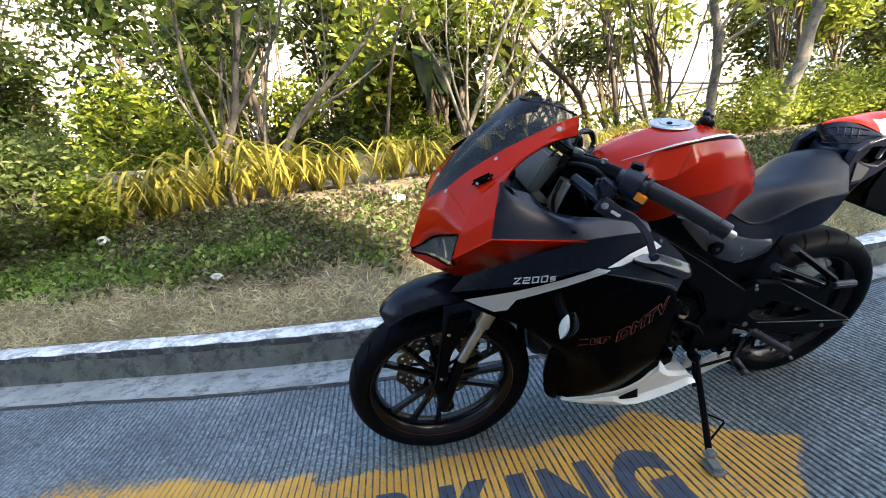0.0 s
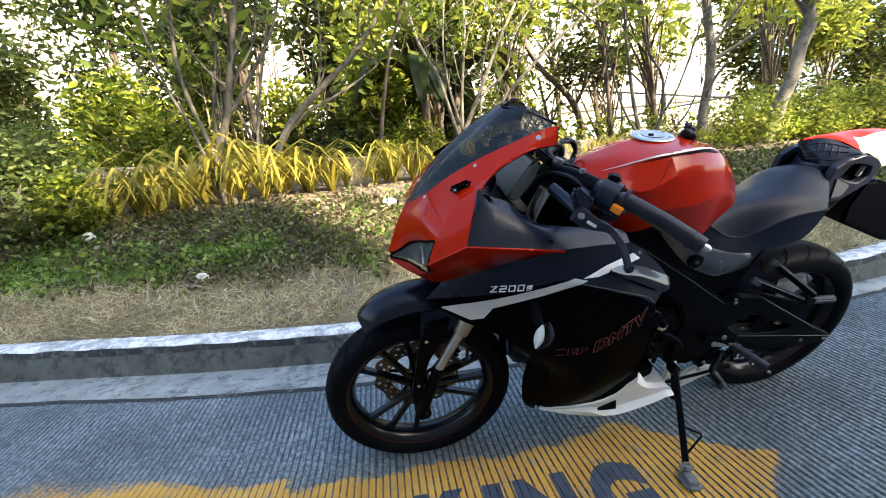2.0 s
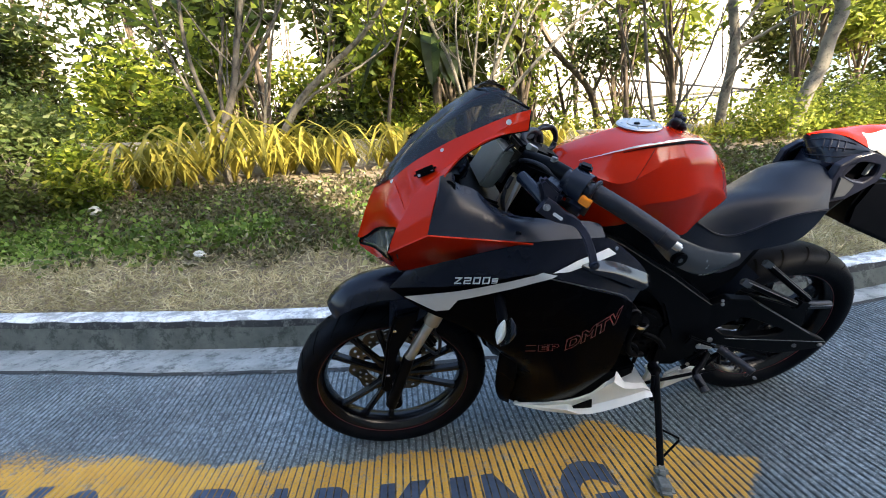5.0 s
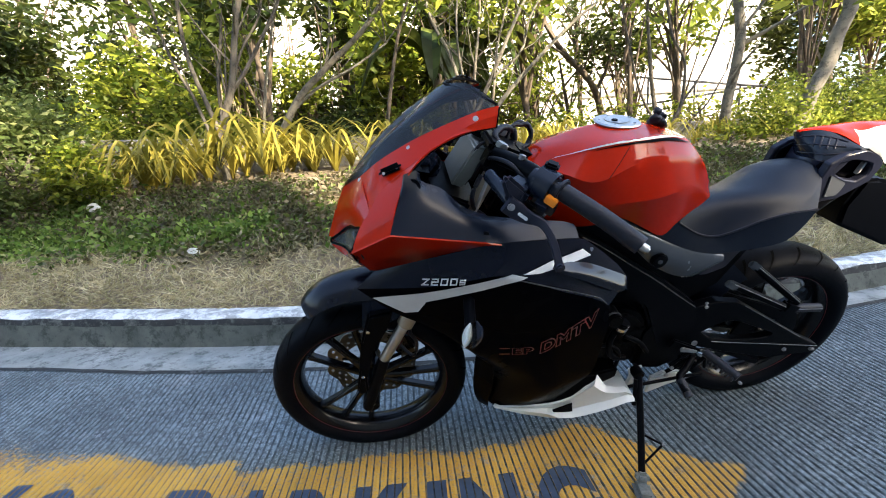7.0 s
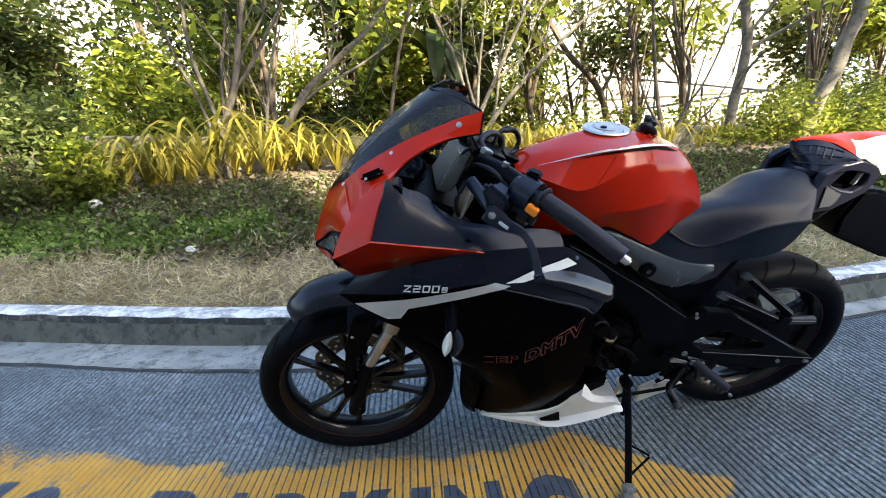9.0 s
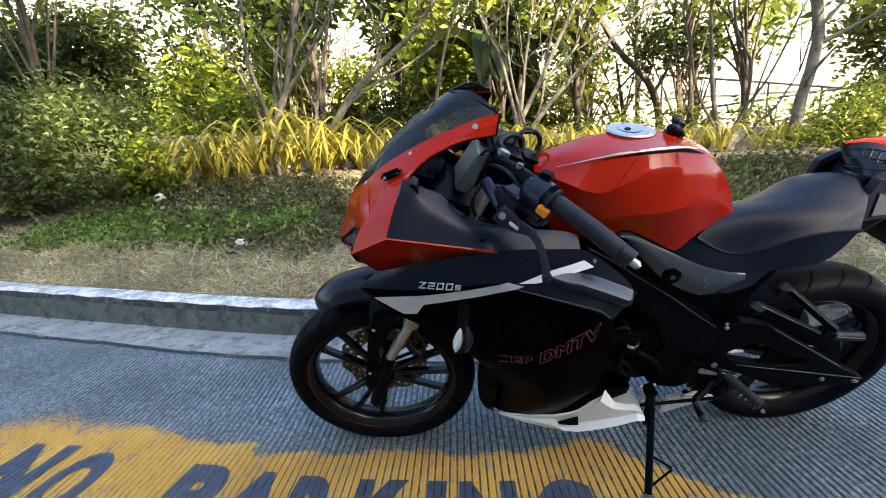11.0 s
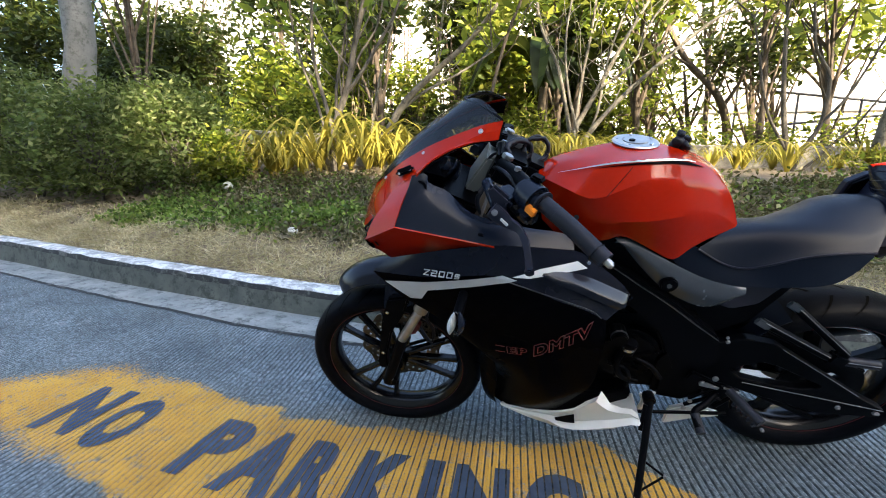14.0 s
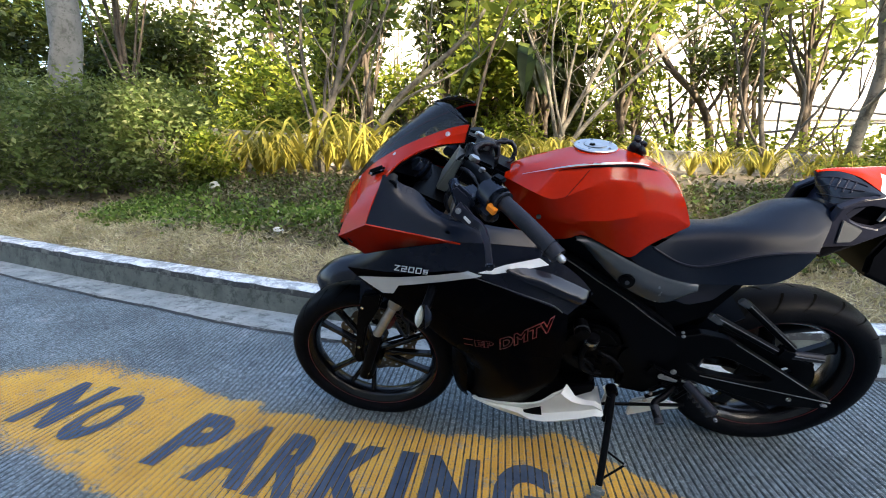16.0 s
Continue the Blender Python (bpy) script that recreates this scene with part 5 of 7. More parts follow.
sheet("tail_shoulder", loft_points([[(1.337, 0.008, 0.905), (1.300, 0.010, 0.884), (1.268, 0.020, 0.867)], [(1.346, -0.001, 0.898), (1.300, -0.001, 0.889), (1.263, -0.001, 0.866)]], 8, 3), M_NAVY, bike, "blue black tail shoulder", 0.002)
RED_NEAR = [(1.248, 0.118, 0.918), (1.285, 0.090, 0.928), (1.313, 0.052, 0.925), (1.337, 0.010, 0.907), (1.350, 0.000, 0.903), (1.378, -0.005, 0.926), (1.440, 0.010, 0.930), (1.510, 0.050, 0.918)]
RED_TOP = [(1.249, 0.119, 0.920), (1.284, 0.114, 0.928), (1.320, 0.110, 0.932), (1.360, 0.110, 0.934), (1.400, 0.110, 0.936), (1.440, 0.108, 0.936), (1.490, 0.104, 0.934), (1.540, 0.092, 0.925)]
RED_FAR = [(1.250, 0.121, 0.918), (1.285, 0.150, 0.908), (1.313, 0.170, 0.900), (1.340, 0.178, 0.890), (1.380, 0.178, 0.892), (1.420, 0.172, 0.898), (1.460, 0.160, 0.905), (1.520, 0.128, 0.912)]
RED_MID = [tuple((np.array(a) + np.array(b)) / 2 + np.array((0, -0.010, 0.006 if i > 1 else 0.001))) for i, (a, b) in enumerate(zip(RED_NEAR, RED_TOP))]
tail_grid = loft_points([RED_FAR, RED_TOP, RED_MID, RED_NEAR], 30, 5)
tail = sheet("tail_cover", tail_grid[:11], M_RED, bike, "glossy red tail cover", 0.003)
sheet("tail_edge", tail_grid[10:, :13], M_RED, tail, "", 0.003)
sheet("tail_panel", tail_grid[10:, 12:], M_WHITE, tail, "white tail side panel", 0.003)
sheet("tail_side", loft_points([[(1.352, -0.001, 0.901), (1.379, -0.006, 0.923), (1.440, 0.009, 0.927), (1.505, 0.050, 0.915)], [(1.403, -0.002, 0.874), (1.418, -0.002, 0.857), (1.460, 0.012, 0.865), (1.505, 0.050, 0.890)]], 12, 4), M_WHITE, tail, "white tail side panel", 0.003)
block("tail_light", (1.515, 0.085, 0.900), (0.03, 0.07, 0.03), M_PIN, tail, "dark red tail light")
sheet("undertail", loft_points([[(1.232, -0.045, 0.752), (1.328, 0.000, 0.764), (1.401, 0.010, 0.808), (1.480, 0.035, 0.885)], [(1.232, 0.080, 0.735), (1.328, 0.080, 0.748), (1.400, 0.080, 0.790), (1.480, 0.080, 0.870)], [(1.232, 0.205, 0.752), (1.328, 0.160, 0.764), (1.400, 0.150, 0.808), (1.480, 0.125, 0.885)]], 14, 4), M_MATTE, bike, "black undertail tray", 0.004)
slab("rear_mudguard", [(1.409, 0.658), (1.400, 0.720), (1.428, 0.799), (1.477, 0.798), (1.600, 0.750), (1.650, 0.560), (1.622, 0.561)], 0.025, 0.165, M_MATTE, bike, "black plastic rear mudguard", 0.010)

# frame, engine, footrests, swingarm
for s in (-1, 1):
    cover_top = [(0.622, 0.838), (0.660, 0.833), (0.718, 0.796), (0.772, 0.765), (0.838, 0.733), (0.894, 0.717), (0.930, 0.712)]
    cover_low = [(0.630, 0.826), (0.652, 0.803), (0.690, 0.760), (0.747, 0.703), (0.815, 0.662), (0.868, 0.652), (0.922, 0.690)]
    rows = [[(x, (0.120 + 0.022 * math.sin(math.pi * (0.15 + 0.7 * e))) * s, z) for x, z in [tuple(np.array(a) * (1 - e) + np.array(b) * e) for a, b in zip(cover_top, cover_low)]] for e in (0.0, 0.12, 0.5, 0.88, 1.0)]
    sheet("frame_cover", loft_points(rows, 28, 4), M_COVER, bike, "charcoal satin frame cover", 0.010)
    boss = drum("frame_boss", (0.756, s * 0.143, 0.722), 0.020, 0.014, M_MATTE, bike, "round black frame plug")
    drum("boss_bolt", (0.756, s * 0.149, 0.722), 0.010, 0.005, M_COVER, boss, segments=6)
    slab("frame_spar", [(0.545, 0.815), (0.615, 0.775), (0.699, 0.712), (0.793, 0.640), (0.909, 0.545), (0.930, 0.47), (0.885, 0.40), (0.82, 0.42), (0.76, 0.56), (0.698, 0.625), (0.60, 0.72)], 0.095, 0.138, M_MATTE, bike, "matt black frame spar", 0.007, s)
    tube("spar_edge", [(0.560, 0.139 * s, 0.802), (0.615, 0.1395 * s, 0.766), (0.699, 0.1395 * s, 0.702), (0.793, 0.1395 * s, 0.629), (0.905, 0.1385 * s, 0.541)], 0.0013, M_DUCT, bike, "grey frame edge", 6)
    slab("heel_plate", [(0.850, 0.640), (0.870, 0.665), (0.905, 0.690), (0.992, 0.715), (1.060, 0.712), (1.010, 0.66), (0.985, 0.628), (0.930, 0.612)], 0.078, 0.103, M_NAVY, bike, "black plastic plate under the seat", 0.005, s)
    if s < 0:
        # slab added to close a gap that the camera sees through
        slab("air_box", [(0.70, 0.60), (0.74, 0.70), (0.86, 0.735), (1.05, 0.74), (1.06, 0.66), (1.00, 0.56), (0.90, 0.50), (0.76, 0.50)], -0.085, 0.095, M_MATTE, bike, "black slab filling the gap inside the frame", 0.012)
    y0, y1, ye = (-0.068, -0.095, -0.0965) if s < 0 else (0.170, 0.197, 0.1985)
    ring = ring_slab("swingarm", [(0.905, 0.500), (1.000, 0.525), (1.075, 0.510), (1.110, 0.487), (1.322, 0.346), (1.402, 0.300), (1.395, 0.270), (1.250, 0.268), (1.050, 0.330), (0.905, 0.390)],
                     [(0.985, 0.410), (1.020, 0.432), (1.060, 0.447), (1.100, 0.436), (1.205, 0.386), (1.225, 0.374), (1.215, 0.362), (1.170, 0.358), (1.093, 0.366), (1.020, 0.385)], y0, y1, M_MATTE, bike, "matt black swingarm")
    # thin paler tubes drawn along the swingarm's edges
    tube("arm_edge", [(1.031, ye, 0.370), (1.120, ye, 0.352), (1.220, ye, 0.333), (1.400, ye, 0.298)], 0.0013, M_EDGE, ring, "pale metal edge", 6)
    tube("arm_edge", [(1.092, ye, 0.498), (1.150, ye, 0.460), (1.230, ye, 0.408), (1.322, ye, 0.347)], 0.0013, M_EDGE, ring, "pale metal edge", 6)
    drum("axle_nut", (1.289, ye, 0.300), 0.007, 0.012, M_EDGE, ring, "dull metal axle nut", segments=6)
    block("chain_adjuster", (1.385, ye, 0.288), (0.018, 0.010, 0.009), M_EDGE, ring, "bright chain adjuster", (0, 12, 0), 0.002)
    for a, b in (((1.013, -0.096, 0.588), (1.169, -0.130, 0.514)), ((1.087, -0.069, 0.623), (1.211, -0.125, 0.521))):
        a, b = [(x, y if s < 0 else 0.10 - y, z) for x, y, z in (a, b)]
        out = np.array((0.0, 0.0088 * s, 0.0055))
        stay = tube("peg_stay", [a, b], 0.0105, M_MATTE, bike, "black passenger footrest stay", 10)
        tube("stay_edge", [tuple(np.array(a) + out), tuple(np.array(b) + out)], 0.0013, M_EDGE, stay, "pale metal edge", 6)
        block("stay_end", tuple(np.array(a) + np.array((0.0, 0.010 * s, 0.0))), (0.046, 0.010, 0.020), M_COVER if s < 0 else M_MATTE, stay, "bare metal stay end" if s < 0 else "", (0, 34, 0), 0.004)
    py = -0.125 if s < 0 else 0.225
    block("peg_bracket", (1.196, py, 0.506), (0.050, 0.024, 0.040), M_MATTE, bike, "black passenger footrest bracket", (0, 20, 0), 0.008)
    ppeg = tube("passenger_peg", [(1.210, py, 0.500), (1.290, py, 0.492)], 0.0125, M_GRIP, bike, "folded passenger footrest", 10)
    tube("peg_edge", [(1.215, py + 0.012 * s, 0.504), (1.288, py + 0.012 * s, 0.496)], 0.0013, M_EDGE, ppeg, "pale metal edge", 6)
    peg = tube("footrest", [(0.958, 0.165 * s, 0.393), (1.001, 0.250 * s, 0.378)], 0.012, M_GRIP, bike, "black rubber footrest", 12)
    drum("peg_end", (1.003, 0.253 * s, 0.377), 0.0045, 0.012, M_EDGE, peg, segments=10)
    for k in range(5):
        t = 0.25 + 0.15 * k
        lathe_c = np.array((0.958, 0.165 * s, 0.393)) * (1 - t) + np.array((1.001, 0.250 * s, 0.378)) * t
        drum("peg_rib", tuple(lathe_c), 0.0135, 0.005, M_GRIP, peg, axis=(0.42, 0.9 * s, -0.12), segments=12, bevel=0.001)
engine = block("engine", (0.74, 0, 0.50), (0.30, 0.20, 0.24), M_ENGINE, bike, "black painted single cylinder engine", bevel=0.03)
block("cylinder", (0.60, 0, 0.60), (0.16, 0.17, 0.20), M_ENGINE, engine, turn=(0, 20, 0), bevel=0.02)
for k in range(5):
    block("cooling_fin", (0.575 + 0.012 * k, 0, 0.52 + 0.035 * k), (0.19, 0.19, 0.008), M_ENGINE, engine, turn=(0, 20, 0), bevel=0.002)
for s in (-1, 1):
    drum("crank_cover", (0.70, s * 0.110, 0.475), 0.085, 0.05, M_ENGINE, engine, bevel=0.012)
    drum("sprocket_cover", (0.83, s * 0.110, 0.455), 0.060, 0.045, M_ENGINE, engine, bevel=0.01)
    for k in range(6):
        a = 2 * math.pi * k / 6 + 0.3
        screw((0.70 + 0.074 * math.cos(a), s * 0.136, 0.475 + 0.074 * math.sin(a)), engine, M_ENGINE, 0.006)
drum("starter_end", (0.665, -0.15, 0.565), 0.020, 0.05, M_ENGINE, engine)
lathe("starter_band", [(0.0195, -0.003), (0.0212, -0.003), (0.0212, 0.003), (0.0195, 0.003)], (0.665, -0.160, 0.565), M_DUCT, engine, "bare metal band", 24)
slab("rear_linkage", [(0.80, 0.41), (0.95, 0.43), (0.972, 0.38), (0.955, 0.30), (0.88, 0.268), (0.80, 0.285)], -0.105, 0.10, M_MATTE, bike, "black suspension linkage behind the engine", 0.014)
block("sump", (0.73, 0, 0.345), (0.26, 0.16, 0.10), M_ENGINE, engine, bevel=0.02)
block("radiator", (0.42, 0, 0.52), (0.03, 0.26, 0.30), M_MATTE, bike, "black radiator behind the fairing", (0, -12, 0))
block("battery_box", (0.78, 0, 0.70), (0.30, 0.17, 0.16), M_MATTE, bike, "black box under the seat", bevel=0.02)
block("airbox", (0.66, 0, 0.78), (0.30, 0.20, 0.12), M_MATTE, bike, bevel=0.02)
block("steering_head", (0.42, 0, 0.90), (0.08, 0.10, 0.16), M_MATTE, bike, turn=(0, 26, 0), bevel=0.012)
tube("shock", [(0.98, 0.0, 0.66), (1.03, 0.0, 0.46)], 0.030, M_MATTE, bike, "black spring shock absorber", 14)
block("rear_caliper", (1.405, 0.110, 0.420), (0.075, 0.035, 0.045), M_PIN, bike, "dark red rear brake caliper", (0, 35, 0), 0.010)
rhug = []
for v in (-1, -0.5, 0, 0.5, 1):
    rhug.append([(1.289 + (0.318 - 0.02 * v * v) * math.cos(radians(a)), 0.080 * v, 0.287 + (0.318 - 0.02 * v * v) * math.sin(radians(a))) for a in (122, 132, 145, 160, 172)])
sheet("rear_hugger", loft_points(rhug, 14, 3), M_SATIN, bike, "black tyre hugger", 0.004)
sprocket = lathe("rear_sprocket", [(0.060, -0.003), (0.098, -0.003), (0.098, 0.003), (0.060, 0.003)], (1.289, -0.058, 0.287), M_MATTE, rear, "black rear sprocket", 48)
for k in range(36):
    a = 2 * math.pi * k / 36
    block("tooth", (1.289 + 0.101 * math.cos(a), -0.058, 0.287 + 0.101 * math.sin(a)), (0.010, 0.005, 0.008), M_MATTE, sprocket, "", (0, -math.degrees(a), 0), 0.001)
for k in range(5):
    a = 2 * math.pi * k / 5 + 0.5
    block("carrier_arm", (1.289 + 0.048 * math.cos(a), -0.054, 0.287 + 0.048 * math.sin(a)), (0.060, 0.016, 0.026), M_MATTE, sprocket, "", (0, -math.degrees(a), 0), 0.003)
lathe("rear_brake_disc", [(0.070, -0.002), (0.108, -0.002), (0.108, 0.002), (0.070, 0.002)], (1.289, 0.062, 0.287), M_DISC, rear, "dull rear brake disc", 48)
for a, b in (((0.84, 0.495), (1.27, 0.388)), ((0.84, 0.415), (1.27, 0.186))):
    d = np.array(b) - np.array(a)
    n = np.array((-d[1], d[0])) / np.hypot(*d) * 0.0075
    slab("chain", [tuple(np.array(a) + n), tuple(np.array(b) + n), tuple(np.array(b) - n), tuple(np.array(a) - n)], -0.064, -0.052, M_MATTE, bike, "black drive chain", 0.001)
slab("chain_guard", [(0.930, 0.470), (1.060, 0.505), (1.240, 0.428), (1.330, 0.392), (1.322, 0.370), (1.220, 0.395), (1.050, 0.440), (0.940, 0.430)], -0.066, -0.048, M_MATTE, bike, "black chain guard", 0.003)
exhaust = tube("exhaust", [(0.62, 0.02, 0.30), (0.85, 0.10, 0.27), (1.10, 0.18, 0.33), (1.22, 0.195, 0.36)], 0.030, M_MATTE, bike, "black exhaust pipe", 14)
# placed to fill the camera's view through the rear wheel
drum("silencer", (1.345, 0.200, 0.375), 0.062, 0.30, M_MATTE, exhaust, "black silencer", (0.96, 0.05, 0.14), 28, 0.012)
# gear lever and its rod
shift = tube("gear_rod", [(0.750, -0.170, 0.297), (0.860, -0.170, 0.304), (0.968, -0.170, 0.311)], 0.0048, M_MATTE, bike, "thin black gear rod", 8)
tube("gear_pedal", [(0.935, -0.15, 0.375), (0.905, -0.175, 0.362), (0.876, -0.195, 0.352), (0.876, -0.235, 0.340)], 0.009, M_MATTE, shift, segments=10)
tube("pedal_rubber", [(0.876, -0.20, 0.350), (0.880, -0.245, 0.332)], 0.012, M_GRIP, shift, segments=10)
block("heel_bracket", (0.895, -0.146, 0.420), (0.09, 0.012, 0.030), M_MATTE, shift, "black footrest bracket", (0, 28, 0), 0.004)
for x, z, r in ((0.889, 0.423, 0.0085), (0.916, 0.443, 0.008), (0.875, 0.353, 0.006), (0.865, 0.324, 0.0065), (0.912, 0.571, 0.005), (0.908, 0.584, 0.004)):
    screw((x, -0.160, z), shift, M_ALU, r)
slab("peg_plate", [(0.884, 0.414), (0.930, 0.404), (0.934, 0.411), (0.900, 0.426)], 0.157, 0.161, M_ALU, shift, "bare metal footrest plate", 0.001, -1)
for a, b in (((0.875, 0.353), (0.925, 0.400)), ((0.868, 0.327), (0.945, 0.375)), ((0.895, 0.385), (0.950, 0.355)), ((0.940, 0.405), (0.985, 0.395)), ((0.945, 0.330), (0.975, 0.372)), ((0.975, 0.372), (0.985, 0.330))):
    tube("bracket_web", [(a[0], -0.150, a[1]), (b[0], -0.150, b[1])], 0.0055, M_MATTE, shift, segments=8)
tube("peg_spring", [(0.945, -0.158, 0.410), (0.985, -0.160, 0.398)], 0.0028, M_ALU, shift, "bright spring wire", 6)
drum("hose_clamp", (0.697, -0.150, 0.524), 0.017, 0.044, M_MATTE, engine, "black hose end", (0.1, -0.2, 1), 16)
lathe("clamp_band", [(0.0172, -0.005), (0.0188, -0.005), (0.0188, 0.005), (0.0172, 0.005)], (0, 0, 0), M_CHROME, engine, "bright steel hose clamp", 20).matrix_local = Matrix.Translation((0.697, -0.150, 0.527)) @ Vector((0.1, -0.2, 1)).to_track_quat("Y", "Z").to_matrix().to_4x4()
for pts, r in (([(0.690, -0.145, 0.515), (0.675, -0.150, 0.470), (0.690, -0.150, 0.420), (0.735, -0.140, 0.395)], 0.009), ([(0.655, -0.140, 0.455), (0.690, -0.150, 0.452), (0.712, -0.148, 0.420), (0.712, -0.146, 0.375)], 0.006), ([(0.72, -0.140, 0.480), (0.76, -0.150, 0.460), (0.79, -0.150, 0.420)], 0.007)):
    tube("hose", pts, r, M_MATTE, engine, "black rubber hose", 8)
for x, z, w, h, turn in ((0.735, 0.492, 0.050, 0.010, -12), (0.742, 0.458, 0.044, 0.006, 3), (0.722, 0.438, 0.030, 0.008, 24), (0.702, 0.450, 0.024, 0.018, 0)):
    block("casting_rib", (x, -0.140, z), (w, 0.012, h), M_ENGINE, engine, "black casting rib", (0, turn, 0), 0.0015)
for s in (-1, 1):
    slab("rear_belly", [(0.842, 0.276), (0.880, 0.296), (0.925, 0.290), (0.976, 0.270), (0.979, 0.259), (0.905, 0.240), (0.838, 0.212)], 0.125, 0.14, M_WHITE, bike, "white plastic belly end", 0.004, s)
    slab("belly_strut", [(0.748, 0.350), (0.794, 0.358), (0.783, 0.340), (0.786, 0.292), (0.752, 0.280), (0.760, 0.325)], 0.145, 0.157, M_WHITE, bike, "white plastic strut", 0.004, s)
# side stand
stand = tube("side_stand", [(0.775, -0.165, 0.35), (0.757, -0.246, 0.265), (0.733, -0.342, 0.165)], 0.0095, M_MATTE, bike, "black steel side stand", 12)
drum("stand_pivot", (0.772, -0.160, 0.352), 0.016, 0.03, M_MATTE, stand)
tube("stand_spring", [(0.762, -0.178, 0.345), (0.750, -0.215, 0.285)], 0.006, M_MATTE, stand, segments=8)
hook = tube("stand_hook", [(0.751, -0.271, 0.237), (0.8, -0.302, 0.222)], 0.0032, M_MATTE, stand, segments=8)
tube("hook_brace", [(0.8, -0.302, 0.222), (0.736, -0.328, 0.181)], 0.0032, M_MATTE, hook, segments=8)
drum("hook_tip", (0.8, -0.302, 0.222), 0.0045, 0.008, M_EDGE, hook, "worn bright tip", segments=8, bevel=0.001)
block("foot_shank", (0.731, -0.348, 0.163), (0.034, 0.034, 0.030), M_FOOT, stand, "grey tape wrapped round the stand", (-36, 0, -17), 0.009)
block("stand_foot", (0.717, -0.384, 0.158), (0.046, 0.078, 0.026), M_FOOT, stand, "grey taped stand foot", (-24, 0, -17), 0.011)

# handlebars, controls, clocks
for s in (-1, 1):
    yoke = block("fork_cap", (0.362, 0.098 * s, 0.985), (0.05, 0.055, 0.05), M_MATTE, bike, turn=(0, 28, 0), bevel=0.01)
    drum("fork_cap_bolt", (0.376, 0.098 * s, 1.016), 0.014, 0.012, M_ALU, yoke, "bare metal fork cap", (0.45, 0, 0.89), 6, 0.002)
    bar = tube("handlebar", [(0.362, 0.105 * s, 1.000), (0.400, 0.175 * s, 0.998), (0.440, 0.255 * s, 0.985)], 0.0165, M_MATTE, bike, "black clip on handlebar", 12)
    grip = tube("grip", [(0.446, 0.262 * s, 0.983), (0.500, 0.315 * s, 0.955), (0.552, 0.366 * s, 0.922)], 0.0165, M_GRIP, bar, "black rubber grip", 18)
    a, b = np.array((0.446, 0.262 * s, 0.983)), np.array((0.552, 0.366 * s, 0.922))
    d = tuple((b - a) / np.linalg.norm(b - a))
    for k in range(9):
        drum("grip_rib", tuple(a + (b - a) * (0.16 + 0.075 * k) + np.array((0.0, 0.0, 0.010 * (0.16 + 0.075 * k) * (0.84 - 0.075 * k)))), 0.01680, 0.005, M_GRIP, grip, axis=d, segments=18, bevel=0.001)
    drum("grip_flange", tuple(a + (b - a) * 0.86), 0.0200, 0.006, M_GRIP, grip, axis=d)
    drum("bar_end", tuple(b + np.array(d) * 0.006), 0.0075, 0.018, M_ALU, grip, "bright bar end bolt", axis=d, segments=12)
    switch = drum("switch_housing", (0.424, 0.240 * s, 0.987), 0.031, 0.060, M_SATIN, bar, "black switch housing", (0.62, 0.72 * s, -0.28), 20, 0.012)
    block("switch_foot", (0.418, 0.258 * s, 0.958), (0.044, 0.036, 0.040), M_SATIN, switch, "", (10, 20, 44 * s), 0.010)
    block("switch_button", (0.424, 0.275 * s, 0.972), (0.022, 0.012, 0.015), M_ORANGE, switch, "orange switch button", (0, 24, 42 * s), 0.0015)
    block("switch_tab", (0.436, 0.232 * s, 1.020), (0.026, 0.024, 0.012), M_MATTE, switch, turn=(0, 15, 30 * s), bevel=0.004)
    drum("inner_flange", (0.446, 0.262 * s, 0.983), 0.0235, 0.007, M_GRIP, switch, "", (0.62, 0.72 * s, -0.28), 20, 0.002)
    block("lever_clamp", (0.376, 0.228 * s, 0.972), (0.050, 0.050, 0.044), M_SATIN, bar, "black lever clamp", (0, 20, 40 * s), 0.008)
    slab("lever_body", [(0.339, 1.008), (0.352, 1.018), (0.370, 1.000), (0.387, 0.985), (0.381, 0.952), (0.364, 0.934), (0.347, 0.946), (0.350, 0.974)], 0.238, 0.258, M_NAVY, bar, "blue black lever bracket", 0.006, s)
    verts, faces = [], []
    line = resample([(0.349, 0.258 * s, 0.966), (0.363, 0.264 * s, 0.956), (0.381, 0.274 * s, 0.946), (0.401, 0.290 * s, 0.942), (0.411, 0.304 * s, 0.932), (0.417, 0.318 * s, 0.920), (0.421, 0.332 * s, 0.903), (0.424, 0.345 * s, 0.883)], 22)
    for i, q in enumerate(line):
        d = line[min(i + 1, 21)] - line[max(i - 1, 0)]
        up = np.array((-d[2], 0, d[0])) / np.hypot(d[0], d[2])
        w = 0.0165 * max(0.40, 1 - max(0, i - 3) / 13)
        for a, b in ((1, -0.0035), (0.8, -0.006), (-0.8, -0.006), (-1, -0.0035), (-1, 0.0035), (-0.8, 0.006), (0.8, 0.006), (1, 0.0035)):
            verts.append(q + up * w * a + np.array((0, b, 0)))
    for i in range(21):
        faces += [(8 * i + k, 8 * i + (k + 1) % 8, 8 * i + 8 + (k + 1) % 8, 8 * i + 8 + k) for k in range(8)]
    faces += [tuple(range(8)), tuple(range(168, 176))]
    lever = mesh_object("clutch_lever" if s < 0 else "brake_lever", verts, faces, M_NAVY, bar, "blue black forged hand lever", True)
    lever.data.set_sharp_from_angle(angle=radians(40))
    drum("lever_ball", (0.4245, 0.346 * s, 0.880), 0.0090, 0.014, M_SATIN, lever, axis=(0, 1, 0.2))
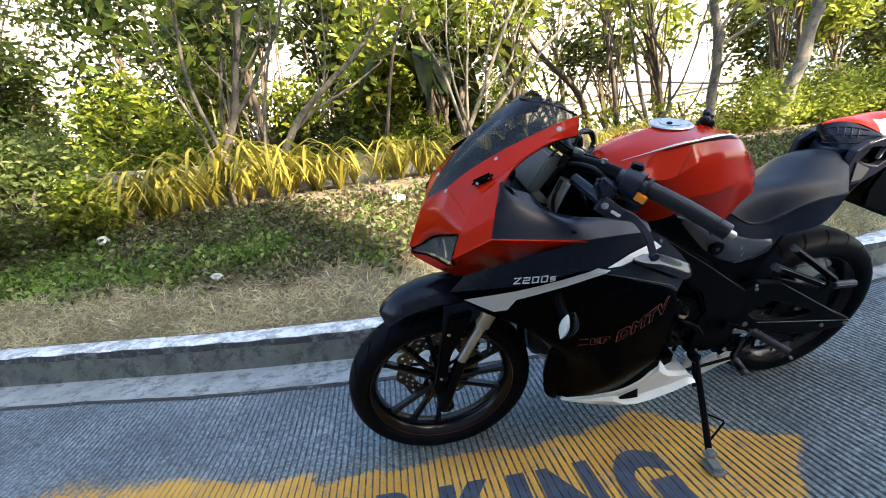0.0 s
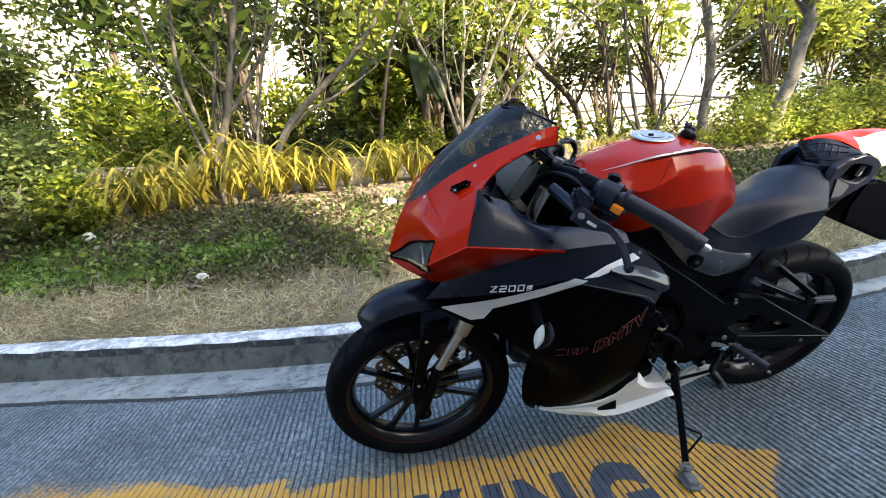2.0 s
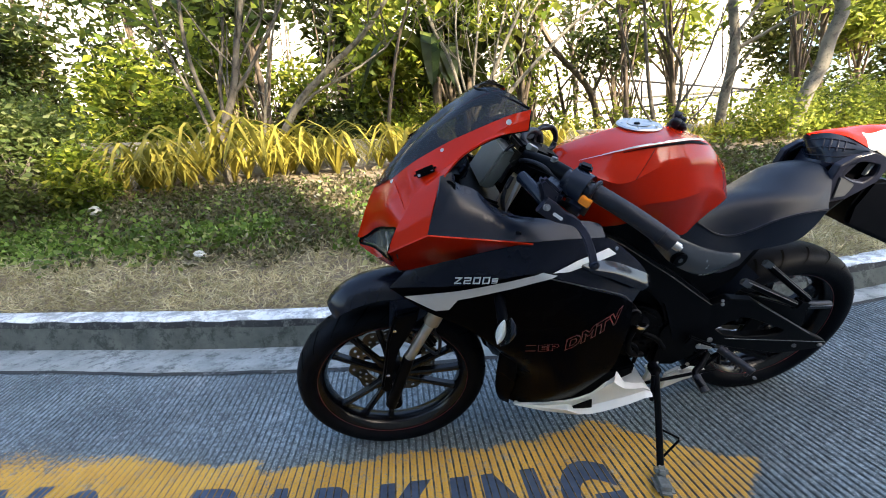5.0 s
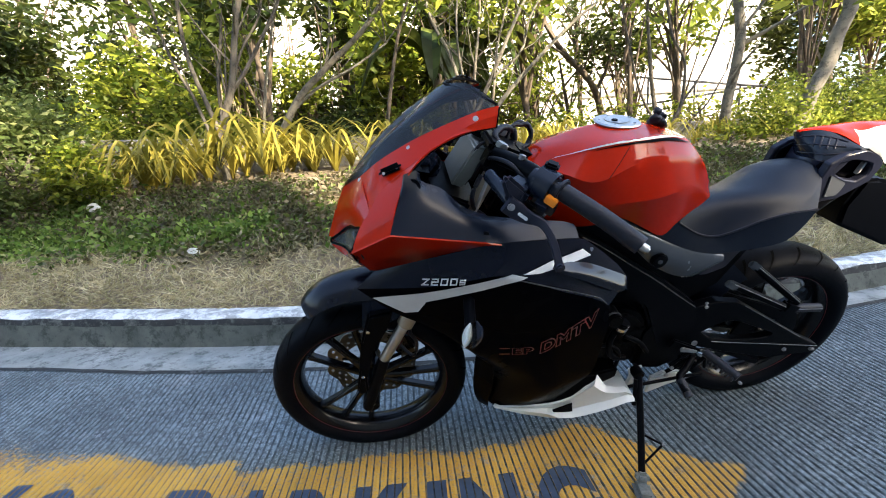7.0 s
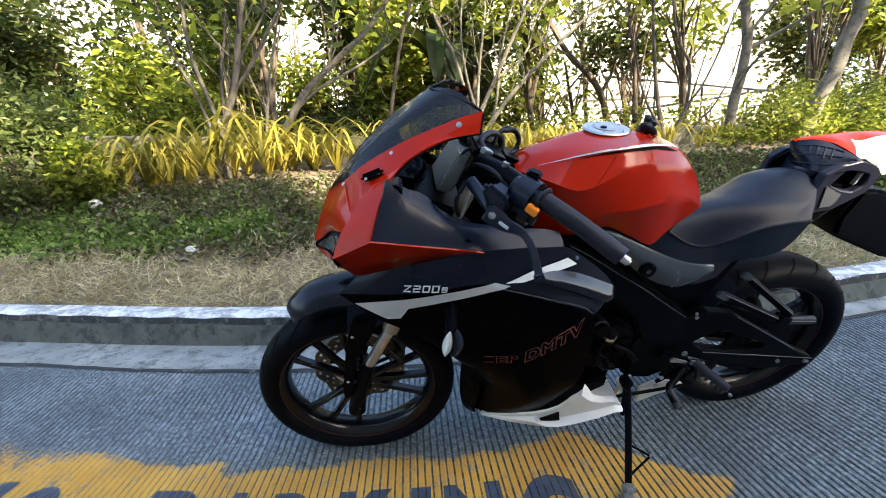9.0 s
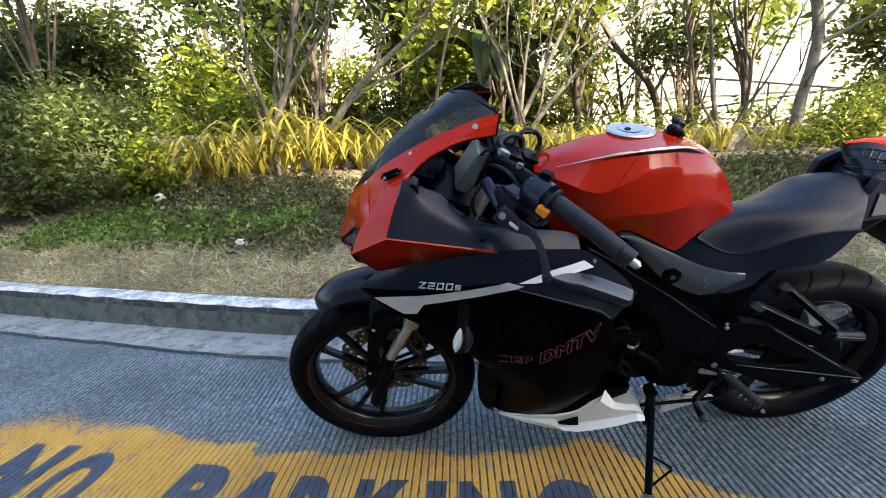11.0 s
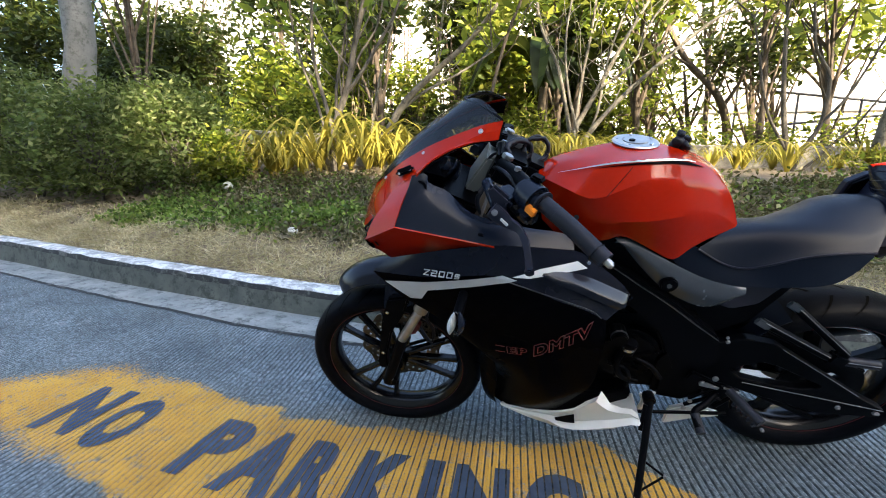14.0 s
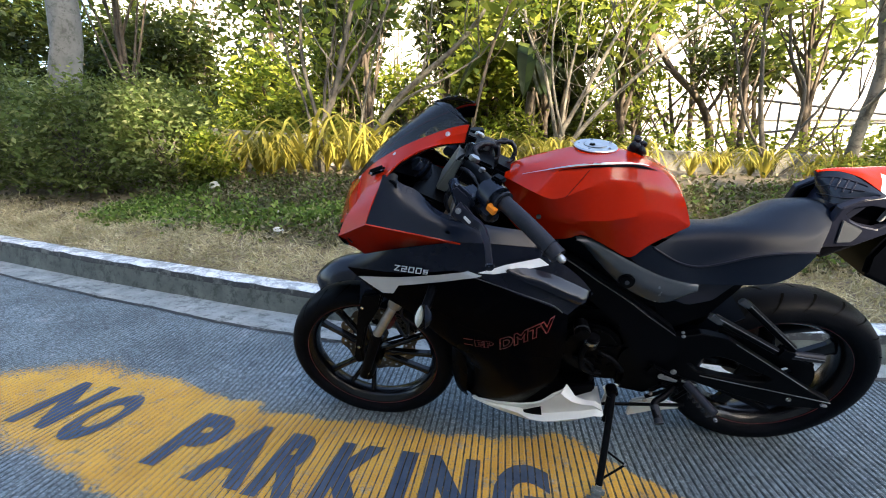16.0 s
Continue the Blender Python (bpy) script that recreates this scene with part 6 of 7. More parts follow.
    drum("lever_bolt", (0.355, 0.268 * s, 0.963), 0.0065, 0.014, M_EDGE, lever, "bright lever bolt", axis=(0, s, 0.4), segments=10)
    block("lever_mark", (0.374, 0.2790 * s, 0.948), (0.020, 0.003, 0.006), M_DECALSILVER, lever, "pale lever mark", (20 * s, 25, 40 * s), 0.001)
    drum("pinch_bolt", (0.398, 0.172 * s, 1.016), 0.007, 0.010, M_EDGE, bar, "dull clamp bolt", (0.3, 0, 0.95), 8, 0.001)
    block("adjuster", (0.392, 0.262 * s, 0.962), (0.020, 0.010, 0.010), M_MATTE, lever, "black lever adjuster", (0, 22, 40 * s), 0.002)
    # pale tube placed to fit a sliver of fork in the camera's view
    tube("brake_line", [(0.314, 0.118 * s, 0.872), (0.327, 0.124 * s, 0.914), (0.341, 0.130 * s, 0.957)], 0.004, M_BOLT, bike, "thin pale tube beside the fork", 8)
    tube("lever_link", [(0.335, 0.17 * s, 0.985), (0.352, 0.225 * s, 0.972), (0.362, 0.25 * s, 0.962)], 0.013, M_SATIN, bar, "black lever arm", 10)
clock = slab("instrument_unit", [(0.271, 0.921), (0.329, 1.003), (0.365, 0.987), (0.300, 0.909)], -0.056, 0.080, M_UNIT, bike, "grey backed instrument unit", 0.005)
slab("unit_face", [(0.352, 0.995), (0.368, 0.985), (0.305, 0.911), (0.296, 0.916)], -0.050, 0.074, M_MATTE, clock, "dark instrument face", 0.002)
block("cockpit_tray", (0.27, 0, 0.90), (0.12, 0.22, 0.03), M_MATTE, bike, "black tray inside the cowl", (0, 25, 0))
block("lamp_housing", (0.17, 0, 0.90), (0.14, 0.20, 0.14), M_BLACKGLOSS, bike, "black headlight back", (0, 15, 0), 0.03)
lamp_back = drum("lamp_back", (0.220, 0.0, 0.945), 0.040, 0.050, M_SATIN, bike, "round black headlight back", (-0.55, -0.2, 0.8), 28, 0.014)
lathe("rim_band", [(0.040, -0.004), (0.0425, -0.004), (0.0425, 0.004), (0.040, 0.004)], (0, 0, 0), M_BLACKGLOSS, lamp_back, "", 28).matrix_local = Matrix.Translation((0.220, 0.0, 0.945)) @ Vector((-0.55, -0.2, 0.8)).to_track_quat("Y", "Z").to_matrix().to_4x4()
triple = block("top_yoke", (0.385, 0, 1.000), (0.075, 0.19, 0.020), M_MATTE, bike, "black top fork yoke", (0, 25, 0), 0.006)
drum("stem_nut", (0.397, 0, 1.016), 0.016, 0.016, M_ALU, triple, "bare metal stem nut", (0.42, 0, 0.9), 6)
drum("ignition", (0.352, 0.02, 1.022), 0.018, 0.04, M_MATTE, triple, "", (0.42, 0, 0.9), 16)
lathe("key_ring", [(0.012, -0.002), (0.016, -0.002), (0.016, 0.002), (0.012, 0.002)], (0.362, -0.03, 1.018), M_CHROME, triple, "bright key ring", 24)
def loop(c, r, turns, lean, seed):
    """A coiled cable: a slack ring wound a few times round a centre."""
    out = []
    for k in range(int(12 * turns)):
        a = 2 * math.pi * k / 12 + seed
        out.append((c[0] + r * math.cos(a) * 1.05, c[1] + lean * math.sin(a + 1) + 0.006 * (k / 12), c[2] + r * 0.95 * math.sin(a) + 0.003 * math.sin(2.3 * k)))
    return out


for pts, r in ((loop((0.440, 0.000, 0.997), 0.030, 2.2, 0.014, 0.4), 0.0050), (loop((0.404, -0.012, 1.000), 0.024, 1.8, 0.010, 2.0), 0.0062),
               ([(0.40, -0.20, 0.985), (0.37, -0.16, 1.005), (0.34, -0.10, 0.99), (0.32, -0.06, 0.93)], 0.0045), ([(0.385, -0.06, 1.000), (0.372, -0.045, 1.020), (0.392, -0.02, 1.028), (0.418, 0.0, 1.018), (0.43, 0.01, 0.99)], 0.0075), ([(0.30, -0.03, 0.93), (0.315, -0.045, 0.96), (0.335, -0.05, 1.0), (0.36, -0.045, 1.012)], 0.0035),
               ([(0.43, -0.22, 0.965), (0.40, -0.16, 0.94), (0.40, -0.09, 0.91), (0.43, -0.05, 0.86)], 0.005), ([(0.33, -0.12, 0.965), (0.31, -0.13, 0.93), (0.315, -0.12, 0.89), (0.34, -0.10, 0.86)], 0.005)):
    tube("cable", pts, r, M_GRIP, bike, "black control cable", 8)
drum("brake_fluid_pot", (0.365, 0.135, 1.005), 0.022, 0.035, M_MATTE, bike, "small black fluid pot", "Z", 20)


def turn_far_bar(angle, drop):
    """Only the far bar is turned ahead and lowered, to fit the camera's view."""
    c, n = math.cos(radians(angle)), math.sin(radians(angle))
    for bar in [o for o in bike.children if o.name.startswith("handlebar") and o.data.vertices[0].co.y > 0]:
        for ob in [bar] + list(bar.children_recursive):
            for v in ob.data.vertices:
                x, y = v.co.x - 0.39, v.co.y
                v.co = (0.39 + x * c - y * n, x * n + y * c, v.co.z - drop)


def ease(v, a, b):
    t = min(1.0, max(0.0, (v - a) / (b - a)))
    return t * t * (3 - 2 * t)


def fit_rear_to_view():
    """Stretches the rear from the camera's place to fit its view; shifts the wheel."""
    # the camera's place in the motorcycle's axes
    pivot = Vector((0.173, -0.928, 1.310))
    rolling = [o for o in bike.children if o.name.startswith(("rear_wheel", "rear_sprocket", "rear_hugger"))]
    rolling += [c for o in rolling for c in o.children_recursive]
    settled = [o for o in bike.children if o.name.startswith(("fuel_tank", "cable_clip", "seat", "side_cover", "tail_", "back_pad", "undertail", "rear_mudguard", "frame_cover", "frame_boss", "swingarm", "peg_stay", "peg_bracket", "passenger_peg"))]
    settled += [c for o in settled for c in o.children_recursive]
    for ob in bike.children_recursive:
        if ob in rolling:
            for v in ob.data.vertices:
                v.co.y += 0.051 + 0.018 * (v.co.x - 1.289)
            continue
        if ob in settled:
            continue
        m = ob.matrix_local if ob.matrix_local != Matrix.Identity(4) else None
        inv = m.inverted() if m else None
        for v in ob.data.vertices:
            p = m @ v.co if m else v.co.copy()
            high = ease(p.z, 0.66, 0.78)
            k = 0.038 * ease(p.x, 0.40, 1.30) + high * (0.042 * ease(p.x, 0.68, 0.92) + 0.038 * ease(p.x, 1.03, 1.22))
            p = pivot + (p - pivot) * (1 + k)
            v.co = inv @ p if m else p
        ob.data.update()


turn_far_bar(20, 0.03)
fit_rear_to_view()

# ---- plants ----
def quad_mesh(name, verts, material, parent=None, label="", smooth=False):
    """One mesh out of an array of separate quads, shape (n, 4, 3)."""
    n = len(verts)
    me = bpy.data.meshes.new(name)
    me.vertices.add(n * 4)
    me.vertices.foreach_set("co", np.ascontiguousarray(verts, dtype=np.float32).reshape(-1))
    me.loops.add(n * 4)
    me.loops.foreach_set("vertex_index", np.arange(n * 4, dtype=np.int32))
    me.polygons.add(n)
    me.polygons.foreach_set("loop_start", np.arange(0, n * 4, 4, dtype=np.int32))
    me.polygons.foreach_set("loop_total", np.full(n, 4, dtype=np.int32))
    me.update(calc_edges=True)
    me.validate()
    me.materials.append(material)
    ob = new(name, me)
    ob.parent = parent
    return tagged(ob, label)


def unit(v):
    return v / np.maximum(np.linalg.norm(v, axis=-1, keepdims=True), 1e-9)


def leaves(rng, at, length, aspect=0.45, up=0.0, spread=0.35):
    """Folded leaf blades at the points given, turned at random; up lifts or droops them."""
    n = len(at)
    d = rng.normal(size=(n, 3))
    d[:, 2] = d[:, 2] * 0.6 + up
    d = unit(d)
    s = unit(np.cross(d, rng.normal(size=(n, 3))))
    nrm = np.cross(s, d)
    ln = (length * rng.uniform(1 - spread, 1 + spread, n))[:, None]
    mid = at + d * ln * 0.45 + nrm * ln * 0.07
    tip = at + d * ln - nrm * ln * 0.10
    w = s * ln * aspect * 0.5
    return np.stack([at, mid + w, tip, mid - w], 1)


def twig_points(rng, centre, radii, clusters, per, cluster_size, hollow=0.55):
    """Points for leaves, gathered in clusters inside an uneven ellipsoid."""
    c = unit(rng.normal(size=(clusters, 3))) * (rng.uniform(hollow, 1, clusters) ** 0.6)[:, None]
    c = c * np.array(radii) * rng.uniform(0.75, 1.15, (clusters, 1)) + np.array(centre)
    p = np.repeat(c, per, 0) + rng.normal(size=(clusters * per, 3)) * cluster_size
    return c, p


def limb_mesh(name, lines, material, parent, label="", sides=6):
    """Tapered limbs: a list of (points, start radius, end radius) as one grown wooden form."""
    verts, faces = [], []
    for pts, r0, r1 in lines:
        p = resample(pts, max(4, len(pts) * 3)) if len(pts) > 2 else resample(pts, 4)
        n = len(p)
        base = len(verts)
        for i in range(n):
            d = Vector(p[min(i + 1, n - 1)] - p[max(i - 1, 0)]).normalized()
            sd = d.cross(Vector((0.2, 1, 0.1))).normalized()
            up = sd.cross(d)
            r = r0 + (r1 - r0) * i / (n - 1)
            for k in range(sides):
                a = 2 * math.pi * k / sides
                rr = r * (1 + 0.12 * math.sin(3 * a + i * 1.3 + base))
                verts.append(Vector(p[i]) + (sd * math.cos(a) + up * math.sin(a)) * rr)
        for i in range(n - 1):
            for k in range(sides):
                a, b = base + i * sides + k, base + i * sides + (k + 1) % sides
                faces.append((a, b, b + sides, a + sides))
        faces.append(tuple(base + (n - 1) * sides + k for k in range(sides)))
    return mesh_object(name, verts, faces, material, parent, label, True)


def sprout(rng, pts, r, count, length, lift=0.7):
    """Side twigs that leave a stem."""
    p = resample(pts, 20)
    out = []
    for _ in range(count):
        i = rng.integers(6, 20)
        d = unit(np.array([rng.normal() * 0.8, rng.normal() * 0.6, lift + abs(rng.normal()) * 0.3]))
        ln = length * rng.uniform(0.5, 1.2)
        mid = p[i] + d * ln * 0.5 + rng.normal(size=3) * 0.04
        end = p[i] + d * ln + np.array([0, 0, 0.12 * ln])
        out.append(([tuple(p[i]), tuple(mid), tuple(end)], r * 0.55, r * 0.22))
    return out


def stem_tree(seed, label, stems, twigs, twig_len, leaf_n, leaf_len, bark, leafmat, top_z=1.9, group=""):
    """A slender tree of several bare stems with a thin crown."""
    rng = np.random.default_rng(seed)
    t = thing("tree", label, "tree", group)
    limb_mesh("trunk", [s for s in stems], bark, t, sides=8)
    tw = []
    for pts, r0, r1 in stems:
        tw += sprout(rng, pts, max(r1, 0.008), twigs, twig_len)
        end = np.array(pts[-1])
        for _ in range(3):
            d = unit(np.array([rng.normal() * 0.6, rng.normal() * 0.5, 0.9]))
            tw.append(([tuple(end), tuple(end + d * 0.5 + rng.normal(size=3) * 0.05), tuple(end + d * 1.0)], r1, r1 * 0.4))
    tagged(limb_mesh("twig_growth", tw, bark, t, sides=5), kind="stuff")
    ends = np.array([l[0][-1] for l in tw])
    ends = ends[ends[:, 2] > top_z]
    if leaf_n and len(ends):
        at = np.repeat(ends, leaf_n, 0) + rng.normal(size=(len(ends) * leaf_n, 3)) * np.array([0.12, 0.12, 0.10])
        quad_mesh("crown", leaves(rng, at, leaf_len, 0.38, 0.1), leafmat, t)
    return t


GREY = "slender pale grey tree with several bare stems"
stem_tree(1, GREY + " behind yellow plants", [
    ([(-1.59, 3.36, 0.66), (-1.59, 3.36, 0.9), (-1.57, 3.36, 1.26), (-1.41, 3.36, 1.65), (-1.29, 3.38, 2.16), (-1.17, 3.4, 2.65), (-1.1, 3.4, 3.0)], 0.042, 0.022),
    ([(-1.57, 3.36, 1.24), (-1.64, 3.35, 1.51), (-1.75, 3.34, 2.03), (-1.73, 3.33, 2.53), (-1.70, 3.33, 3.0)], 0.024, 0.012),
    ([(-1.42, 3.37, 1.63), (-1.25, 3.38, 1.83), (-1.07, 3.4, 2.10), (-0.86, 3.42, 2.44), (-0.70, 3.42, 2.9)], 0.022, 0.010),
    ([(-1.55, 3.38, 1.28), (-1.53, 3.42, 1.77), (-1.44, 3.46, 2.22), (-1.38, 3.5, 2.8)], 0.020, 0.010),
    ([(-1.58, 3.36, 1.0), (-1.69, 3.36, 1.34), (-1.78, 3.37, 1.65), (-1.90, 3.38, 1.94), (-2.0, 3.4, 2.4), (-2.02, 3.4, 2.9)], 0.018, 0.009),
    ([(-1.43, 3.38, 1.60), (-1.28, 3.42, 2.01), (-1.06, 3.46, 2.35), (-0.97, 3.5, 2.9)], 0.016, 0.008)], 6, 0.7, 6, 0.17, M_BARKMID, M_LEAF, 2.2)
stem_tree(2, GREY + " leaning over the wall", [
    ([(-1.40, 4.08, 0.80), (-1.35, 4.08, 1.05), (-1.20, 4.08, 1.25), (-0.92, 4.1, 1.67), (-0.54, 4.1, 2.0), (-0.09, 4.1, 2.38), (0.40, 4.1, 3.0)], 0.052, 0.018),
    ([(-1.05, 4.1, 1.5), (-0.72, 4.12, 1.75), (-0.30, 4.15, 1.95), (0.1, 4.2, 2.2)], 0.022, 0.010),
    ([(-1.42, 4.1, 0.80), (-1.40, 4.1, 1.15), (-1.29, 4.1, 1.78), (-1.13, 4.1, 2.37), (-0.96, 4.1, 3.0)], 0.020, 0.010),
    ([(-0.6, 4.1, 1.95), (-0.5, 4.1, 2.4), (-0.45, 4.1, 3.0)], 0.014, 0.008)], 5, 0.8, 4, 0.17, M_BARK, M_LEAF, 2.2)
stem_tree(3, "thin brown tree with a single stem", [
    ([(-0.10, 4.0, 0.75), (-0.08, 4.0, 0.95), (0.03, 4.0, 1.29), (0.16, 4.0, 1.91), (0.32, 4.0, 2.44), (0.55, 4.0, 2.95)], 0.026, 0.014)], 6, 0.6, 14, 0.20, M_BARKDARK, M_LEAF, 2.0)
stem_tree(4, GREY + " in a dense fan", [
    ([(1.14, 4.8, 0.7), (1.14, 4.8, 1.24), (1.38, 4.8, 1.73), (1.68, 4.8, 2.34), (2.05, 4.8, 3.0)], 0.040, 0.016),
    ([(1.12, 4.82, 0.8), (1.12, 4.8, 1.24), (0.93, 4.8, 2.09), (0.70, 4.8, 2.58), (0.58, 4.8, 3.1)], 0.032, 0.014),
    ([(1.20, 4.8, 0.8), (1.27, 4.8, 1.16), (1.73, 4.8, 1.73), (2.23, 4.8, 2.19), (2.59, 4.8, 2.5), (3.2, 4.8, 2.9)], 0.036, 0.014),
    ([(1.16, 4.85, 1.0), (1.18, 4.85, 1.35), (1.24, 4.85, 2.02), (1.32, 4.85, 2.55), (1.36, 4.85, 3.1)], 0.026, 0.012),
    ([(1.20, 4.7, 1.3), (1.05, 4.65, 1.8), (0.98, 4.6, 2.4), (1.05, 4.6, 3.0)], 0.020, 0.010),
    ([(1.45, 4.8, 1.85), (1.85, 4.8, 2.15), (2.0, 4.8, 2.6), (2.4, 4.8, 3.1)], 0.018, 0.010),
    ([(1.25, 4.85, 1.1), (1.45, 4.9, 1.5), (1.55, 4.9, 2.2), (1.75, 4.9, 2.9)], 0.020, 0.010)], 8, 0.75, 4, 0.16, M_BARK, M_LEAF, 2.3)
stem_tree(5, "thin dark tree forking low beside the wall", [
    ([(3.19, 3.70, 0.50), (3.18, 3.70, 0.82), (3.10, 3.70, 1.12), (3.04, 3.70, 1.41), (3.01, 3.70, 1.64), (2.97, 3.70, 2.02), (2.93, 3.70, 2.6)], 0.034, 0.012),
    ([(3.18, 3.70, 0.79), (3.29, 3.70, 1.08), (3.39, 3.70, 1.30), (3.40, 3.70, 1.73), (3.25, 3.72, 2.01), (3.18, 3.74, 2.5)], 0.022, 0.012),
    ([(3.10, 3.70, 1.06), (2.95, 3.70, 1.30), (2.85, 3.70, 1.53), (2.78, 3.70, 1.82), (2.66, 3.70, 2.3)], 0.016, 0.008),
    ([(3.38, 3.70, 1.28), (3.55, 3.70, 1.49), (3.68, 3.70, 1.74), (3.78, 3.70, 1.98), (3.95, 3.70, 2.4)], 0.014, 0.008),
    ([(3.17, 3.70, 0.73), (3.37, 3.68, 0.93), (3.52, 3.66, 1.12), (3.66, 3.64, 1.26), (3.85, 3.62, 1.6)], 0.015, 0.007)], 5, 0.55, 6, 0.15, M_BARKMID, M_LEAF, 2.0)
stem_tree(6, "pale smooth tree trunk leaning to one side", [
    ([(3.86, 3.9, 0.45), (3.94, 3.9, 0.62), (4.05, 3.9, 0.95), (4.10, 3.9, 1.30), (4.17, 3.9, 1.65), (4.21, 3.9, 1.95), (4.17, 3.9, 2.25), (4.10, 3.9, 2.75)], 0.062, 0.050),
    ([(4.20, 3.9, 2.05), (4.5, 3.9, 2.4), (4.8, 3.9, 2.8)], 0.022, 0.014)], 4, 0.8, 10, 0.18, M_BARK, M_LEAF, 2.1)
stem_tree(7, "pale smooth tree trunk curving upwards", [
    ([(4.58, 3.6, 0.35), (4.66, 3.6, 0.72), (4.83, 3.6, 1.16), (5.03, 3.6, 1.57), (5.13, 3.6, 1.89), (5.24, 3.6, 2.20), (5.12, 3.6, 2.51), (5.05, 3.6, 2.95)], 0.086, 0.060)], 3, 0.8, 12, 0.18, M_BARK, M_LEAF, 1.9)
stem_tree(8, "crooked dark tree leaning towards the wall", [
    ([(4.00, 7.0, 0.7), (3.97, 7.0, 1.45), (3.79, 7.0, 1.99), (3.23, 7.0, 2.59), (2.9, 7.0, 3.1)], 0.075, 0.045),
    ([(3.85, 7.0, 1.8), (4.1, 7.0, 2.3), (4.2, 7.0, 3.0)], 0.035, 0.020)], 6, 0.7, 10, 0.16, M_BARKDARK, M_LEAFSHADE, 1.5)
palm = thing("palm_tree", "thick pale ringed palm trunk behind a shrub", "palm")
limb_mesh("trunk", [([(-5.28, 3.6, 0.6), (-5.10, 3.6, 1.3), (-4.96, 3.6, 2.03), (-4.86, 3.6, 2.8), (-4.80, 3.6, 4.6)], 0.165, 0.145)], M_PALM, palm, sides=24)
for k in range(9):
    z = 1.3 + 0.22 * k
    lathe("ring", [(0.156, -0.006), (0.1595, 0.0), (0.156, 0.006)], (0, 0, 0), M_PALM, palm).matrix_local = Matrix.Translation((-5.10 + 0.185 * (z - 1.3), 3.6, z)) @ Matrix.Rotation(radians(90), 4, "X") @ Matrix.Diagonal((1.0 - 0.02 * k / 2, 1, 1.0 - 0.02 * k / 2, 1))
rng = np.random.default_rng(20)
fr = []
for k in range(12):
    a = 2 * math.pi * k / 12
    spine = resample([(-4.8, 3.6, 4.6), (-4.8 + 1.0 * math.cos(a), 3.6 + 1.0 * math.sin(a), 5.1), (-4.8 + 2.1 * math.cos(a), 3.6 + 2.1 * math.sin(a), 4.3)], 40)
    fr.append(leaves(rng, np.repeat(spine, 2, 0), 0.4, 0.09, -0.5))
quad_mesh("crown", np.concatenate(fr), M_LEAFSHADE, palm)


def crown_tree(seed, name, label, base, top, radii, clusters, per, leaf_len, leafmat, trunk_r=0.05, bark=None, cl=0.16, aspect=0.45, category="tree", limbs=9):
    """A tree or bush: trunk, limbs that reach into the crown, leaves in clusters."""
    rng = np.random.default_rng(seed)
    t = thing(name, label, category)
    c, p = twig_points(rng, top, radii, clusters, per, cl)
    floor_z = base[2] + 0.05
    p[:, 2] = np.maximum(p[:, 2], floor_z + rng.uniform(0, 0.2, len(p)))
    lines = [([base, (base[0] * 0.6 + top[0] * 0.4 + rng.normal() * 0.05, base[1] * 0.6 + top[1] * 0.4, base[2] * 0.5 + top[2] * 0.5), (top[0], top[1], top[2] + radii[2] * 0.4)], trunk_r, trunk_r * 0.35)]
    for i in rng.choice(len(c), min(limbs, len(c)), replace=False):
        s = rng.uniform(0.2, 0.8)
        st = np.array(base) * (1 - s) + np.array(top) * s
        lines.append(([tuple(st), tuple((st + c[i]) / 2 + np.array([0, 0, 0.1 * radii[2]])), tuple(c[i])], trunk_r * 0.45, trunk_r * 0.12))
    limb_mesh("trunk", lines, bark or M_BARKDARK, t, sides=6)
    quad_mesh("crown", leaves(rng, p, leaf_len, aspect, -0.1), leafmat, t)
    return t


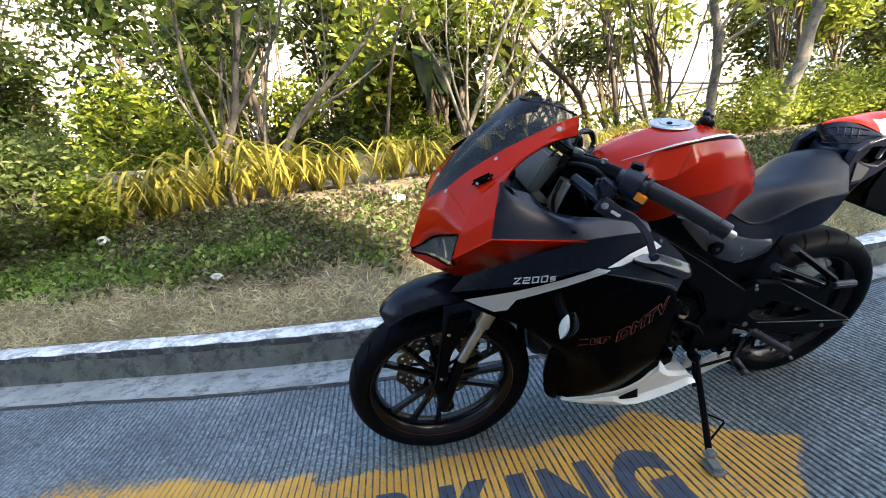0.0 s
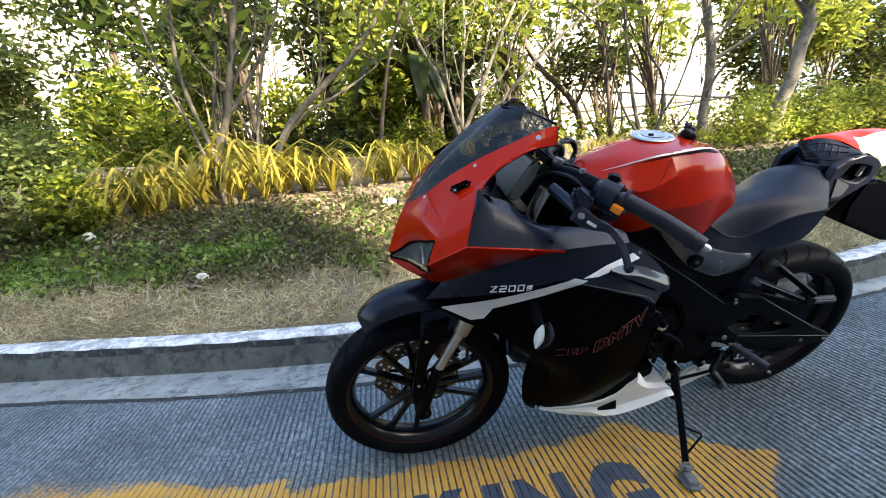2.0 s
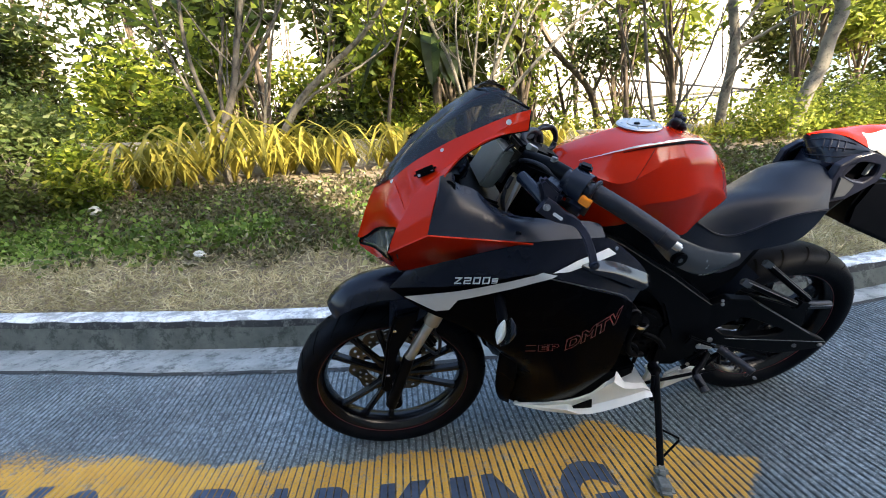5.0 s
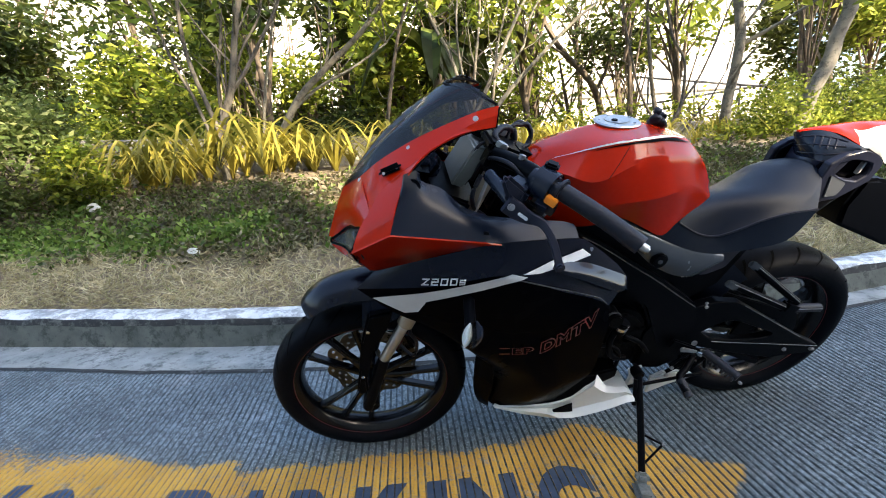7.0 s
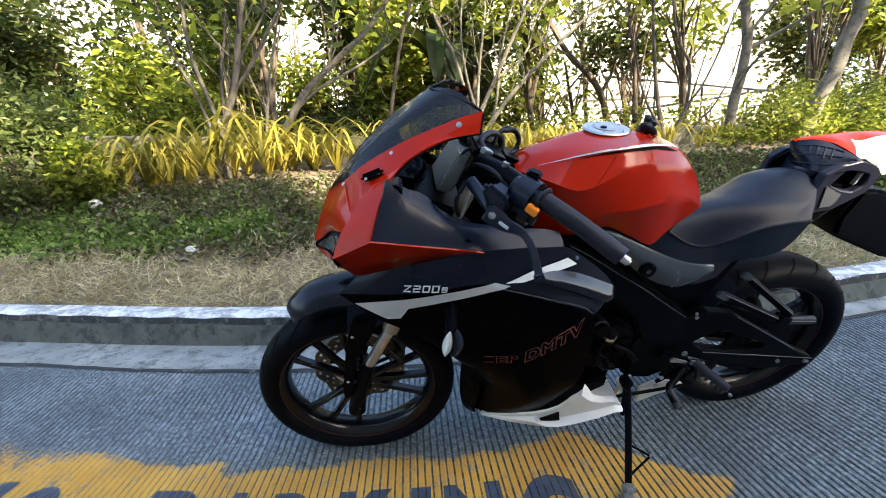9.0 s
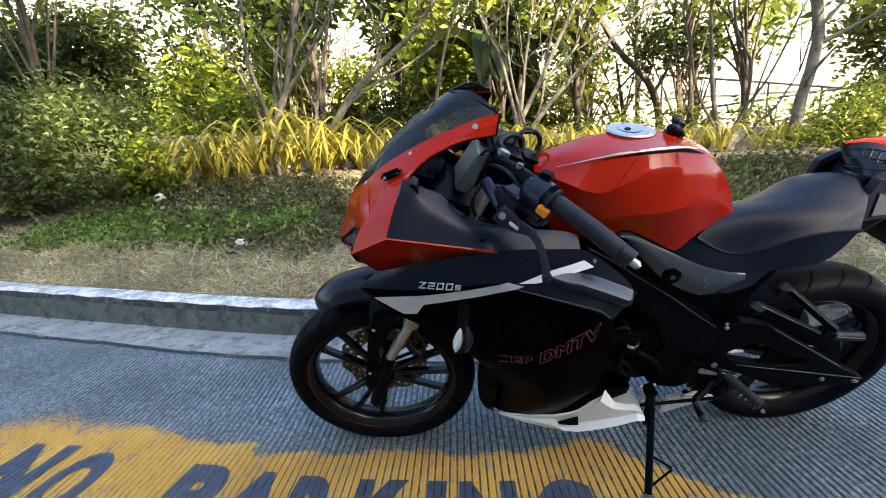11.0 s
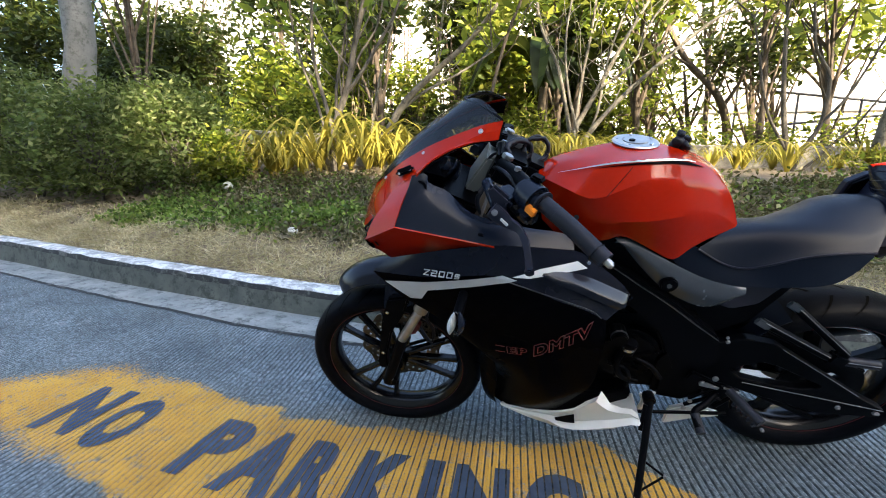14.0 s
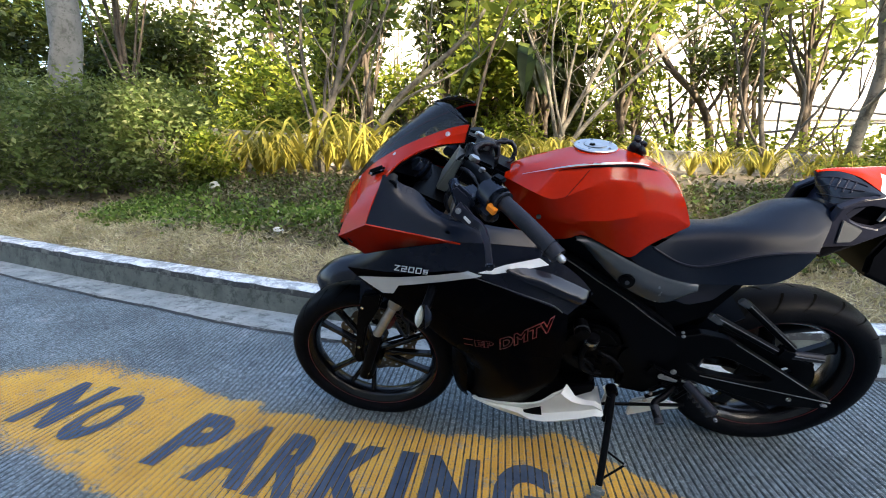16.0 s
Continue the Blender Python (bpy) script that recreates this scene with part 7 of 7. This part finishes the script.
LIT, DARK = "leafy green tree behind the low wall", "dense tree behind the low wall, shade put into its leaf colour"
BACK = [
    # x, y, top z, radii, clusters, leaf, dark
    (-8.6, 6.8, 2.6, (1.5, 1.2, 1.9), 520, 0.12, True), (-6.7, 6.2, 1.9, (0.75, 0.8, 1.05), 300, 0.11, True), (-5.2, 6.3, 1.5, (0.65, 0.6, 0.65), 240, 0.11, True), (-10.6, 6.5, 3.2, (1.6, 1.3, 2.4), 420, 0.13, True), (-7.2, 8.6, 4.6, (1.7, 0.9, 1.0), 120, 0.12, True),
    (-4.1, 7.0, 3.3, (0.75, 0.6, 1.5), 165, 0.12, True), (-3.75, 6.0, 1.9, (0.65, 0.5, 0.95), 170, 0.11, False), (-2.85, 5.6, 1.6, (0.5, 0.4, 0.55), 110, 0.10, False), (-4.9, 6.4, 1.5, (0.6, 0.5, 0.45), 110, 0.11, False),
    (-6.7, 7.3, 3.15, (1.1, 0.6, 0.65), 230, 0.12, True), (-2.9, 7.8, 3.5, (0.65, 0.7, 1.9), 240, 0.14, True), (-0.9, 8.2, 3.9, (0.6, 0.7, 1.2), 140, 0.14, True), (-1.5, 7.6, 1.7, (0.45, 0.5, 0.5), 100, 0.13, True), (-3.9, 8.6, 5.0, (1.2, 0.9, 1.0), 50, 0.13, False),
    (0.05, 5.9, 2.25, (0.42, 0.4, 0.75), 130, 0.13, False), (-0.45, 6.6, 1.5, (0.45, 0.4, 0.5), 110, 0.12, True), (-0.1, 7.4, 3.9, (0.6, 0.7, 1.2), 150, 0.15, False), (1.1, 6.8, 2.3, (0.6, 0.5, 1.3), 280, 0.14, True), (0.1, 8.0, 2.4, (0.45, 0.5, 0.9), 140, 0.14, True),
    (1.5, 8.2, 4.2, (0.7, 0.9, 1.1), 90, 0.13, True), (2.9, 8.0, 4.2, (1.0, 0.8, 0.8), 60, 0.13, False), (3.0, 8.6, 2.9, (0.7, 0.6, 0.35), 50, 0.12, True), (4.2, 8.8, 4.2, (0.8, 0.8, 0.9), 45, 0.13, True),
    (6.6, 9.0, 4.6, (0.9, 0.9, 0.7), 30, 0.13, True), (9.6, 8.6, 3.6, (1.2, 1.0, 1.9), 420, 0.13, True), (11.6, 8.0, 3.3, (1.4, 1.1, 2.2), 380, 0.13, True),
    (7.6, 6.2, 3.6, (1.0, 0.7, 0.7), 80, 0.15, False), (-5.9, 5.4, 4.1, (0.9, 0.6, 0.6), 60, 0.14, False), (-1.9, 5.6, 3.3, (0.7, 0.5, 0.5), 50, 0.15, True), (2.0, 5.7, 3.2, (0.8, 0.5, 0.5), 50, 0.15, False),
    (-12.5, 7.5, 3.0, (2.0, 1.4, 2.4), 380, 0.14, True), (14.0, 8.5, 3.0, (1.8, 1.4, 2.4), 380, 0.14, True), (4.6, 5.8, 3.2, (0.8, 0.5, 0.5), 36, 0.15, False), (3.4, 7.6, 2.3, (0.9, 0.5, 0.6), 26, 0.12, False), (5.1, 8.2, 2.9, (0.8, 0.6, 0.5), 24, 0.12, True), (2.2, 7.2, 1.8, (0.5, 0.4, 0.6), 80, 0.12, False), (5.3, 6.9, 2.8, (0.9, 0.5, 0.45), 42, 0.11, False), (4.3, 7.2, 2.7, (0.7, 0.5, 0.4), 60, 0.12, True), (9.3, 7.0, 2.9, (0.6, 0.5, 0.5), 110, 0.13, False)]
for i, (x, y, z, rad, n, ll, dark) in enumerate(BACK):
    crown_tree(100 + i, "tree", DARK if dark else LIT, (x + 0.2, y, 0.75), (x, y, z), rad, int(n * 0.8), 12 if not dark else 16, ll * 1.35, M_LEAFSHADE if dark else M_LEAF, 0.06, cl=0.13 if not dark else 0.15, aspect=0.40)
BACK2 = [
    (-5.0, 10.5, 1.5, (1.3, 0.8, 0.6), 200, 0.16, True), (-2.9, 10.0, 1.5, (0.8, 0.8, 0.7), 160, 0.16, True), (-1.0, 10.2, 1.4, (0.8, 0.8, 0.4), 90, 0.16, True), (0.9, 9.8, 2.0, (0.5, 0.7, 0.9), 110, 0.16, True),
    (-2.6, 6.6, 2.7, (0.5, 0.5, 0.7), 90, 0.12, False), (-1.35, 6.4, 2.2, (0.45, 0.4, 0.4), 60, 0.12, False), (2.5, 6.6, 1.9, (0.6, 0.4, 0.35), 22, 0.10, False), (4.2, 6.9, 1.4, (0.7, 0.5, 0.3), 24, 0.10, False), (5.9, 7.0, 1.4, (0.8, 0.5, 0.3), 22, 0.10, False),
    (3.6, 5.6, 3.2, (0.6, 0.4, 0.3), 28, 0.13, False), (6.4, 5.4, 3.2, (0.6, 0.4, 0.35), 24, 0.13, False), (0.9, 5.9, 3.4, (0.6, 0.5, 0.4), 50, 0.15, False), (-4.7, 7.4, 2.3, (0.5, 0.4, 0.4), 70, 0.12, False)]
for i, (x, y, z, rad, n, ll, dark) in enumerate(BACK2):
    crown_tree(140 + i, "tree", DARK if dark else LIT, (x + 0.2, y, 0.75), (x, y, z), rad, n, 15, ll, M_LEAFSHADE if dark else M_LEAF, 0.05, cl=0.11)
# a dense row further back, shade in its leaf colour, with gaps to the white wall behind it
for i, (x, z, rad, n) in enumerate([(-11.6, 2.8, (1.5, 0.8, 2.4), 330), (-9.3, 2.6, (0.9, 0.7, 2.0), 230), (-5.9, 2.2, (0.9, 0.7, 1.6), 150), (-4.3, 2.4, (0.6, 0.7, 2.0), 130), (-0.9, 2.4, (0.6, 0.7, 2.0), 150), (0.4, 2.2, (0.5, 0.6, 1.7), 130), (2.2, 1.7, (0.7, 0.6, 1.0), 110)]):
    crown_tree(160 + i, "tree", DARK, (x + 0.2, 11.8, 0.7), (x, 11.8, z), rad, n, 18, 0.22, M_LEAFSHADE, 0.08, cl=0.17, aspect=0.42)
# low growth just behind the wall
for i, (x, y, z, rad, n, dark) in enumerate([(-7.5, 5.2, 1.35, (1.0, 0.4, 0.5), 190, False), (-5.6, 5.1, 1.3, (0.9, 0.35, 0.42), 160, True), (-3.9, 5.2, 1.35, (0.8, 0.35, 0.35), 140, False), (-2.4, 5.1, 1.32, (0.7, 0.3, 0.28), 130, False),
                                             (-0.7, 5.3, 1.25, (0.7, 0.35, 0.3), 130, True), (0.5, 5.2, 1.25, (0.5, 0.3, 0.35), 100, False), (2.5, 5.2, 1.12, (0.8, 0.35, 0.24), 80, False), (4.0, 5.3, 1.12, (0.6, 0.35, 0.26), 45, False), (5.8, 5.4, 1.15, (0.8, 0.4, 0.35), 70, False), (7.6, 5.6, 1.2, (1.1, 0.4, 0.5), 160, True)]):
    crown_tree(200 + i, "bush", "leafy low bush growing behind the wall", (x, y, 0.75), (x, y, z), rad, n, 12, 0.085, M_LEAFSHADE if dark else M_LEAF, 0.02, cl=0.10, category="bush", limbs=14)
# shrubs in front of the wall
for i, (x, y, z, rad, n) in enumerate([(-3.35, 3.15, 1.12, (0.62, 0.45, 0.55), 240), (-4.25, 3.0, 1.15, (0.70, 0.50, 0.62), 270), (-5.3, 3.2, 1.25, (0.80, 0.55, 0.72), 280), (-6.5, 3.5, 1.35, (0.9, 0.6, 0.8), 330), (-3.9, 3.55, 1.45, (0.6, 0.4, 0.45), 220)]):
    crown_tree(300 + i, "shrub", "dull green twiggy shrub on the bank", (x, y, float(bank_z(x, y)) - 0.03), (x, y, z), rad, int(n * 1.05), 19, 0.066, M_SHRUB, 0.016, M_BARKMID, cl=0.095, category="shrub", limbs=40)
crown_tree(310, "shrub", "fresh green low shrub beside yellow plants", (-2.72, 3.1, 0.66), (-2.75, 3.1, 0.93), (0.26, 0.25, 0.30), 90, 14, 0.070, M_LEAF, 0.010, M_BARK, cl=0.05, category="shrub", limbs=20)
for i, (x, y, z, rad, n) in enumerate([(3.9, 3.6, 0.80, (0.30, 0.25, 0.25), 26), (4.6, 3.6, 0.95, (0.40, 0.30, 0.42), 80), (5.1, 4.15, 1.05, (0.55, 0.4, 0.5), 190), (5.9, 4.1, 1.0, (0.65, 0.42, 0.52), 250), (6.9, 4.2, 1.0, (0.7, 0.42, 0.5), 300)]):
    crown_tree(320 + i, "bush", "sunlit small leaved green bush", (x, y, float(bank_z(x, y)) - 0.03), (x, y, z), rad, n, 14, 0.065, M_LEAF, 0.02, M_BARK, cl=0.07, category="bush", limbs=30)

# big leaved plant behind the fan of stems
banana = thing("banana_plant", "tall dark green banana plant with broad leaves", "plant")
limb_mesh("trunk", [([(0.75, 5.5, 0.7), (0.78, 5.5, 1.4), (0.80, 5.5, 2.1)], 0.10, 0.06), ([(1.25, 5.7, 0.7), (1.28, 5.7, 1.5), (1.35, 5.7, 2.2)], 0.09, 0.05)], M_BARKDARK, banana, sides=10)
rng = np.random.default_rng(41)
for k in range(13):
    o = np.array((0.8, 5.5, 1.9) if k % 2 else (1.33, 5.7, 2.0))
    a = rng.uniform(0, 2 * math.pi)
    out = np.array([math.cos(a), math.sin(a) * 0.6, 0])
    ln = rng.uniform(0.8, 1.2)
    spine = resample([o, o + out * ln * 0.35 + np.array([0, 0, 0.55 * ln]), o + out * ln * 0.8 + np.array([0, 0, 0.45 * ln]), o + out * ln * 1.15 + np.array([0, 0, -0.15 * ln])], 14)
    side = np.array([-out[1], out[0], 0]) / max(np.linalg.norm(out), 1e-6)
    q = []
    for i in range(13):
        w0, w1 = (0.15 * math.sin(math.pi * min(1, 0.06 + t / 13.5)) ** 0.6 for t in (i, i + 1))
        for sgn in (-1, 1):
            dip = np.array([0, 0, 0.05])
            q.append([spine[i], spine[i + 1], spine[i + 1] + sgn * side * w1 + dip, spine[i] + sgn * side * w0 + dip])
    quad_mesh("leaf", np.array(q), M_LEAFSHADE, banana)


# clumps of upright canes and dry hanging fronds among the trees
for i, (x, y, top, n, w, mat, label) in enumerate([(0.15, 6.0, 2.3, 16, 0.16, M_CANE, "clump of pale tan upright canes"), (0.75, 6.2, 2.1, 14, 0.2, M_CANE, "clump of pale tan upright canes"), (-2.35, 6.3, 2.6, 12, 0.25, M_CANE, "clump of pale tan upright canes"),
                                                    (-1.75, 7.2, 3.6, 12, 0.35, M_BARKDARK, "clump of dark upright stems"), (-0.9, 7.4, 3.4, 10, 0.3, M_BARKDARK, "clump of dark upright stems"), (-2.9, 7.6, 3.4, 9, 0.3, M_BARKDARK, "clump of dark upright stems")]):
    crng = np.random.default_rng(600 + i)
    canes = []
    for k in range(n):
        bx, by, lean = x + crng.normal() * w * 0.6, y + crng.normal() * 0.15, crng.normal() * 0.12
        h = top * crng.uniform(0.6, 1.1)
        canes.append(([(bx, by, 0.72), (bx + lean * 0.4, by, 0.72 + (h - 0.72) * 0.5), (bx + lean, by, h)], crng.uniform(0.014, 0.03), 0.010))
    clump = thing("cane_clump", label, "canes")
    tagged(limb_mesh("cane_growth", canes, mat, clump), kind="stuff")
    tops = np.repeat(np.array([c[0][-1] for c in canes]), 9, 0) + crng.normal(size=(n * 9, 3)) * np.array([0.12, 0.12, 0.18])
    quad_mesh("foliage", leaves(crng, tops, 0.22, 0.14, -0.3), M_LEAF if mat is M_CANE else M_LEAFSHADE, clump)

# yellow strap-leaved plants along the wall
def strap_plant(seed):
    rng = np.random.default_rng(seed)
    t = thing("strap_leaf_plant", "yellow green strap leaved plant in a row", "plant", "yellow plants along the wall")
    for k in range(rng.integers(20, 27)):
        a = rng.uniform(0, 2 * math.pi)
        out = np.array([math.cos(a), math.sin(a), 0])
        side = np.array([-out[1], out[0], 0])
        ln, lean, w = rng.uniform(0.36, 0.64), rng.uniform(0.40, 1.15), rng.uniform(0.013, 0.024)
        pts = resample([(0, 0, 0), out * ln * lean * 0.3 + np.array([0, 0, ln * 0.55]), out * ln * lean * 0.8 + np.array([0, 0, ln * 0.82]), out * ln * lean * 1.35 + np.array([0, 0, ln * (0.85 - 0.55 * lean)])], 8)
        verts, faces = [], []
        for i, p in enumerate(pts):
            ww = w * (0.55 + 0.45 * math.sin(math.pi * min(1, (i + 1.5) / 6))) * (1 if i < 7 else 0.12)
            verts += [p - side * ww, p - np.array([0, 0, 0.004]), p + side * ww]
        for i in range(7):
            faces += [(3 * i, 3 * i + 1, 3 * i + 4, 3 * i + 3), (3 * i + 1, 3 * i + 2, 3 * i + 5, 3 * i + 4)]
        mesh_object("leaf", verts, faces, M_STRAP, t, smooth=True)
    return t


rng = np.random.default_rng(7)
spots = []
for x in np.arange(-2.62, 4.4, 0.17):
    for y in (3.45, 3.85):
        if rng.uniform() < (0.80 if x < 0.5 else 0.52 if x < 2.6 else 0.4):
            spots.append((x + rng.normal() * 0.05, y + rng.normal() * 0.05))
kinds = [strap_plant(500 + k) for k in range(6)]
for i, (x, y) in enumerate(spots):
    m = Matrix.Translation((x, y, float(bank_z(x, y)) - 0.02)) @ Matrix.Rotation(rng.uniform(0, 6.28), 4, "Z")
    m = m @ Matrix.Scale(rng.uniform(0.66, 1.26) * (1.0 if x < -0.8 else 0.8 if x < 2.0 else 0.55), 4)
    if i < 6:
        kinds[i].matrix_world = m
    else:
        copy_thing(kinds[i % 6], m)

# dry grass, creepers, litter and stones on the bank
rng = np.random.default_rng(9)


def bank_scatter(count, x0, x1, d0, d1, power=1.0):
    x = rng.uniform(x0, x1, count)
    d = d0 + (d1 - d0) * rng.uniform(0, 1, count) ** power
    y = joint(x) + kerb_in(x) + KERB_W + d
    return np.stack([x, y, bank_z(x, y)], 1), d


def patch(p, s, seed):
    return np.array([noise.noise(Vector((v[0] * s, v[1] * s, seed))) for v in p])


p, d = bank_scatter(78000, -6.0, 4.6, -0.015, 0.80, 1.1)
keep = rng.uniform(size=len(p)) < np.clip(1.5 - d / 0.62 + 0.4 * patch(p, 2.5, 3.0), 0.03, 1)
p = p[keep] + np.array([0, 0, 0.004])
q = leaves(rng, p, 0.062, 0.065, 0.28, 0.6)
tagged(quad_mesh("dry_grass", q, M_GRASS), "short dry straw coloured grass behind the kerb", "grass", kind="stuff")
p, d = bank_scatter(44000, -3.9, 5.2, 0.34, 1.82)
front = np.clip((d - 0.38 - 0.15 * patch(p, 3.0, 8.0)) / 0.2, 0, 1) * np.clip((p[:, 0] + 3.6 + 0.5 * patch(p, 2.0, 1.0)) / 0.5 - (d - 0.9) * 0.9, 0, 1)
p = p[rng.uniform(size=len(p)) < front]
gr = patch(p, 1.6, 11.0) + 0.35 * patch(p, 5.0, 4.0) - 0.22 - 0.20 * (p[:, 0] + 1.2) - 0.30 * (p[:, 1] - joint(p[:, 0]) - 1.25)
green = gr > 0.0
h = np.abs(rng.normal(size=len(p)))[:, None] * np.array([0, 0, 0.045])
tagged(quad_mesh("ground_creeper", leaves(rng, (p + h)[green], 0.046, 0.62, 0.35), M_IVY), "green leafy ground creeper on the bank", "creeper", kind="stuff")
tagged(quad_mesh("dry_creeper", leaves(rng, (p + h)[~green], 0.045, 0.5, 0.3), M_IVYDRY), "brown half dry ground creeper on the bank", "creeper", kind="stuff")
sub = rng.uniform(size=len(p)) < 0.22
tagged(quad_mesh("creeper_shoots", leaves(rng, (p + h * 1.2)[sub & ~green], 0.045, 0.55, 0.5), M_IVY), "small green shoots among dry creepers", "creeper", kind="stuff")
p, d = bank_scatter(3500, -7, 5, 0.5, 2.4)
tagged(quad_mesh("leaf_litter", leaves(rng, p + np.array([0, 0, 0.012]), 0.055, 0.5, 0.05), M_IVYDRY), "dry fallen leaves on the soil", "litter", kind="stuff")
for i, (x, y, r) in enumerate([(-1.27, 1.78, 0.045), (-2.62, 2.95, 0.075), (0.03, 2.55, 0.075), (-1.9, 2.3, 0.022), (-0.6, 2.5, 0.02), (-2.1, 2.7, 0.02), (0.4, 2.1, 0.02), (-1.5, 2.2, 0.018), (-0.2, 1.9, 0.016)]):
    bm = bmesh.new()
    bmesh.ops.create_icosphere(bm, subdivisions=2, radius=r)
    for v in bm.verts:
        v.co *= 0.8 + 0.45 * noise.noise(v.co * (1.1 / r) + Vector((i * 7.0, 0, 0)))
        v.co.z *= 0.75
    st = part("stone", bm, M_STONE, None)
    st.location = (x, y, float(bank_z(x, y)) + r * 0.35 + 0.03)
    tagged(st, "pale rough stone lying among creepers", "stone")

# far rail and parked car past the bank
rail = thing("guard_rail", "thin grey metal rail across the far road", "rail")
for z0, z1 in ((2.90, 2.12), (1.80, 2.36)):
    tube("bar", [(6.2, 12, z0), (12.5, 12, z1)], 0.035, M_DUCT, rail, segments=8)
for k in range(5):
    x = 6.3 + 1.5 * k
    tube("post", [(x, 12.02, -0.6), (x, 12.02, 2.90 - 0.124 * (x - 6.2))], 0.03, M_DUCT, rail, segments=8)
M_CARRED = surface("dark red car paint", (0.16, 0.012, 0.012), 0.3, 0.1, 0.1, 3.0, 300.0, 0.0, 0.8)
car = thing("car", "dark red parked car seen past a bush", "car")
body = sheet("body", loft_points([[(12.0, 8.3, 0.4), (12.1, 8.3, 1.0), (12.5, 8.35, 1.35), (13.3, 8.4, 1.45)], [(12.0, 9.9, 0.4), (12.1, 9.9, 1.0), (12.5, 9.85, 1.35), (13.3, 9.8, 1.45)]], 10, 4), M_CARRED, car, "", 0.02)
sheet("side", loft_points([[(12.0, 8.28, 0.4), (13.5, 8.25, 0.38), (16.0, 8.3, 0.4)], [(12.1, 8.28, 1.05), (13.5, 8.25, 1.42), (16.0, 8.3, 1.45)]], 10, 4), M_CARRED, car, "", 0.02)
sheet("roof", loft_points([[(14.2, 8.45, 2.0), (15.8, 8.45, 2.0)], [(14.2, 9.75, 2.0), (15.8, 9.75, 2.0)]], 4, 4), M_CARRED, car, "", 0.02)
sheet("windscreen", loft_points([[(13.3, 8.4, 1.45), (14.2, 8.45, 2.0)], [(13.3, 9.8, 1.45), (14.2, 9.75, 2.0)]], 4, 4), M_SCREEN, car, "dark tinted glass", 0.01)
sheet("side_window", loft_points([[(13.4, 8.32, 1.45), (16.0, 8.32, 1.46)], [(14.2, 8.42, 1.98), (15.8, 8.42, 1.98)]], 6, 3), M_SCREEN, car, "dark tinted glass", 0.01)
for x in (12.8, 15.2):
    w = lathe("wheel", [(0.2, -0.09), (0.33, -0.09), (0.35, 0.0), (0.33, 0.09), (0.2, 0.09)], (x, 8.35, 0.1), M_RUBBER, car, "black tyre", 32)
    drum("hubcap", (x, 8.27, 0.1), 0.2, 0.04, M_ALU, w, "grey wheel cover")

# unseen trees added behind the viewer, whose crowns dapple the sunlight
for i, (x, z, rad, n) in enumerate([(4.6, 9.4, (1.6, 0.8, 1.0), 70), (7.6, 9.6, (1.8, 0.8, 1.2), 90), (11.0, 9.3, (1.7, 0.8, 1.0), 80), (14.0, 9.8, (1.8, 0.8, 1.2), 80)]):
    crown_tree(400 + i, "tree", "unseen thin crowned tree behind the viewer, added to dapple the sunlight", (x, -6.6, 0.0), (x, -6.6, z), rad, n, 14, 0.24, M_LEAFSHADE, 0.10, cl=0.22)
